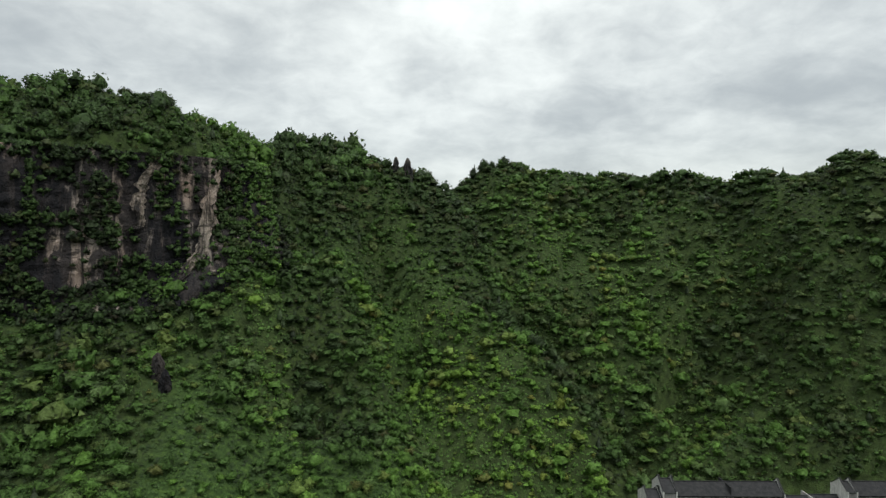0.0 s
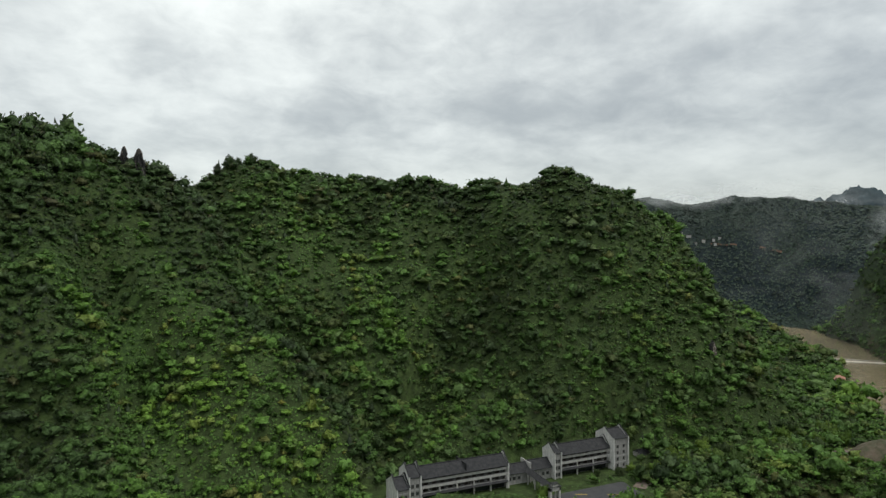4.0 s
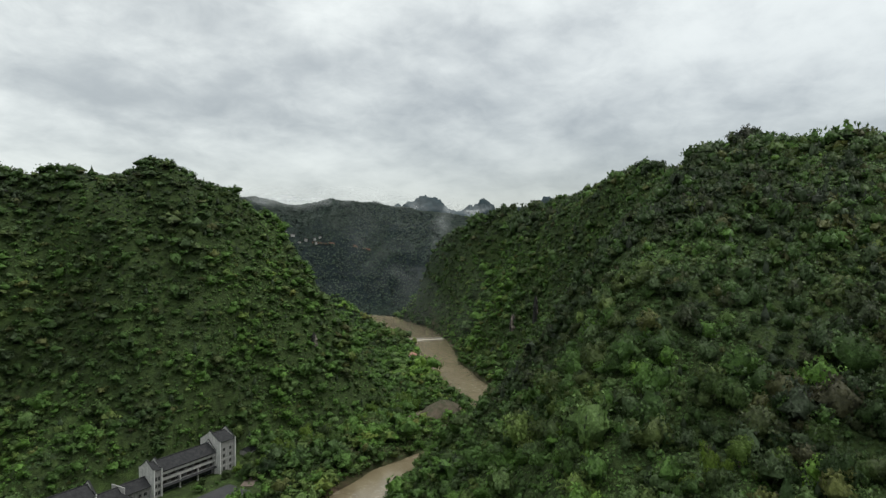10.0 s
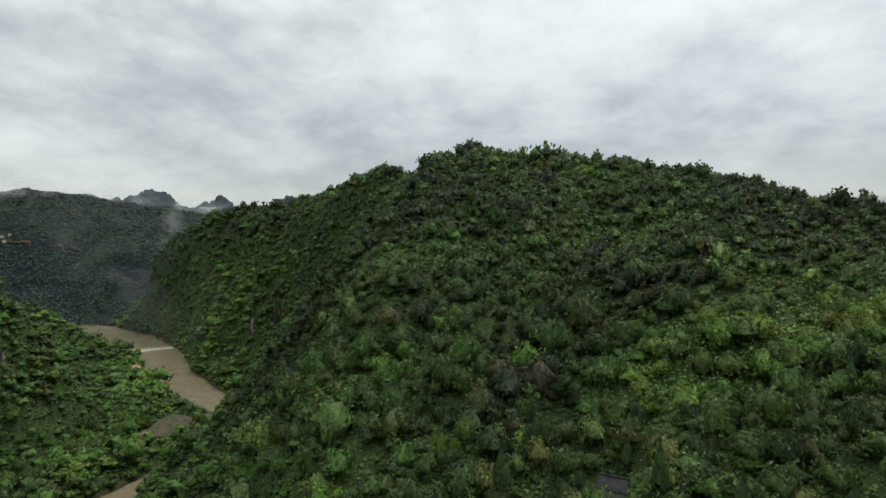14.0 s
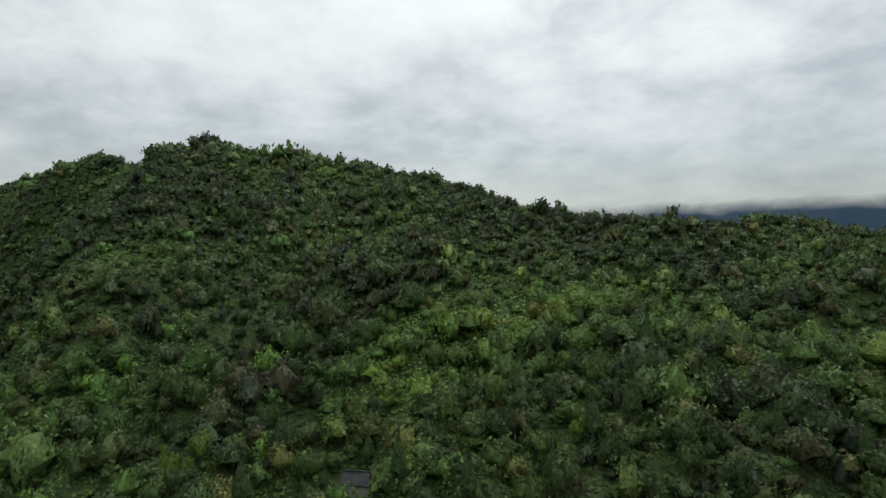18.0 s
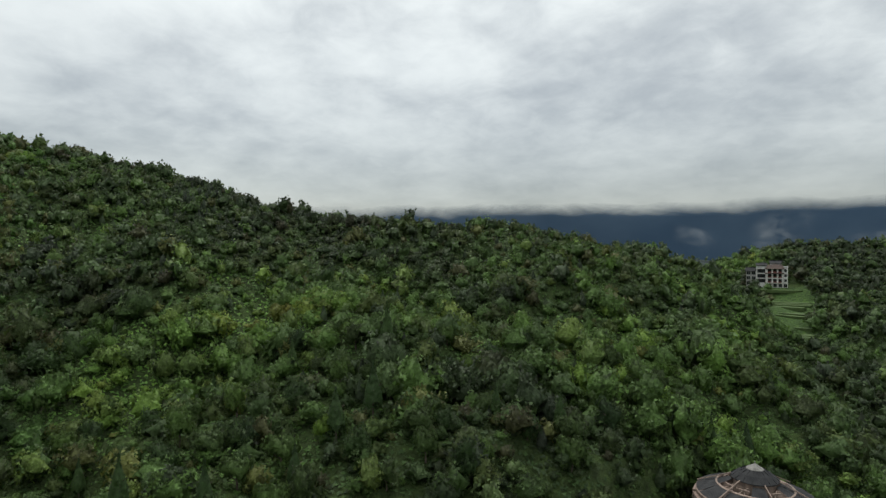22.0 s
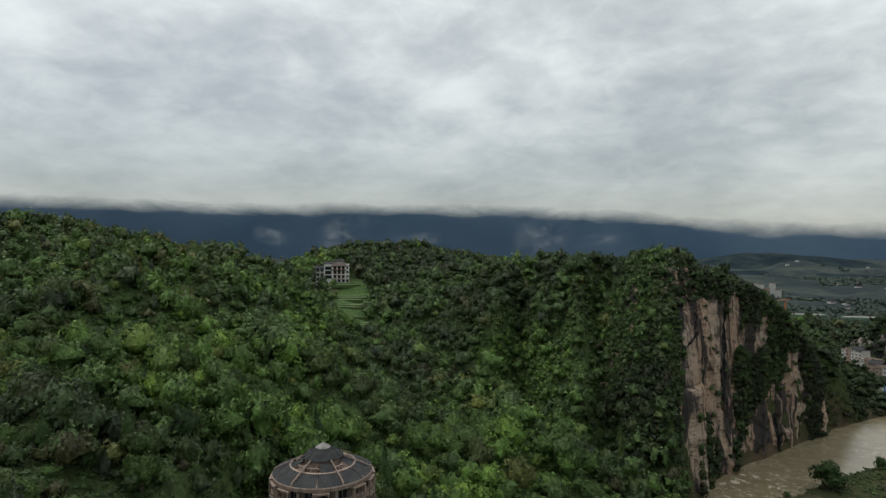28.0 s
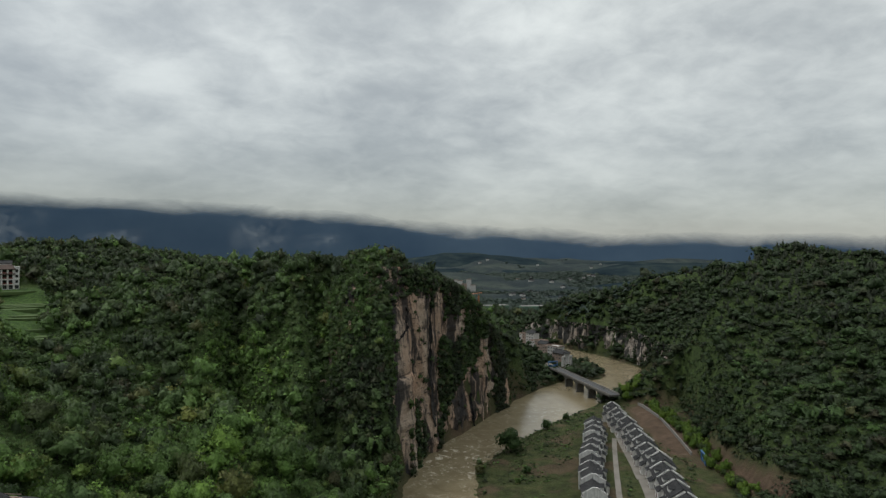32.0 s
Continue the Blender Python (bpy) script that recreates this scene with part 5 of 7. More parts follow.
# clumps of big dark trees that stand up from the skyline: bearing, distance, spread, number, radius, height factor, share of conifers
cx, cy, cr, ct, cp = [], [], [], [], []
for az, d, spread, count, radius, tall, share in ((79.6, 492, 9, 12, 4.2, 1.25, 0.1), (82.2, 455, 7, 6, 2.6, 1.2, 0.3), (87.2, 424, 5, 9, 4.6, 1.5, 0.1), (89.5, 415, 6, 6, 3.0, 1.3, 0.2), (93.0, 408, 8, 8, 2.4, 1.3, 0.3),
                                                  (101.8, 398, 1.5, 3, 3.0, 1.7, 0.0), (106.5, 392, 8, 6, 2.6, 1.2, 0.0), (111.0, 372, 8, 8, 2.0, 1.4, 0.2), (117.0, 330, 7, 8, 2.3, 1.4, 0.3), (122.4, 300, 7, 12, 3.4, 1.4, 0.4),
                                                  (127.0, 285, 8, 8, 2.2, 1.3, 0.4), (133.0, 275, 9, 9, 2.0, 1.3, 0.4), (3.2, 478, 5, 7, 3.4, 1.6, 0.2), (5.4, 480, 5, 7, 3.6, 1.6, 0.2), (-1.0, 452, 5, 5, 1.9, 1.3, 0.0), (-31.5, 312, 5, 6, 3.2, 1.3, 0.2),
                                                  (-26.0, 312, 9, 14, 2.7, 1.2, 0.1), (-21.5, 316, 5, 7, 2.3, 1.1, 0.1), (-13.5, 402, 8, 9, 2.0, 1.2, 0.4), (-10.2, 408, 5, 7, 2.2, 1.2, 0.4), (-6.0, 416, 6, 7, 2.2, 1.1, 0.0)):
    a = radians(az)
    px, py = d * math.sin(a) + rng.normal(0, spread, count), d * math.cos(a) + rng.normal(0, spread, count)
    cx.append(px), cy.append(py)
    cr.append(radius * rng.uniform(0.65, 1.1, count))
    ct.append(tall * rng.uniform(0.8, 1.15, count))
    cp.append(rng.random(count) < 0.4 * share)
cx, cy, cr, ct, cp = (np.concatenate(v) for v in (cx, cy, cr, ct, cp))
woods("skyline_trees", "clumps of big dark trees standing up from the skyline", "near", cx, cy, on_ground(cx, cy) - 0.6, np.where(cp, cr * 0.62, cr), ct, np.clip(rng.normal(0.16, 0.07, len(cx)), 0.05, 1), cp, LEAVES)

# rank grass and low scrub over the village meadow and the river banks
x, y = scatter(2.0, 150, 480)
az = np.mod(np.degrees(np.arctan2(x, y)), 360)
d, side, (w, *_) = nearest_on(RIVER, x, y)
m = (az > 190) & (az < 222) & (side > 0) & (d > w + 1.5) & (level(x, y, -192, -288, 58, 112, 62, 0.1) > 0) & (fbm(x, y, 14, 19) > -0.12)
for line, clear in (([(-145, -221), (-168, -260), (-211, -322)], 11), ([(-170, -190), (-209, -272), (-237, -342)], 11), ([(-150, -180), (-196, -260), (-256, -372)], 6), ([(-232, -262), (-266, -352)], 9), ([(-154, -214), (-214, -306)], 3)):
    q, _, _ = nearest_on(line, x, y)
    m &= q > clear
x, y = x[m], y[m]
n = len(x)
woods("meadow_tufts", "rank olive grass and low scrub over the river meadow", "scrub", x, y, on_ground(x, y) - 0.2, 0.35 + 1.2 * rng.random(n) ** 3, np.full(n, 0.6), np.clip(rng.normal(0.24, 0.2, n), 0, 1), np.zeros(n, bool), LEAVES)

# far woods at the head of the gorge
x, y = scatter(8.5, 1000, 1420)
z = on_ground(x, y)
az = np.degrees(np.arctan2(x, y))
m = (az > 36) & (az < 70) & (z > 6) & seen_from_camera(x, y, z)
x, y, z = x[m], y[m], z[m]
n = len(x)
m = (level(x, y, 912, 693, -62, 26, 10, 1) < 0.5) & (level(x, y, 868, 758, -60, 30, 6, 1) < 0.5) & (level(x, y, 850, 790, -52, 36, 7, 1) < 0.5)
woods("woodland_gorge_head", "hazy dark green woods on the far hill at the head of the gorge", "scrub", x[m], y[m], z[m] - 3, rng.uniform(1.6, 3.6, n)[m], np.ones(m.sum()), np.clip(0.5 + 0.4 * fbm(x, y, 60, 5) + rng.normal(0, 0.15, n), 0, 1)[m], np.zeros(m.sum(), bool), LEAVES_HAZED)
# groves and hedgerows of the plain
x, y = scatter(42.0, 900, 3400)
x, y = x + rng.normal(0, 9, len(x)), y + rng.normal(0, 9, len(x))
az = np.mod(np.degrees(np.arctan2(x, y)), 360)
m = (az > 165) & (az < 238) & (fbm(x, y, 160, 15) > 0.5)
x, y = x[m], y[m]
n = len(x)
woods("groves", "dark hazy groves scattered over the far plain", "bush", x, y, on_ground(x, y) - 3, rng.uniform(6, 12, n), np.full(n, 0.5), rng.random(n) * 0.5, np.zeros(n, bool), LEAVES_HAZED)

thicket(3.7, 990, 1420, 2.3, 3.0, LEAVES_HAZED, (36, 70))
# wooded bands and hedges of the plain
thicket(6.0, 720, 1900, 4.5, 3.0, LEAVES_HAZED, (188, 226), (230, 15, -0.05))


# ---- single trees that stand out: trunk, limbs and crown ----
def trunk_mesh(name, seed, tall):
    r = random.Random(seed)
    bm = bmesh.new()

    def limb(a, b, ra, rb, n=6):
        a, b = Vector(a), Vector(b)
        q = (b - a).to_track_quat("Z", "Y")
        lo = [bm.verts.new(a + q @ Vector((ra * math.cos(k * 6.283 / n), ra * math.sin(k * 6.283 / n), 0))) for k in range(n)]
        hi = [bm.verts.new(b + q @ Vector((rb * math.cos(k * 6.283 / n), rb * math.sin(k * 6.283 / n), 0))) for k in range(n)]
        for k in range(n):
            bm.faces.new((lo[k], lo[(k + 1) % n], hi[(k + 1) % n], hi[k]))

    top = (r.uniform(-0.08, 0.08), r.uniform(-0.08, 0.08), tall)
    limb((0, 0, -0.3), (top[0] * 0.5, top[1] * 0.5, tall * 0.5), 0.08, 0.06)
    limb((top[0] * 0.5, top[1] * 0.5, tall * 0.5), top, 0.06, 0.02)
    for k in range(6):
        a, f = k * 1.05 + r.uniform(-0.3, 0.3), r.uniform(0.35, 0.7)
        limb((top[0] * f, top[1] * f, tall * f), (0.55 * math.cos(a), 0.55 * math.sin(a), tall * f + 0.3), 0.035, 0.012, 5)
    me = bpy.data.meshes.new(name)
    bm.to_mesh(me)
    bm.free()
    me.materials.append(BARK)
    return me


TREE_KINDS = []
for k, (kind, material, label, conifer) in enumerate((("tree", LEAVES_OWN, "broad-crowned green tree on the wooded slope", False), ("tree", LEAVES_OWN, "lumpy green tree on the wooded slope", False), ("tree", LEAVES_OWN, "dense green tree on the wooded slope", False),
                                                     ("tree", LEAVES_DARK, "dark green tree among lighter crowns", False), ("conifer", LEAVES_DARK, "dark narrow conifer among broadleaf trees", True), ("tree", LEAVES_BRIGHT, "bright yellow-green tree in fresh leaf", False))):
    trunk = trunk_mesh("trunk", 50 + k, 2.2 if conifer else 1.15)
    cloud, face = leaf_cloud(rng, 900 if not conifer else 560, 0.068, conifer, 2)
    crown = mesh_of("crown", cloud, np.arange(len(cloud)).reshape(-1, 3), material, None, False, {"lean": face})
    TREE_KINDS.append((kind, label, trunk, crown))


def tree(k, x, y, radius, tall=1.2, turn=0.0, sink=0.2):
    kind, label, trunk, crown = TREE_KINDS[k]
    ob = new(kind)
    ob.matrix_basis = Matrix.LocRotScale((x, y, float(on_ground(x, y)) - sink), Euler((0, 0, turn)), (radius, radius, radius * tall))
    for name, me in (("trunk", trunk), ("crown", crown)):
        p = new(name, me)
        p.parent = ob
    return tagged(ob, label, "tree", "single trees")


sr = random.Random(31)
x, y = scatter(9.5, 104, 172)
az = np.mod(np.degrees(np.arctan2(x, y)), 360)
for i in range(len(x)):
    if 84 < az[i] < 176 and not open_ground(x[i:i + 1], y[i:i + 1], np.array([20.0]))[0]:
        if math.hypot(x[i] - 41, y[i] + 118) > 17 and math.hypot(x[i] - 128, y[i] + 26) > 12:
            tree(sr.choices((0, 1, 2, 3, 4), (6, 6, 6, 5, 4))[0], float(x[i]), float(y[i]), sr.uniform(2.1, 3.7), sr.uniform(1.2, 1.7), sr.uniform(0, 6.3))
for k, px, py, r, h in ((5, 133, 13, 2.3, 2.2), (5, 129, 17, 1.7, 1.5), (5, 136, 10, 1.6, 1.4), (5, 108, -68, 2.6, 1.3), (5, 112, -60, 1.8, 1.2), (3, -146, -306, 8.6, 0.95), (3, -184, -334, 3.2, 1.3), (3, -206, -349, 2.4, 1.3), (3, -139, -272, 2.4, 1.0), (0, -128, -262, 2.0, 0.9),
                        (5, 147, 224, 3.4, 1.2), (5, 152, 227, 2.4, 1.1), (0, 196, 232, 2.4, 1.2), (5, 204, 233, 2.6, 1.1), (0, 186, 236, 2.0, 1.1), (5, 212, 226, 3.2, 1.2), (3, 200, 222, 4.2, 1.2), (3, 206, 214, 4.6, 1.2)):
    tree(k, px, py, r, h, px * 0.7)
for k in range(64):
    f = k / 63
    x, y = np.interp(f, (0, 0.4, 0.75, 1), (-276, -258, -240, -212)), np.interp(f, (0, 0.4, 0.75, 1), (-352, -300, -262, -205))
    tree(5 if k % 4 else 0, x + sr.uniform(-4, 3), y + sr.uniform(-3, 3), sr.uniform(1.9, 3.6), sr.uniform(0.9, 1.5), k)
for k in range(46):
    f = k / 45
    x, y = np.interp(f, (0, 0.5, 1), (214, 275, 352)) + sr.uniform(-4, 4), np.interp(f, (0, 0.5, 1), (228, 224, 226)) + sr.gauss(0, 7)
    tree(5 if k % 3 else sr.choice((0, 1, 2)), x, y, sr.uniform(2.6, 4.6), sr.uniform(1.1, 1.6), k)
for x, y, r in ((-272, -372, 4), (-278, -380, 5), (-284, -376, 4.4), (-290, -384, 4.6), (-280, -390, 3.8)):
    tree(5, x, y, r, 1.1, x)


# ---- distance: cloud-capped mountains, karst peaks, mist ----
def far_range(name, label, material, a0, a1, near, deep, crest, seed, rough):
    """A mountain range round an arc of the horizon; crest: height by bearing."""
    az = np.radians(np.linspace(a0, a1, 300))
    run = np.linspace(0, 1, 48)
    aa, rr = np.meshgrid(az, run)
    d = near + deep * rr
    x, y = d * np.sin(aa), d * np.cos(aa)
    top = np.interp(np.degrees(aa), *crest)
    z = top * np.sin(np.minimum(rr * 1.25, 1) * np.pi / 2) * (1 + rough * (rr > 0.02) * fbm(x, y, 620, seed, 5)) - 12
    base = np.interp(np.degrees(aa), (112, 150, 165, 178, 190, 200, 215, 246), (345, 372, 374, 360, 316, 238, 185, 150))
    ob = new(name, mesh_of(name, np.stack([x, y, z], -1).reshape(-1, 3), grid_faces(len(az), len(run))[:, ::-1], material, {"veil": np.clip(0.5 + (base - z) / 100, -0.4, 2.0)}, True))
    return tagged(ob, label, "mountains", kind="structure")


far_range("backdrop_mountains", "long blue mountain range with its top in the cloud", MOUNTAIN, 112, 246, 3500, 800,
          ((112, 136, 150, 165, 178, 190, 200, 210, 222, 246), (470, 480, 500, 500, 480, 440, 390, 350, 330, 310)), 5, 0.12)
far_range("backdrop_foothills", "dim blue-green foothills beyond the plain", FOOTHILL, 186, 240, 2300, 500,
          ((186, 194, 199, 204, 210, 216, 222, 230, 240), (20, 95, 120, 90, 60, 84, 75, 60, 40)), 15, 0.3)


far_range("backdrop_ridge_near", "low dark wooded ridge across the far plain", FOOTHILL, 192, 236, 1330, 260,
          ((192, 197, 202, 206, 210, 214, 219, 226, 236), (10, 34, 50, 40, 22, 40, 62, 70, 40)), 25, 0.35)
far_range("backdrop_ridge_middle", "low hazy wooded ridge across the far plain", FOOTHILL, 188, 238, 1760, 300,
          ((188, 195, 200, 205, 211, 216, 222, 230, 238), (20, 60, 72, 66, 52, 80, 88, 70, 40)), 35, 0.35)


def peak(az, d, height, wide, seed):
    u, v = np.meshgrid(np.linspace(-1, 1, 40), np.linspace(-1, 1, 40))
    r = np.sqrt(u * u + v * v) + 0.18 * fbm(u * 3, v * 3, 1, seed)
    z = height * np.clip(1 - np.clip(r, 0, 1) ** 2.2, 0, 1) + 0.08 * height * fbm(u * 6, v * 6, 1, seed + 4)
    a = radians(az)
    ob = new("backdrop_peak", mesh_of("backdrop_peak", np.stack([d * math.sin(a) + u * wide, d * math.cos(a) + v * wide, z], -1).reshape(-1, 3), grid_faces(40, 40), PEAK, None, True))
    tagged(ob, "steep hazy karst peak behind the gorge", "mountain", kind="structure")

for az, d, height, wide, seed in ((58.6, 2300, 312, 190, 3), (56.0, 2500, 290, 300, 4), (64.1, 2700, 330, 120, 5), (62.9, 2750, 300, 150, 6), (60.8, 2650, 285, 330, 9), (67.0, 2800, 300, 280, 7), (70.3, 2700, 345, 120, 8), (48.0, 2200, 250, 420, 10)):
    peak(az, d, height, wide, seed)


def mist(name, label, az, d, z, wide, tall, lean, thick, material, cols=26, rows=14):
    """A thin bank of mist, bulged like a sail; it fades to all its edges."""
    u, v = np.meshgrid(np.linspace(-1, 1, cols), np.linspace(-1, 1, rows))
    a = radians(az) + u * wide / d
    dd = d - 0.25 * wide * (1 - u * u) * 0.3 + 12 * v
    veil = thick * np.clip(1 - u * u, 0, 1) ** 2 * np.clip(1 - v * v, 0, 1) ** 1.6 * np.clip(0.75 + 0.9 * fbm(u * 2 + az, v * 2 + lean * u, 0.9, int(az * 3)), 0, 1.4)
    p = np.stack([dd * np.sin(a), dd * np.cos(a), z + v * tall + lean * u * tall], -1)
    ob = new(name, mesh_of(name, p.reshape(-1, 3), grid_faces(cols, rows), material, {"veil": veil}, True))
    ob.visible_shadow = False
    return tagged(ob, label, "mist", kind="stuff")


# wisps of mist; the last two sheets are added as haze before the gorge
MIST_HAZE = "thin white sheet of mist and haze over the wooded valley"
for az, d, z, wide, tall, lean, thick in ((156.2, 2600, 172, 90, 40, -0.5, 0.42), (163.0, 2600, 196, 130, 100, 0.8, 0.5), (170, 2700, 158, 130, 40, 0.3, 0.28), (181.9, 2500, 172, 140, 90, 0.3, 0.5), (187, 2500, 150, 110, 36, 0.2, 0.25),
                                          (49.3, 1240, 222, 170, 24, 0.0, 0.9), (54.5, 1300, 216, 130, 20, 0.0, 0.85), (57.8, 1900, 236, 150, 34, 0.1, 1.0), (61.5, 1900, 232, 130, 30, 0.1, 1.0), (64.5, 2000, 240, 120, 26, 0.1, 0.9), (60.2, 960, 148, 20, 36, 0.55, 0.6), (45.0, 1230, 215, 90, 24, -0.2, 0.8), (57.5, 1000, 75, 50, 14, -0.2, 0.3),
                                          (55.0, 880, 95, 150, 90, 0.0, 0.16), (60.0, 640, 70, 60, 75, 0.0, 0.12)):
    mist("mist", MIST_HAZE, az, d, z, wide, tall, lean, thick, MIST)


# ---- building parts ----
def box(bm, x0, x1, y0, y1, z0, z1):
    v = [bm.verts.new(p) for p in ((x0, y0, z0), (x1, y0, z0), (x1, y1, z0), (x0, y1, z0), (x0, y0, z1), (x1, y0, z1), (x1, y1, z1), (x0, y1, z1))]
    for f in ((3, 2, 1, 0), (4, 5, 6, 7), (0, 1, 5, 4), (1, 2, 6, 5), (2, 3, 7, 6), (3, 0, 4, 7)):
        bm.faces.new([v[i] for i in f])
    return bm


def slab(bm, outline, thick):
    """A plate: an outline of points (in order), given a thickness along its own normal."""
    a, b, c = (Vector(outline[i]) for i in (0, 1, 2))
    n = (b - a).cross(c - a).normalized() * thick
    lo, hi = [bm.verts.new(p) for p in outline], [bm.verts.new(Vector(p) + n) for p in outline]
    bm.faces.new(lo[::-1])
    bm.faces.new(hi)
    for i in range(len(lo)):
        j = (i + 1) % len(lo)
        bm.faces.new((lo[i], lo[j], hi[j], hi[i]))
    return bm


def solid(*boxes):
    bm = bmesh.new()
    for b in boxes:
        box(bm, *b)
    return bm


def turned(bm, profile, n=40, a0=0.0, a1=360.0):
    """A body of revolution about z from (radius, height) pairs; a part of a turn stays open."""
    full = a1 - a0 > 359.9
    rings = []
    for k in range(n if full else n + 1):
        a = radians(a0 + (a1 - a0) * k / n)
        rings.append([bm.verts.new((r * math.cos(a), r * math.sin(a), z)) for r, z in profile])
    for k in range(n):
        p, q = rings[k], rings[(k + 1) % len(rings)]
        for i in range(len(profile) - 1):
            bm.faces.new((p[i], q[i], q[i + 1], p[i + 1]))
    return bm


def part(name, bm, material, parent, label="", at=None):
    """Links a bmesh as one mesh object under a thing or part."""
    me = bpy.data.meshes.new(name)
    bmesh.ops.remove_doubles(bm, verts=bm.verts, dist=1e-5)
    bmesh.ops.recalc_face_normals(bm, faces=bm.faces)
    bm.to_mesh(me)
    bm.free()
    me.materials.append(material)
    ob = new(name, me)
    ob.parent = parent
    if at is not None:
        ob.matrix_basis = at
    return tagged(ob, label) if label else ob


def thing(name, label, category, m, group="", kind=""):
    ob = new(name)
    ob.empty_display_size = 1.0
    ob.matrix_basis = m
    return tagged(ob, label, category, group, kind)


def window(parent, x, z, w, h, y, deep=0.12, frame_mat=None, face=-1):
    """A window in a wall that faces -y (face -1) or +y: a frame that stands proud and a dark pane."""
    f = deep * face
    t = 0.09
    y0, y1 = sorted((y, y + f))
    fr = part("window", solid((x - w / 2, x + w / 2, y0, y1, z, z + t), (x - w / 2, x + w / 2, y0, y1, z + h - t, z + h), (x - w / 2, x - w / 2 + t, y0, y1, z + t, z + h - t),
                              (x + w / 2 - t, x + w / 2, y0, y1, z + t, z + h - t), (x - t / 2, x + t / 2, y0, y1, z + t, z + h - t)), frame_mat or CONCRETE_GREY, parent)
    y2, y3 = sorted((y + 0.004 * face, y + 0.05 * face))
    part("pane", solid((x - w / 2 + t, x + w / 2 - t, y2, y3, z + t, z + h - t)), GLASS, fr)
    return fr


def pitched_roof(parent, x0, x1, y0, y1, eave, ridge, over=0.6):
    """Two tiled slopes with a ridge along x, and the ridge cap."""
    mid = (y0 + y1) / 2
    fall = (ridge - eave) / (mid - y0) * over
    roof = part("roof", slab(slab(bmesh.new(), [(x0, y0 - over, eave - fall), (x1, y0 - over, eave - fall), (x1, mid, ridge), (x0, mid, ridge)], 0.22),
                             [(x1, y1 + over, eave - fall), (x0, y1 + over, eave - fall), (x0, mid, ridge), (x1, mid, ridge)], 0.22), TILES, parent, "dark grey tiled roof")
    part("ridge_cap", solid((x0, x1, mid - 0.22, mid + 0.22, ridge + 0.1, ridge + 0.48)), TILES, roof)
    return roof


def fire_wall(parent, x, thick, y0, y1, eave, ridge, z0=0.0, steps=2, rise=1.0, material=None, cap=None):
    """A white stepped gable wall with dark tile coping."""
    mid, half = (y0 + y1) / 2, (y1 - y0) / 2
    bm, cop = bmesh.new(), bmesh.new()
    box(bm, x - thick / 2, x + thick / 2, y0 - 0.5, y1 + 0.5, z0, eave)
    for k in range(steps + 1):
        f = 1 - k / (steps + 1)
        top = eave + (ridge - eave) * (k + 1) / (steps + 1) + rise * 0.6
        w = half * f + 0.5
        low = eave + ((ridge - eave) * k / (steps + 1) + rise * 0.6 if k else 0)
        box(bm, x - thick / 2, x + thick / 2, mid - w, mid + w, low, top)
        inner = half * (1 - (k + 1) / (steps + 1)) + 0.5 if k < steps else 0
        for s in (-1, 1):
            a, b = sorted((mid + s * (w + 0.25), mid + s * inner))
            box(cop, x - thick / 2 - 0.08, x + thick / 2 + 0.08, a, b, top + 0.003, top + 0.2)
    wall = part("gable_wall", bm, material or PLASTER, parent, "white stepped gable wall")
    part("coping", cop, cap or material or TILES, wall)
    return wall


def peaked_gable(parent, x, thick, y0, y1, eave, ridge):
    """A white gable wall that rises past the roof slopes, with dark coping that turns up at its ends."""
    mid = (y0 + y1) / 2
    rim = [(y0 - 0.7, eave + 0.5), (y0 - 0.1, eave + 0.35), (mid - 1.2, ridge + 0.55), (mid - 0.35, ridge + 1.5), (mid + 0.35, ridge + 1.5), (mid + 1.2, ridge + 0.55), (y1 + 0.1, eave + 0.35), (y1 + 0.7, eave + 0.5)]
    wall = part("gable_wall", slab(bmesh.new(), [(x - thick / 2, y, z) for y, z in [(y0 - 0.7, 0.0)] + rim + [(y1 + 0.7, 0.0)]], -thick), WHITE, parent, "white peaked gable wall with rain stains")
    cop = bmesh.new()
    for (ya, za), (yb, zb) in zip(rim, rim[1:]):
        slab(cop, [(x - thick / 2 - 0.14, ya, za + 0.02), (x + thick / 2 + 0.14, ya, za + 0.02), (x + thick / 2 + 0.14, yb, zb + 0.02), (x - thick / 2 - 0.14, yb, zb + 0.02)], 0.2)
    part("coping", cop, TILES, wall)
    return wall


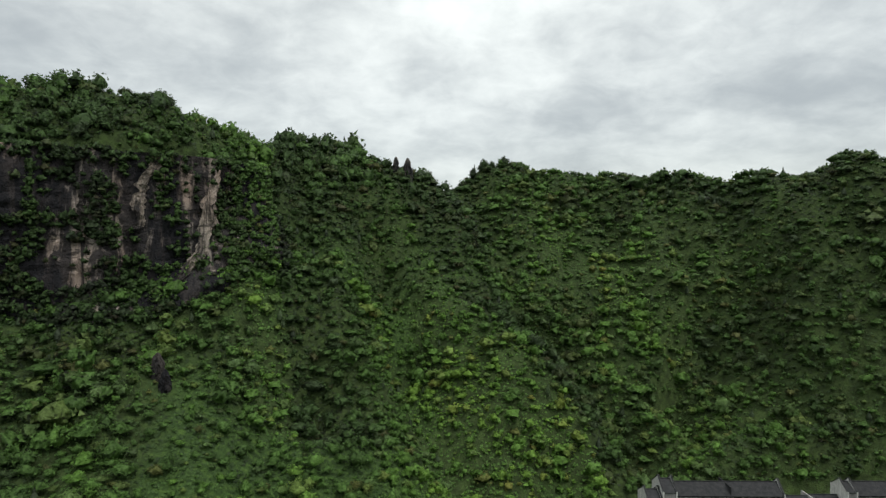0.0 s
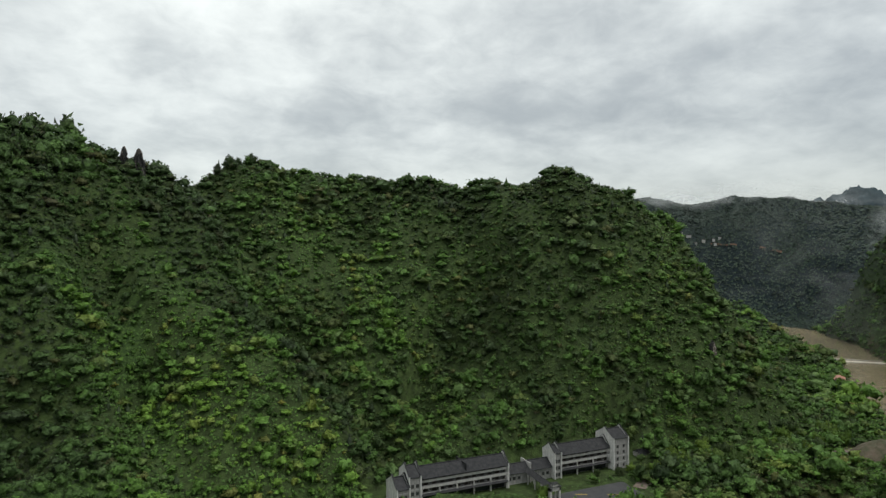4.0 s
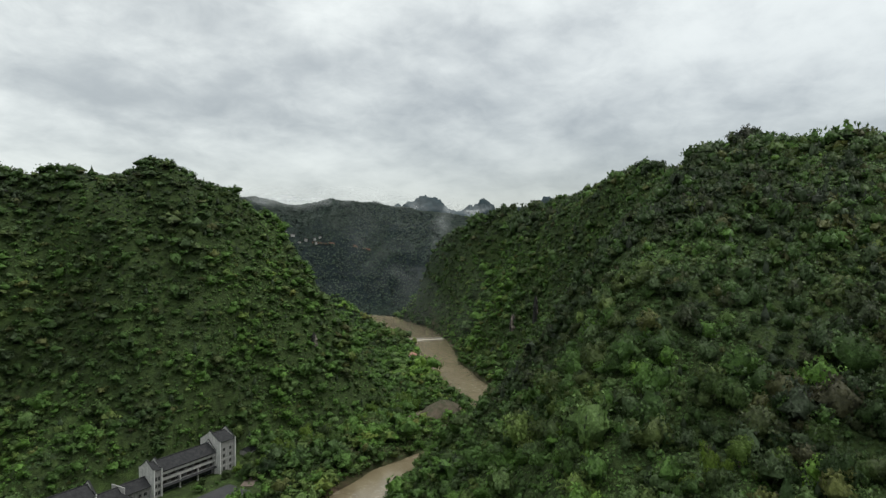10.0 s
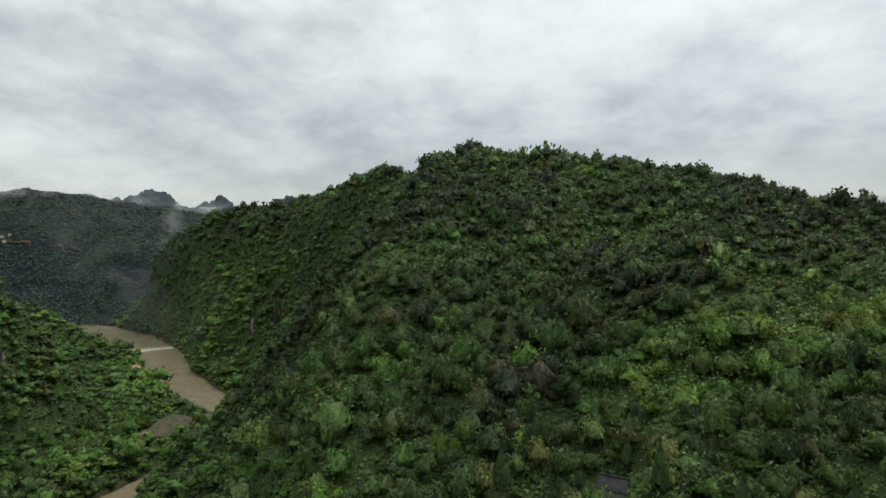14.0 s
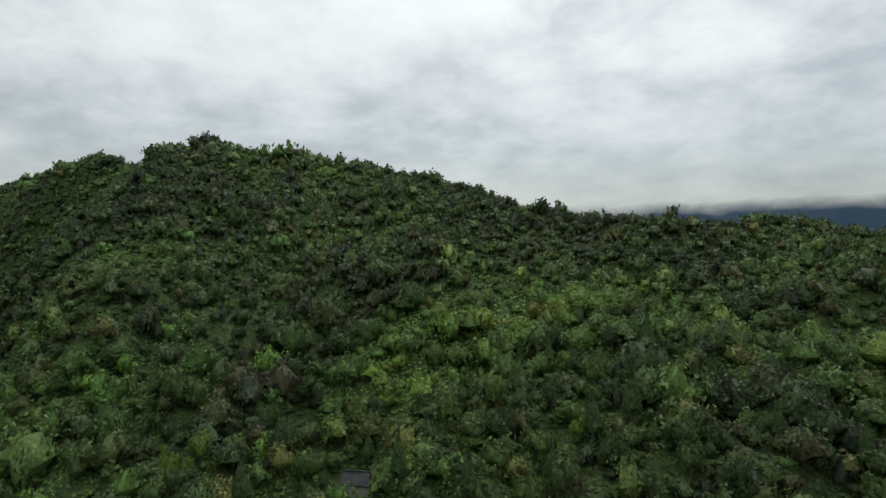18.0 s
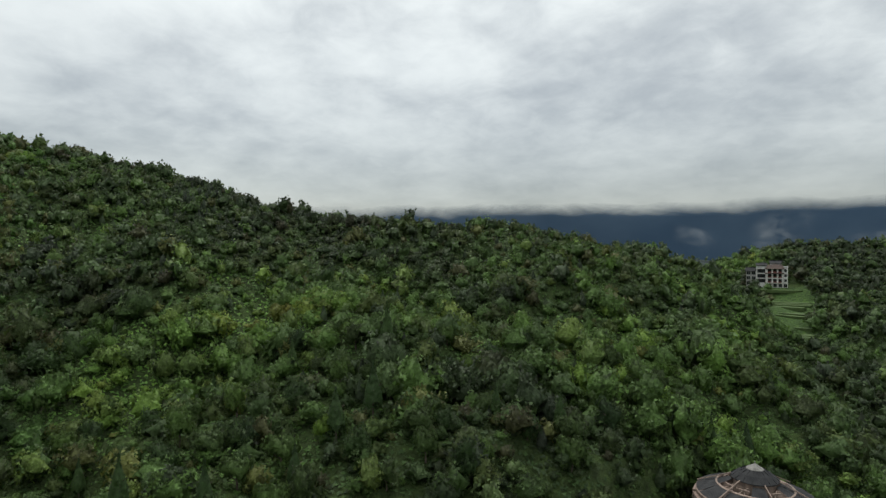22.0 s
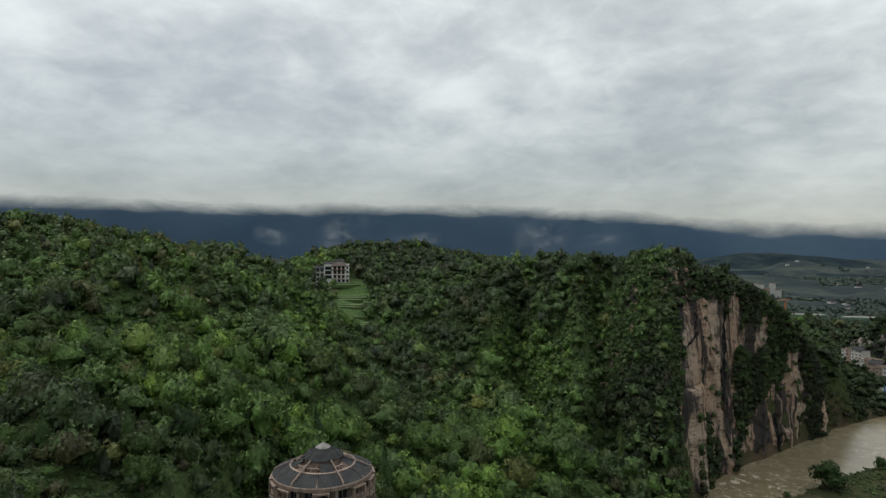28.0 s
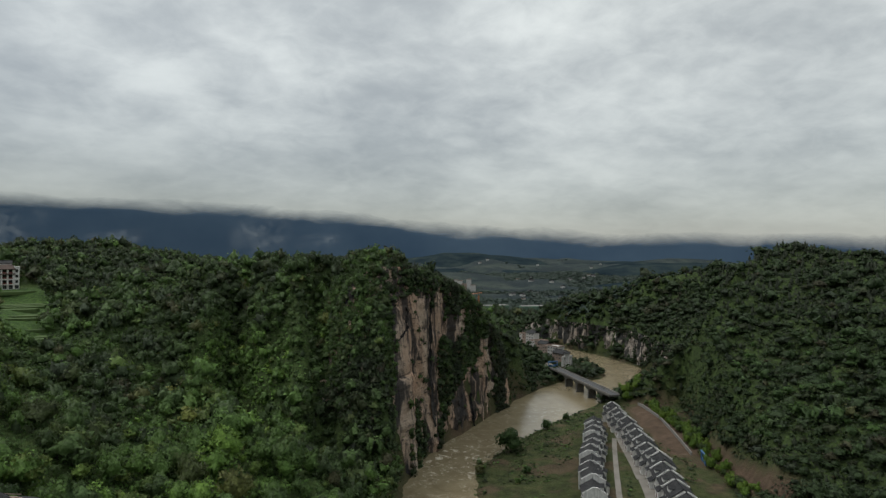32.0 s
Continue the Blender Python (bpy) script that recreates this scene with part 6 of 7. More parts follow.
# ---- the empty hotel below the central hill ----
def hotel_wing(m, length, label, split=0):
    """Three storeys over an arcade, galleries along the front, a long tiled roof between stepped gables."""
    ob = thing("hotel_wing", label, "building", m, "hotel buildings")
    deep, eave, ridge = 10.0, 11.0, 14.2
    part("wall", solid((0, length, 1.6, deep, 0, eave)), PLASTER_GREY, ob)
    pitched_roof(ob, 0, length, 0, deep, eave, ridge, 0.8)
    for z in (3.3, 6.3, 9.0):
        part("gallery", solid((0.1, length - 0.1, -0.2, 1.6, z - 0.22, z), (0.1, length - 0.1, -0.2, -0.05, z, z + 0.85)), PLASTER, ob, "pale gallery parapet with rain stains")
    # dark strips put in as the shade of the gallery recesses
    for z in (3.9, 6.9, 9.2):
        part("recess", solid((0.6, length - 0.6, 1.52, 1.596, z, z + 2.0 if z < 9 else z + 1.5)), RECESS_SHADE, ob, "dark strip standing for the shade behind the gallery")
    n = int(length / 3.9)
    for k in range(n):
        x = (k + 0.5) * length / n
        for z in (3.9, 6.9):
            window(ob, x - 0.85, z + 0.3, 1.5, 1.5, 1.515, 0.1, PLASTER)
        window(ob, x, 9.35, 2.2, 1.1, 1.515, 0.1)
    for k in range(int(length / 7.6) + 1):
        x = 0.6 + k * (length - 1.2) / int(length / 7.6)
        part("pillar", solid((x - 0.3, x + 0.3, -0.55, 0.05, 0, 5.9)), PLASTER, ob)
    part("shopfront", solid((1.0, length - 1.0, 1.5, 1.59, 0.1, 2.8)), GLASS, ob, "dark ground-floor openings behind the arcade")
    part("canopy", slab(bmesh.new(), [(0.2, -1.6, 3.35), (length - 0.2, -1.6, 3.35), (length - 0.2, 0.0, 4.0), (0.2, 0.0, 4.0)], 0.16), TILES, ob)
    if split:
        part("parapet", solid((split - 0.15, split + 0.15, -0.5, deep + 0.4, eave - 1.0, ridge + 0.1)), TILES, ob)
    peaked_gable(ob, length + 0.25, 0.45, 0, deep, eave, ridge)
    return ob


def hotel_block(m, wide, deep, eave, ridge, label, low_wing=0.0):
    """A taller end block between two stepped gables, its ridge across the wing."""
    ob = thing("hotel_block", label, "building", m, "hotel buildings")
    part("wall", solid((0.3, wide - 0.3, 0, deep, 0, eave)), PLASTER_GREY, ob)
    pitched_roof(ob, 0.45, wide - 0.45, 0, deep, eave, ridge, 0.5)
    peaked_gable(ob, 0.15, 0.45, 0, deep, eave, ridge)
    peaked_gable(ob, wide - 0.15, 0.45, 0, deep, eave, ridge)
    for z in (1.0, 4.2, 7.4, 10.4):
        if z < eave - 1.8:
            for x in (wide * 0.3, wide * 0.7):
                window(ob, x, z, 1.3, 1.7, 0.0, 0.1)
    for z in (3.4, 6.6):
        part("band", solid((0.3, wide - 0.3, -0.12, 0.0, z, z + 0.25)), PLASTER, ob)
    return ob


HOTEL = "weathered pale hotel wing with dark tiled roof below the hill"
wing = hotel_wing(pose(95, 241, 5.0), 43.5, HOTEL, 22.0)
hotel_wing(pose(168, 242, 5.0), 30.0, HOTEL)
hotel_block(pose(198.3, 239.5, 5.0), 9.5, 13.0, 15.5, 18.5, "tall grey hotel end block between white stepped gables")
hotel_block(pose(164.2, 241.0, 5.0), 4.0, 9.5, 12.2, 14.6, "narrow hotel stair block with white stepped gables")
hotel_block(pose(89.3, 240.0, 5.0), 5.6, 12.0, 12.2, 15.4, "grey hotel end block with dark roof and stepped gables")
hotel_block(pose(83.0, 238.0, 5.0), 6.0, 13.0, 8.5, 11.5, "low grey hotel annexe with dark tiled roof")


def gate_hall(m):
    """The low link: two tiled halls and a roofed walk that runs out to a white gateway."""
    ob = thing("hotel_gate_hall", "low grey entrance hall with tiled roofs and a covered walk", "building", m, "hotel buildings")
    part("wall", solid((0, 24.6, 2, 9, 0, 5.6)), PLASTER_GREY, ob)
    pitched_roof(ob, 0, 12.2, 1.5, 9.5, 5.6, 8.3)
    pitched_roof(ob, 12.8, 24.6, 1.5, 9.5, 5.9, 8.8)
    part("gable_wall", solid((12.3, 12.7, 1.0, 10.0, 0, 9.1)), PLASTER, ob)
    for x in (1.5, 4, 6.5, 15, 20, 22.5):
        window(ob, x, 2.0, 1.5, 1.6, 2.0, 0.1)
    bm = bmesh.new()
    slab(bm, [(9.2, 2.2, 5.4), (9.2, -19.0, 4.6), (11.4, -19.0, 6.1), (11.4, 2.2, 7.0)], 0.2)
    slab(bm, [(13.6, -19.0, 4.6), (13.6, 2.2, 5.4), (11.4, 2.2, 7.0), (11.4, -19.0, 6.1)], 0.2)
    part("walk_roof", bm, TILES, ob, "dark tiled roof of the covered walk")
    for y in (-1, -7, -13, -18.4):
        for x in (9.7, 13.1):
            part("post", solid((x - 0.25, x + 0.25, y - 0.25, y + 0.25, 0, 4.8)), PLASTER, ob)
    gate = part("gateway", solid((8.6, 9.6, -21.0, -19.4, 0, 5.6), (13.2, 14.2, -21.0, -19.4, 0, 5.6), (8.6, 14.2, -21.0, -19.4, 4.2, 6.0), (10.0, 12.8, -21.0, -19.4, 6.0, 7.4)), PLASTER, ob, "white gateway front")
    part("coping", solid((8.3, 14.5, -21.3, -19.1, 6.0, 6.18), (9.7, 13.1, -21.3, -19.1, 7.4, 7.6)), TILES, gate)
    return ob


gate_hall(pose(139.2, 241, 5.0))
yard = new("hotel_yard", mesh_of("hotel_yard", [(142, 207, 4.85), (194, 207, 4.85), (194, 226, 4.85), (142, 226, 4.85)], [(0, 1, 2, 3)], ASPHALT))
tagged(yard, "wet dark asphalt car park beside the hotel", "car park", kind="structure")
for k, (x, y) in enumerate(((150, 216), (163, 222), (176, 216))):
    strip = new("road_marking", mesh_of("road_marking", [(x, y, 4.856), (x + 5, y - 2.4, 4.856), (x + 5, y - 1.4, 4.856), (x, y + 1.0, 4.856)], [(0, 1, 2, 3)], YELLOW))
    tagged(strip, "worn yellow marking painted on the car park", "road marking", "car park markings", kind="structure")
hut = thing("shed", "small pale shed behind the hotel", "shed", pose(222, 247, 4.2))
part("wall", solid((0, 7, 0, 5, 0, 3.2)), PLASTER_GREY, hut)
pitched_roof(hut, 0, 7, 0, 5, 3.2, 4.4, 0.4)


# ---- the round tower house ----
def round_tower(m):
    ob = thing("round_tower", "unfinished round tower house of pinkish concrete with dark conical roof", "building", m)
    part("drum", turned(bmesh.new(), [(8.2, -3), (8.2, 17.4), (0.2, 17.4)], 48), CONCRETE, ob)
    for z in (3.2, 6.8, 10.4, 14.0):
        fl = part("floor_slab", turned(bmesh.new(), [(8.2, z - 0.3), (9.7, z - 0.3), (9.7, z), (8.2, z)], 48), CONCRETE, ob, "pinkish concrete balcony ring")
        part("railing", turned(bmesh.new(), [(9.45, z), (9.6, z), (9.6, z + 0.9), (9.45, z + 0.9)], 48), CONCRETE, fl)
    for k in range(16):
        a = k * 22.5
        part("column", solid((9.2, 9.65, -0.25, 0.25, -3, 17.3)), CONCRETE, ob, at=pose(0, 0, 0, 0, 0, a))
        for z in (3.6, 7.2, 10.8, 14.4):
            fr = part("window", solid((8.2, 8.34, -1.05, 1.05, z, z + 0.14), (8.2, 8.34, -1.05, 1.05, z + 2.1, z + 2.24), (8.2, 8.34, -1.05, -0.9, z + 0.14, z + 2.1), (8.2, 8.34, 0.9, 1.05, z + 0.14, z + 2.1), (8.2, 8.34, -0.06, 0.06, z + 0.14, z + 2.1)),
                      CONCRETE_GREY, ob, at=pose(0, 0, 0, 0, 0, a + 11.25))
            part("pane", solid((8.21, 8.26, -0.9, 0.9, z + 0.14, z + 2.1)), GLASS, fr)
    # ragged balcony bays stand out at the sides
    for a in (2, 26, 50, 95, 140, 166, 190, 214, 238, 290, 330):
        bay = part("balcony_bay", solid((9.6, 10.6, -1.6, 1.6, 9.9, 10.2), (9.6, 10.6, -1.6, 1.6, 13.4, 13.7), (9.6, 10.6, -1.6, 1.6, 16.6, 16.9), (10.3, 10.6, -1.6, -1.3, 4, 16.6), (10.3, 10.6, 1.3, 1.6, 4, 16.6)), CONCRETE, ob, at=pose(0, 0, 0, 0, 0, a))
        part("rail", solid((10.45, 10.58, -1.3, 1.3, 14.2, 14.4), (10.45, 10.58, -1.3, 1.3, 10.8, 11.0)), CONCRETE_GREY, bay)
    part("eave_ring", turned(bmesh.new(), [(8.2, 17.4), (10.1, 17.0), (10.2, 17.7), (9.9, 17.95), (8.2, 18.2)], 48), CONCRETE, ob, "pinkish concrete eaves ring")
    ring = part("inner_ring", turned(bmesh.new(), [(6.3, 19.1), (6.7, 19.0), (6.7, 19.3), (6.3, 19.4), (6.3, 19.1)], 40), CONCRETE, ob)
    open_bays = (1, 2, 4, 7, 8, 10, 11)
    for k in range(12):
        a = k * 30.0
        sag = [(10.05, 17.9), (8.3, 18.55), (6.5, 19.3)]
        bm = turned(bmesh.new(), sag, 7, a + 0.8, a + 29.2)
        bmesh.ops.solidify(bm, geom=bm.faces[:], thickness=0.16)
        part("roof_bay", bm, TILES, ob, "dark tiled roof bay")
        if k % 2 == 0:
            part("rib", slab(bmesh.new(), [(10.0, -0.09, 17.95), (4.0, -0.09, 20.55), (4.0, 0.09, 20.55), (10.0, 0.09, 17.95)], -0.2), CONCRETE, ob, at=pose(0, 0, 0.18, 0, 0, a))
        if k not in open_bays:
            bm = turned(bmesh.new(), [(6.45, 19.35), (4.1, 20.3)], 6, a + 2, a + 28)
            bmesh.ops.solidify(bm, geom=bm.faces[:], thickness=0.14)
            part("inner_bay", bm, TILES, ob, "dark upper roof bay")
        else:
            part("cross_beam", solid((5.1, 5.35, -1.2, 1.2, 19.6, 19.85)), CONCRETE, ob, at=pose(0, 0, 0, 0, 0, a + 15))
            part("strut", slab(bmesh.new(), [(6.3, -1.3, 18.4), (6.3, -1.1, 18.4), (4.6, 0.8, 20.0), (4.6, 0.6, 20.0)], 0.22), CONCRETE, ob, at=pose(0, 0, 0, 0, 0, a + 15))
            part("strut", slab(bmesh.new(), [(6.3, 1.3, 18.4), (6.3, 1.1, 18.4), (4.9, -0.2, 19.8), (4.9, 0.0, 19.8)], 0.22), CONCRETE, ob, at=pose(0, 0, 0, 0, 0, a + 15))
    part("upper_drum", turned(bmesh.new(), [(3.7, 17.4), (3.7, 20.5), (4.05, 20.5), (4.05, 20.75), (0.2, 20.75)], 40), CONCRETE, ob)
    part("cone_roof", turned(bmesh.new(), [(4.1, 20.6), (4.1, 20.8), (2.9, 21.75), (1.5, 22.4), (0.2, 22.45)], 40), TILES, ob, "dark grey conical roof")
    part("roof_cap", turned(bmesh.new(), [(1.55, 22.35), (1.5, 22.5), (0.7, 23.0), (0.1, 23.4), (0.1, 23.75), (0.02, 23.8)], 24), CONCRETE_GREY, ob, "pale grey cone cap with finial")
    for k in range(16):
        part("tile_rib", slab(bmesh.new(), [(4.05, -0.04, 20.8), (1.6, -0.04, 22.4), (1.6, 0.04, 22.4), (4.05, 0.04, 20.8)], -0.08), TILES, ob, at=pose(0, 0, 0.08, 0, 0, k * 22.5))
    return ob


round_tower(pose(40.7, -118.2, 52.0, 0, 0, 12))


# ---- the house above the terraces ----
def hill_house(m):
    ob = thing("hill_house", "white four-storey house with red timber galleries and tiled roofs", "house", m)
    part("main_wall", solid((0, 12, 0, 10, -2, 12.6)), WHITE, ob)
    part("stair_wall", solid((-6, 0, 2.5, 10, -2, 14.2)), WHITE, ob)
    part("wing_wall", solid((-12, -6, 4, 10, -2, 10.6)), PLASTER_GREY, ob, "grey unfinished wing")
    for z in (3.2, 6.4, 9.6):
        g = part("gallery", solid((0.2, 9.4, -1.7, 0, z - 0.35, z)), WHITE, ob, "white gallery floor")
        part("railing", solid((0.2, 9.4, -1.7, -1.55, z, z + 0.75)), RED_RAIL, g, "red timber railing")
        for x in (0.4, 3.4, 6.4, 9.2):
            part("post", solid((x - 0.45, x + 0.45, -1.75, -1.35, z + 0.003, z + 2.85)), WHITE, g)
        for x in (1.9, 4.9, 7.9):
            window(ob, x, z + 0.1, 2.2, 2.3, 0.0, 0.1, WOOD_RED)
        window(ob, 10.8, z + 0.6, 1.4, 1.7, 0.0, 0.1)
        window(ob, -3.0, z - 0.2, 4.6, 2.4, 2.5, 0.2, WOOD_RED)
        for x in (-10.6, -7.6):
            window(ob, x, z - 1.6, 2.2, 2.1, 4.0, 0.1)
    for x in (1.9, 4.9, 7.9, 10.8):
        window(ob, x, 0.3, 1.9, 2.2, 0.0, 0.1)
    part("eave_roof", slab(slab(bmesh.new(), [(-0.8, -2.7, 11.9), (10.4, -2.7, 11.9), (8.6, 1.6, 14.6), (1.0, 1.6, 14.6)], 0.3), [(-0.8, -2.7, 8.9), (10.2, -2.7, 8.9), (10.2, -1.5, 9.5), (-0.8, -1.5, 9.5)], 0.2), TILES_BROWN, ob, "brown tiled eave roofs over the galleries")
    part("parapet", solid((9.0, 12.2, -0.2, 10.2, 12.6, 13.5)), PLASTER, ob)
    part("roof_room", solid((2, 8, 4, 9, 12.6, 15.6)), WHITE, ob)
    pitched_roof(ob, 1.5, 8.5, 3.6, 9.4, 15.6, 17.0, 0.5)
    pitched_roof(ob, -6.4, 0.4, 2.2, 10.2, 14.2, 15.4, 0.5)
    pitched_roof(ob, -12.5, -6.3, 4, 10, 10.6, 12.4, 0.7)
    part("pole", solid((-4.0, -3.85, 6, 6.15, 16.9, 20)), CONCRETE_GREY, ob)
    return ob


hill_house(pose(156, -476, 87.6, 0, 0, 180 + 16) @ Matrix.Scale(1.14, 4))
small = thing("forest_hut", "small hut with grey tiled roof among the trees", "hut", pose(131.5, -29, 59.4, 0, 0, 62))
part("wall", solid((0, 6.4, 0, 5, 0, 4.6)), PLASTER_GREY, small)
pitched_roof(small, 0, 6.4, 0, 5, 4.6, 6.2, 0.5)
window(small, 2, 1.2, 1.2, 1.2, 0.0)

# terraced paddies below the hill house
tq = random.Random(5)
for k in range(23):
    f = min(k / 18, 1)
    x, y = 143 - 48 * f + tq.uniform(-3, 3), -464 + 104 * f
    if k > 18:
        x, y = 98 + (k - 18) * 6, -362 + (k - 18) * 2
    half_w, half_d = tq.uniform(12.0, 15.5) - 7 * f, tq.uniform(3.4, 4.8)
    z = float(land(x, y)) + 0.7
    outline = []
    for i in range(18):
        a = i / 18 * 2 * math.pi
        sq = 1 / max(abs(math.cos(a)), abs(math.sin(a))) ** 0.75
        outline.append((half_w * math.cos(a) * sq * tq.uniform(0.85, 1.05), half_d * math.sin(a) * sq * tq.uniform(0.85, 1.05), -2.2))
    bm = slab(bmesh.new(), outline, 2.2)
    t = part("paddy_terrace", bm, FIELD, None, at=pose(x, y, z, 0, 0, 10 + tq.uniform(-14, 14)))
    tagged(t, "narrow green paddy terrace with grassy bank below the house", "terrace", "paddy terraces")


# ---- the new village of row houses in the river's bend ----
def row_house(m, label, wide=11.6, deep=9.6, eave=6.6, ridge=9.6, bay=0.0, rise=0.45, cap=None):
    ob = thing("row_house", label, "house", m, "village row houses")
    part("wall", solid((0.2, wide - 0.2, 0, deep, -1, eave)), WHITE, ob)
    pitched_roof(ob, 0.2, wide - 0.2, 0, deep, eave, ridge, 0.7)
    fire_wall(ob, 0.3, 0.42, 0, deep, eave, ridge, -1, 6, rise, WHITE, cap)
    for s, y in ((-1, 0.0), (1, deep)):
        for z in (0.9, 4.1):
            for x in (2.6, 5.8, 9.0):
                window(ob, x, z, 1.4, 1.5, y, 0.1, None, s)
    if bay:
        part("porch", solid((3.8, 7.8, -bay, 0, -1, 3.4)), WHITE, ob)
        part("porch_roof", slab(bmesh.new(), [(3.4, -bay - 0.4, 3.2), (8.2, -bay - 0.4, 3.2), (8.2, 0, 4.6), (3.4, 0, 4.6)], 0.2), TILES, ob)
        part("door", solid((5.2, 6.4, -bay - 0.06, -bay + 0.02, 0, 2.1)), WOOD_RED, ob)
        part("dormer", solid((4.2, 7.4, 0.6, 3.2, eave, eave + 2.3)), WHITE, ob)
        part("dormer_roof", slab(slab(bmesh.new(), [(3.9, 0.2, eave + 2.1), (5.8, 0.2, eave + 3.2), (5.8, 3.6, eave + 3.2), (3.9, 3.6, eave + 2.1)], 0.18),
                                 [(5.8, 0.2, eave + 3.2), (7.7, 0.2, eave + 2.1), (7.7, 3.6, eave + 2.1), (5.8, 3.6, eave + 3.2)], 0.18), TILES, ob)
    return ob


WHITE_HOUSE = "white row house with dark tiled roof and stepped gable wall"
first = row_house(pose(0, 0, -50), WHITE_HOUSE, bay=2.4)
second = row_house(pose(0, 0, -50), "white row house with broad dark tiled roof and low gable wall", deep=10.6, ridge=10.2, bay=2.0, rise=0.1)


def row(line, count, side):
    """Copies of the row house along a line of the plan."""
    pts, s = smoothed(line, 2.0, 3)
    seg = s[-1] / count
    for k in range(count):
        a = np.array([np.interp(k * seg, s, pts[:, i]) for i in (0, 1)])
        b = np.array([np.interp((k + 1) * seg, s, pts[:, i]) for i in (0, 1)])
        turn = math.degrees(math.atan2(b[1] - a[1], b[0] - a[0]))
        n = np.array([-(b - a)[1], (b - a)[0]]) / np.hypot(*(b - a))
        out = 4.8 + (0.0, 0.7, -0.3, 0.4, -0.6)[k % 5]
        at = a - n * out if side > 0 else b + n * out
        yield k, pose(at[0], at[1], float(land(*((a + b) / 2))) + 0.1 + 0.45 * (k * 2 % 3), 0, 0, turn if side > 0 else turn + 180)


rows = [*row([(-145, -221), (-153, -237), (-168, -260), (-190, -292), (-211, -322)], 10, 1), *row([(-170, -190), (-183, -220), (-197, -247), (-209, -272), (-224, -308), (-237, -342)], 14, -1)]
first.matrix_basis = rows[0][1]
second.matrix_basis = rows[10][1]
for i, (k, m) in enumerate(rows):
    if i not in (0, 10):
        copy_thing(first if i < 10 else second, m)


def strip(name, label, category, line, wide, material, lift, step=3.0, kind="structure", across=5):
    """A road or path that lies on the ground along a line."""
    pts, s = smoothed(line, step, 3)
    go = np.gradient(pts[:, :2], axis=0)
    go /= np.hypot(*go.T)[:, None]
    u = np.linspace(-0.5, 0.5, across) * wide
    x, y = pts[:, 0:1] + u * go[:, 1:2], pts[:, 1:2] - u * go[:, 0:1]
    z = land(x, y)
    z = np.maximum(z, z.mean(axis=1, keepdims=True)) + lift
    ob = new(name, mesh_of(name, np.stack([x, y, z], -1).reshape(-1, 3), grid_faces(across, len(pts)), material, None, True))
    return tagged(ob, label, category, kind=kind)


strip("road_lane", "pale concrete lane between the village rows", "road", [(-150, -180), (-176, -223), (-196, -260), (-217, -303), (-244, -352), (-256, -372)], 6.5, ROAD, 0.25)
strip("path_garden", "pale garden path between grass plots", "path", [(-154, -214), (-162, -228), (-201, -287), (-214, -306)], 2.6, ROAD, 0.25)
strip("road_hotel", "grey road from the hotel car park along the valley", "road", [(194, 216), (225, 232), (262, 236), (300, 222), (340, 205), (366, 206)], 6, GRAVEL, 0.35)


def low_wall(name, label, line, high, thick, material, cap=None):
    pts, s = smoothed(line, 4.0, 2)
    ob = thing(name, label, "wall", pose(0, 0, 0))
    for a, b in zip(pts, pts[1:]):
        turn = math.degrees(math.atan2(b[1] - a[1], b[0] - a[0]))
        run = math.hypot(b[0] - a[0], b[1] - a[1])
        part("wall_panel", solid((0, run, -thick / 2, thick / 2, -2, high)), material, ob, at=pose(a[0], a[1], float(land(a[0], a[1])), 0, 0, turn))
    return ob


low_wall("retaining_wall", "pale concrete retaining wall beside the earth plot", [(-272, -360), (-262, -324), (-244, -286), (-231, -260)], 1.8, 0.6, CONCRETE_GREY)


def blue_gate(m, wide, label):
    ob = thing("blue_gate", label, "gate", m, "blue site gates")
    for x in (0, wide):
        part("post", solid((x - 0.3, x + 0.3, -0.3, 0.3, -1, 5.2)), BLUE, ob)
    part("beam", solid((-0.6, wide + 0.6, -0.4, 0.4, 4.3, 5.3)), BLUE, ob)
    part("panel", solid((0.4, wide * 0.45, -0.06, 0.06, 0.1, 2.2)), BLUE, ob)
    part("panel", solid((wide * 0.55, wide - 0.4, -0.06, 0.06, 0.1, 2.2)), BLUE, ob)
    return ob


blue_gate(pose(-231, -253, float(land(-231, -253)) + 0.1, 0, 0, 62), 8.0, "blue metal site gate beside the village")
blue_gate(pose(-271, -474, 10.2, 0, 0, 5), 9.0, "blue metal gate at the end of the bridge")


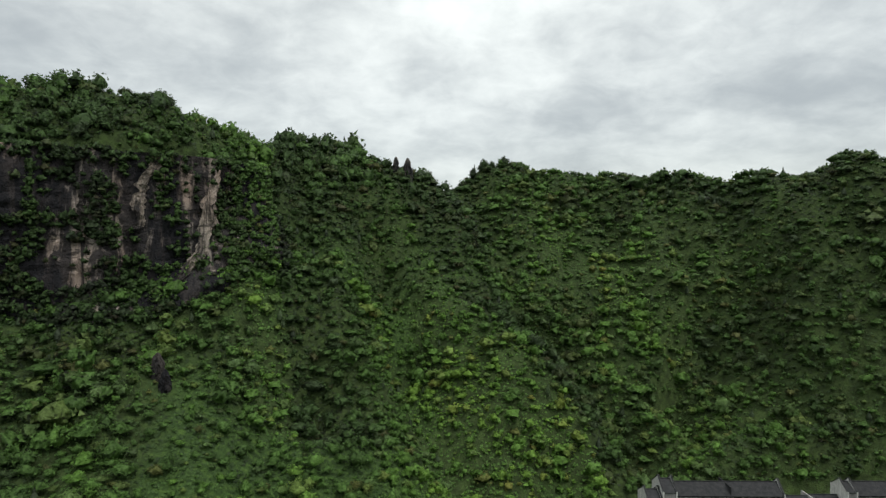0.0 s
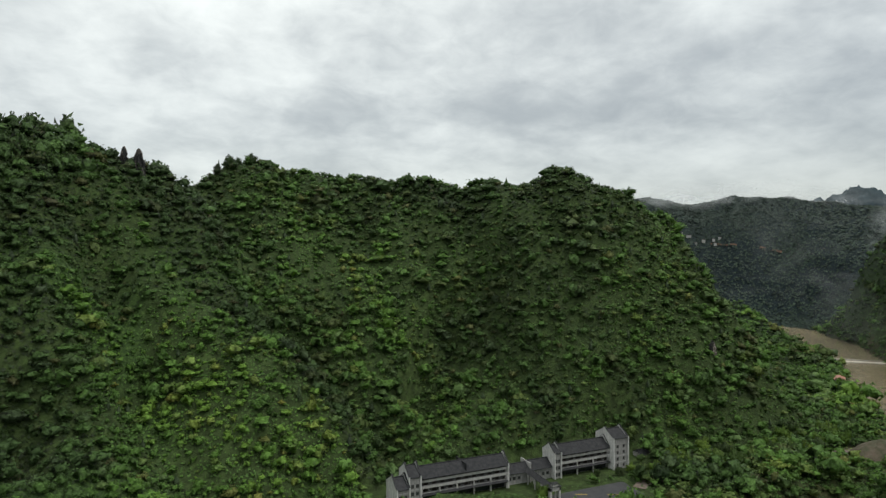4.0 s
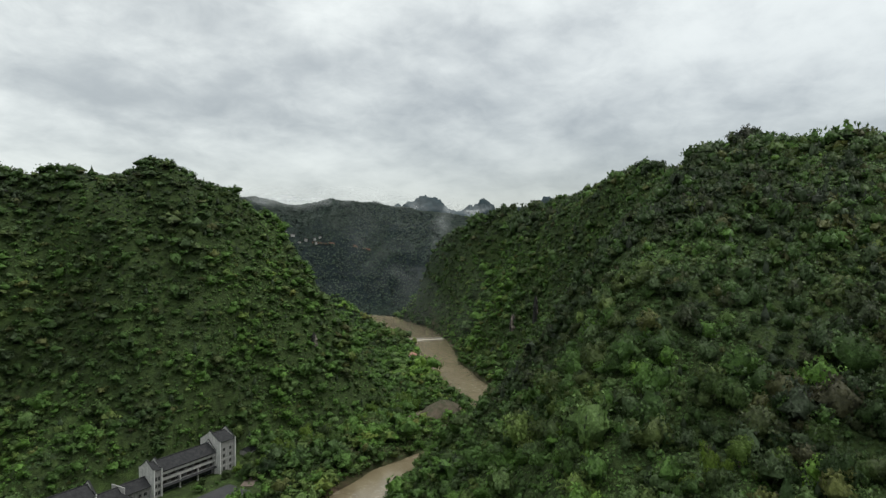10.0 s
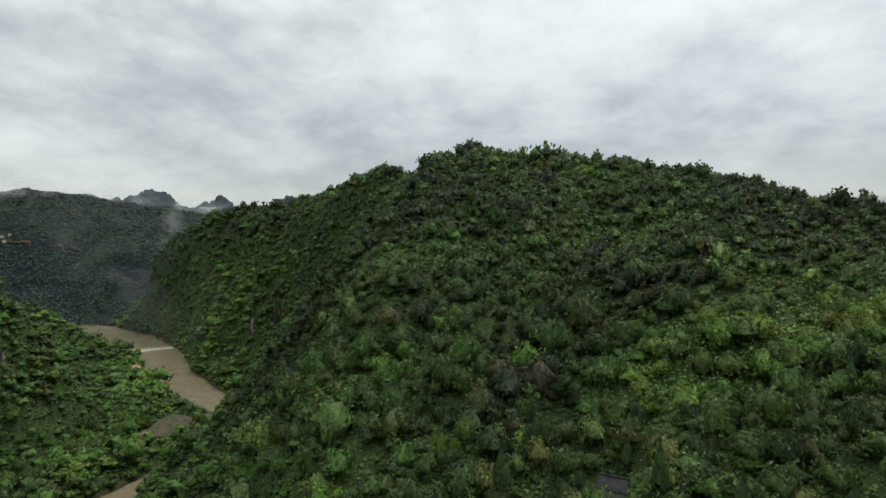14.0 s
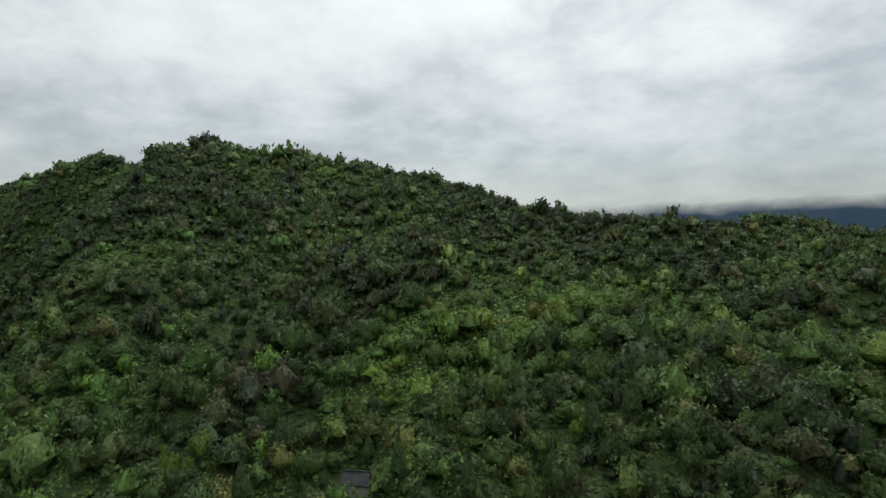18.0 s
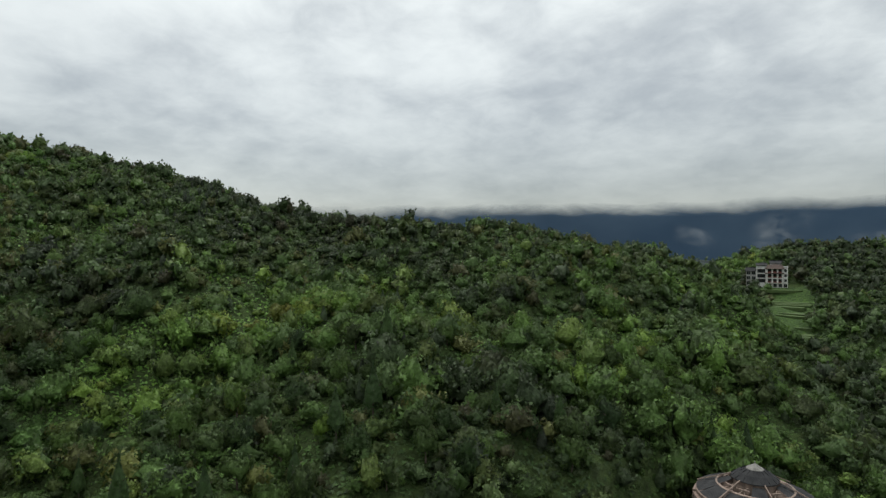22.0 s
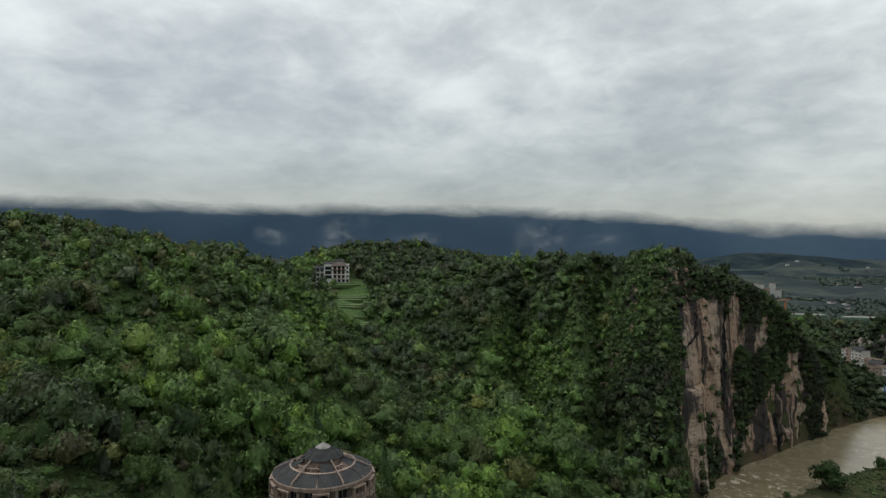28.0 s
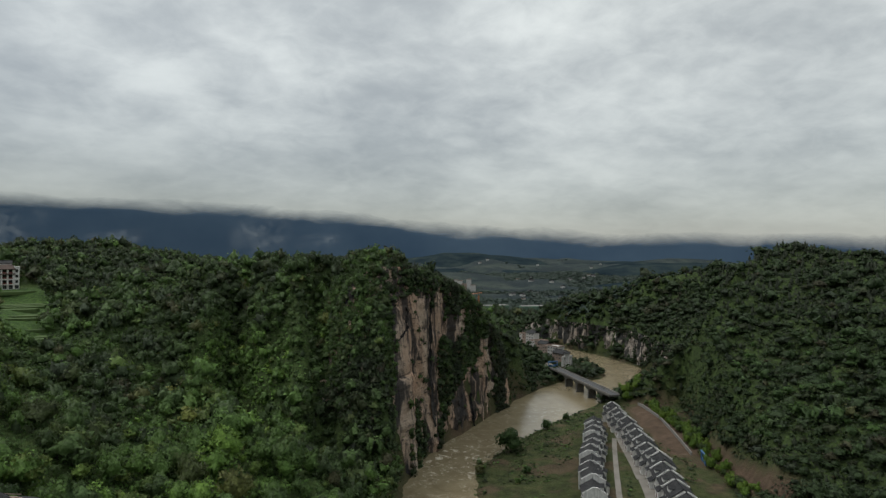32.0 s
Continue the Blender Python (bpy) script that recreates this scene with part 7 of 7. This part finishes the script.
# ---- the bridge and the small town beyond ----
def bridge(m, length):
    ob = thing("bridge", "grey concrete road bridge on wall piers over the river", "bridge", m)
    part("deck", solid((0, length, -4.2, 4.2, -1.1, 0)), CONCRETE_DARK, ob)
    part("road_surface", solid((0, length, -3.4, 3.4, 0.0, 0.06)), ASPHALT, ob)
    for y in (-4.0, 4.0):
        rail = part("parapet", solid((0, length, y - 0.15, y + 0.15, 0.003, 1.0)), CONCRETE_GREY, ob)
        for k in range(int(length / 5)):
            part("rail_post", solid((k * 5, k * 5 + 0.35, y - 0.2, y + 0.2, 1.003, 1.25)), CONCRETE_GREY, rail)
    for x in (14, 34, 54, 74):
        if x < length - 4:
            p = part("pier", solid((x - 0.8, x + 0.8, -3.2, 3.2, -13, -1.3)), CONCRETE_DARK, ob, "dark streaked concrete pier")
            part("pier_head", slab(bmesh.new(), [(x - 8.5, 3.4, -1.303), (x + 8.5, 3.4, -1.303), (x + 4.5, 3.4, -1.9), (x + 1.6, 3.4, -3.6), (x - 1.6, 3.4, -3.6), (x - 4.5, 3.4, -1.9)], -6.8), CONCRETE_DARK, p, "haunched pier head")
    return ob


bridge(pose(-257.5, -368, 10.2, 0, 0, -95.0), 104)
for a, b in (((-266.5, -472), (-280, -567)), ((-280, -567), (-330, -720))):
    run = math.hypot(b[0] - a[0], b[1] - a[1])
    e = part("road_embankment", solid((0, run, -5, 5, -14, 0)), ROAD, None, at=pose(a[0], a[1], 9.8, 0, 0, math.degrees(math.atan2(b[1] - a[1], b[0] - a[0]))))
    tagged(e, "pale raised road leading to the small town", "road", kind="structure")


def town_house(m, wide, deep, floors, label, roof="flat"):
    ob = thing("town_house", label, "house", m, "small town houses")
    h = floors * 3.2
    part("wall", solid((0, wide, 0, deep, -6, h)), PLASTER if floors % 2 else CONCRETE, ob)
    for f in range(floors):
        n = max(2, int(wide / 3.6))
        for k in range(n):
            window(ob, (k + 0.5) * wide / n, f * 3.2 + 0.9, 1.6, 1.5, 0.0, 0.1)
    if roof == "flat":
        part("parapet", solid((-0.2, wide + 0.2, -0.2, 0.1, h, h + 0.9), (-0.2, wide + 0.2, deep - 0.1, deep + 0.2, h, h + 0.9), (-0.2, 0.1, 0.1, deep - 0.1, h, h + 0.9), (wide - 0.1, wide + 0.2, 0.1, deep - 0.1, h, h + 0.9)), CONCRETE, ob)
    else:
        pitched_roof(ob, -0.4, wide + 0.4, 0, deep, h, h + 2.6, 0.6)
    return ob


tr = random.Random(12)
for k in range(9):
    f = k / 8
    x, y = -292 - 38 * f + tr.uniform(-1, 1), -520 - 150 * f
    town_house(pose(x, y, 8.5, 0, 0, 104 + tr.uniform(-3, 3)), tr.uniform(12, 17), 9.0, tr.choice((1, 2, 2, 3)), "buff concrete town house with flat roof beside the road" if k % 3 else "white town house with dark tiled roof beside the road", "flat" if k % 3 else "pitched")
arch = thing("gateway_arch", "white triple-arched gateway at the bridge end", "gateway", pose(-299, -497, 8.0, 0, 0, 20))
for x in (0, 4, 8, 12):
    part("pier", solid((x - 0.7, x + 0.7, -0.9, 0.9, -6, 6 + 1.5 * (x in (4, 8)))), PLASTER, arch)
part("lintel", solid((-1, 13, -0.8, 0.8, 6.0, 7.2)), PLASTER, arch)
part("lintel_upper", solid((3, 9, -0.8, 0.8, 7.5, 9.6)), PLASTER, arch)
part("arch_roof", slab(slab(bmesh.new(), [(2.2, -1.6, 9.6), (9.8, -1.6, 9.6), (9.8, 0, 10.8), (2.2, 0, 10.8)], 0.2), [(9.8, 1.6, 9.6), (2.2, 1.6, 9.6), (2.2, 0, 10.8), (9.8, 0, 10.8)], 0.2), TILES, arch)

# the far edge of the town: crane, netted building site, pale houses
for k in range(26):
    az, d = tr.choice((203, 206.5, 208, 210.5, 213)) + tr.gauss(0, 0.7), tr.choice((1250, 1500, 1750, 2200)) + tr.gauss(0, 50)
    x, y = d * math.sin(radians(az)), d * math.cos(radians(az))
    town_house(pose(x, y, float(land(x, y)), 0, 0, tr.uniform(0, 90)), tr.uniform(8, 13), 8, 1, "pale house far off on the plain", tr.choice(("flat", "pitched")))
for k in range(7):
    az, d = 199.5 + k * 0.42, 1300 + tr.uniform(-30, 30)
    x, y = d * math.sin(radians(az)), d * math.cos(radians(az))
    town_house(pose(x, y, float(land(x, y)), 0, 0, -20), 11, 11, tr.choice((5, 6, 7)), "tall grey apartment block far off on the plain")
crane = thing("tower_crane", "orange tower crane over the building site", "crane", pose(-392, -955, 6, 0, 0, 40))
part("mast", solid((-1.1, 1.1, -1.1, 1.1, 0, 34)), CRANE_RED, crane)
part("jib", solid((-12, 30, -0.7, 0.7, 34, 35.4)), CRANE_RED, crane)
part("cab", solid((-1.6, 1.6, -1.6, 1.6, 31, 34)), CONCRETE_GREY, crane)
for k, (az, d, w, h) in enumerate(((203.5, 1010, 60, 11), (207.5, 1030, 45, 9), (209.3, 1000, 34, 13))):
    x, y = d * math.sin(radians(az)), d * math.cos(radians(az))
    site = thing("building_site", "long building site wrapped in pale green dust net", "building", pose(x, y, float(land(x, y)), 0, 0, 200 - az), "netted building sites")
    bm = solid((-w / 2, w / 2, -8, 8, -2, h))
    bmesh.ops.bevel(bm, geom=bm.edges[:], offset=0.8, segments=1, affect="EDGES")
    part("net", bm, NET, site)
    part("roof_slab", solid((-w / 2 + 1, w / 2 - 1, -7, 7, h, h + 0.6)), CONCRETE_GREY, site)

# hamlet on the far hill at the head of the gorge, and its red terrace
for k in range(9):
    x, y = 854 + (k - 4) * 4.6 + tr.uniform(-5, 5), 790 - (k - 4) * 6.2 + tr.uniform(-5, 5)
    town_house(pose(x, y, float(land(x, y)) + 0.3, 0, 0, 222 + tr.uniform(-20, 20) - 90) @ Matrix.Scale(0.55, 4), tr.uniform(5, 8), 6, 1, "white hamlet house on the far wooded hill", "flat" if k % 2 else "pitched")
strip("earth_terrace", "red earth terrace cut in the far hill", "earth", [(901, 712), (908, 702), (920, 682)], 5, EARTH, 1.0)
strip("earth_terrace_bank", "red earth bank below the far hamlet", "earth", [(858, 776), (870, 758), (884, 738)], 3.5, EARTH, 1.0)

# the weir, its white water, and the rapids below the buff cliff
wn = np.array([0.66, 0.75])
for shift, wide, lift, name, label in ((0.0, 2.2, 2.35, "weir", "concrete weir across the river"), (2.6, 3.6, 1.3, "weir_foam", "white water tumbling over the weir")):
    c0 = np.array(WEIR, float) - wn * shift
    side = np.array([wn[1], -wn[0]])
    u, t = np.meshgrid(np.linspace(-30, 30, 41), np.linspace(-0.5, 0.5, 5))
    x, y = c0[0] + side[0] * u - wn[0] * t * wide, c0[1] + side[1] * u - wn[1] * t * wide
    z = lift - (t + 0.5) * (1.0 if name == "weir_foam" else 0.05) + 0.2 * fbm(u, t * 9, 2, 5)
    ob = new(name, mesh_of(name, np.stack([x, y, z], -1).reshape(-1, 3), grid_faces(41, 5), FOAM if name == "weir_foam" else CONCRETE_GREY, None, True))
    tagged(ob, label, "weir", kind="structure")

# gravel heap by the valley road
u, w2 = np.meshgrid(np.linspace(-1, 1, 34), np.linspace(-1, 1, 34))
rr = np.sqrt(u * u + w2 * w2) + 0.12 * fbm(u * 3, w2 * 3, 1, 3)
hx, hy = 345 + u * 21, 199 + w2 * 11
hz = land(hx, hy) - 0.5 + 8.5 * np.clip(1 - rr, 0, 1) ** 0.75 + 0.5 * fbm(u * 9, w2 * 9, 1, 8)
heap = new("spoil_mound", mesh_of("spoil_mound", np.stack([hx, hy, hz], -1).reshape(-1, 3), grid_faces(34, 34), EARTH_BROWN, None, False))
tagged(heap, "large brown mound of gravel beside the valley road", "mound")
works = thing("works_hut", "small works building with salmon sheet roof by the river", "building", pose(494, 312, float(land(494, 312)), 0, 0, 35))
part("wall", solid((0, 13, 0, 7, -2, 4.4)), PLASTER, works)
part("roof", slab(slab(bmesh.new(), [(-0.5, -0.6, 4.2), (13.5, -0.6, 4.2), (13.5, 3.5, 5.8), (-0.5, 3.5, 5.8)], 0.15), [(13.5, 7.6, 4.2), (-0.5, 7.6, 4.2), (-0.5, 3.5, 5.8), (13.5, 3.5, 5.8)], 0.15), SALMON, works, "salmon sheet roof")
for x in (2.5, 6.5, 10.5):
    window(works, x, 1.0, 1.6, 1.6, 0.0)
strip("road_river", "pale gravel road along the upper river bank", "road", [(470, 290), (490, 306), (515, 330), (545, 360), (600, 420)], 6, GRAVEL, 0.4)
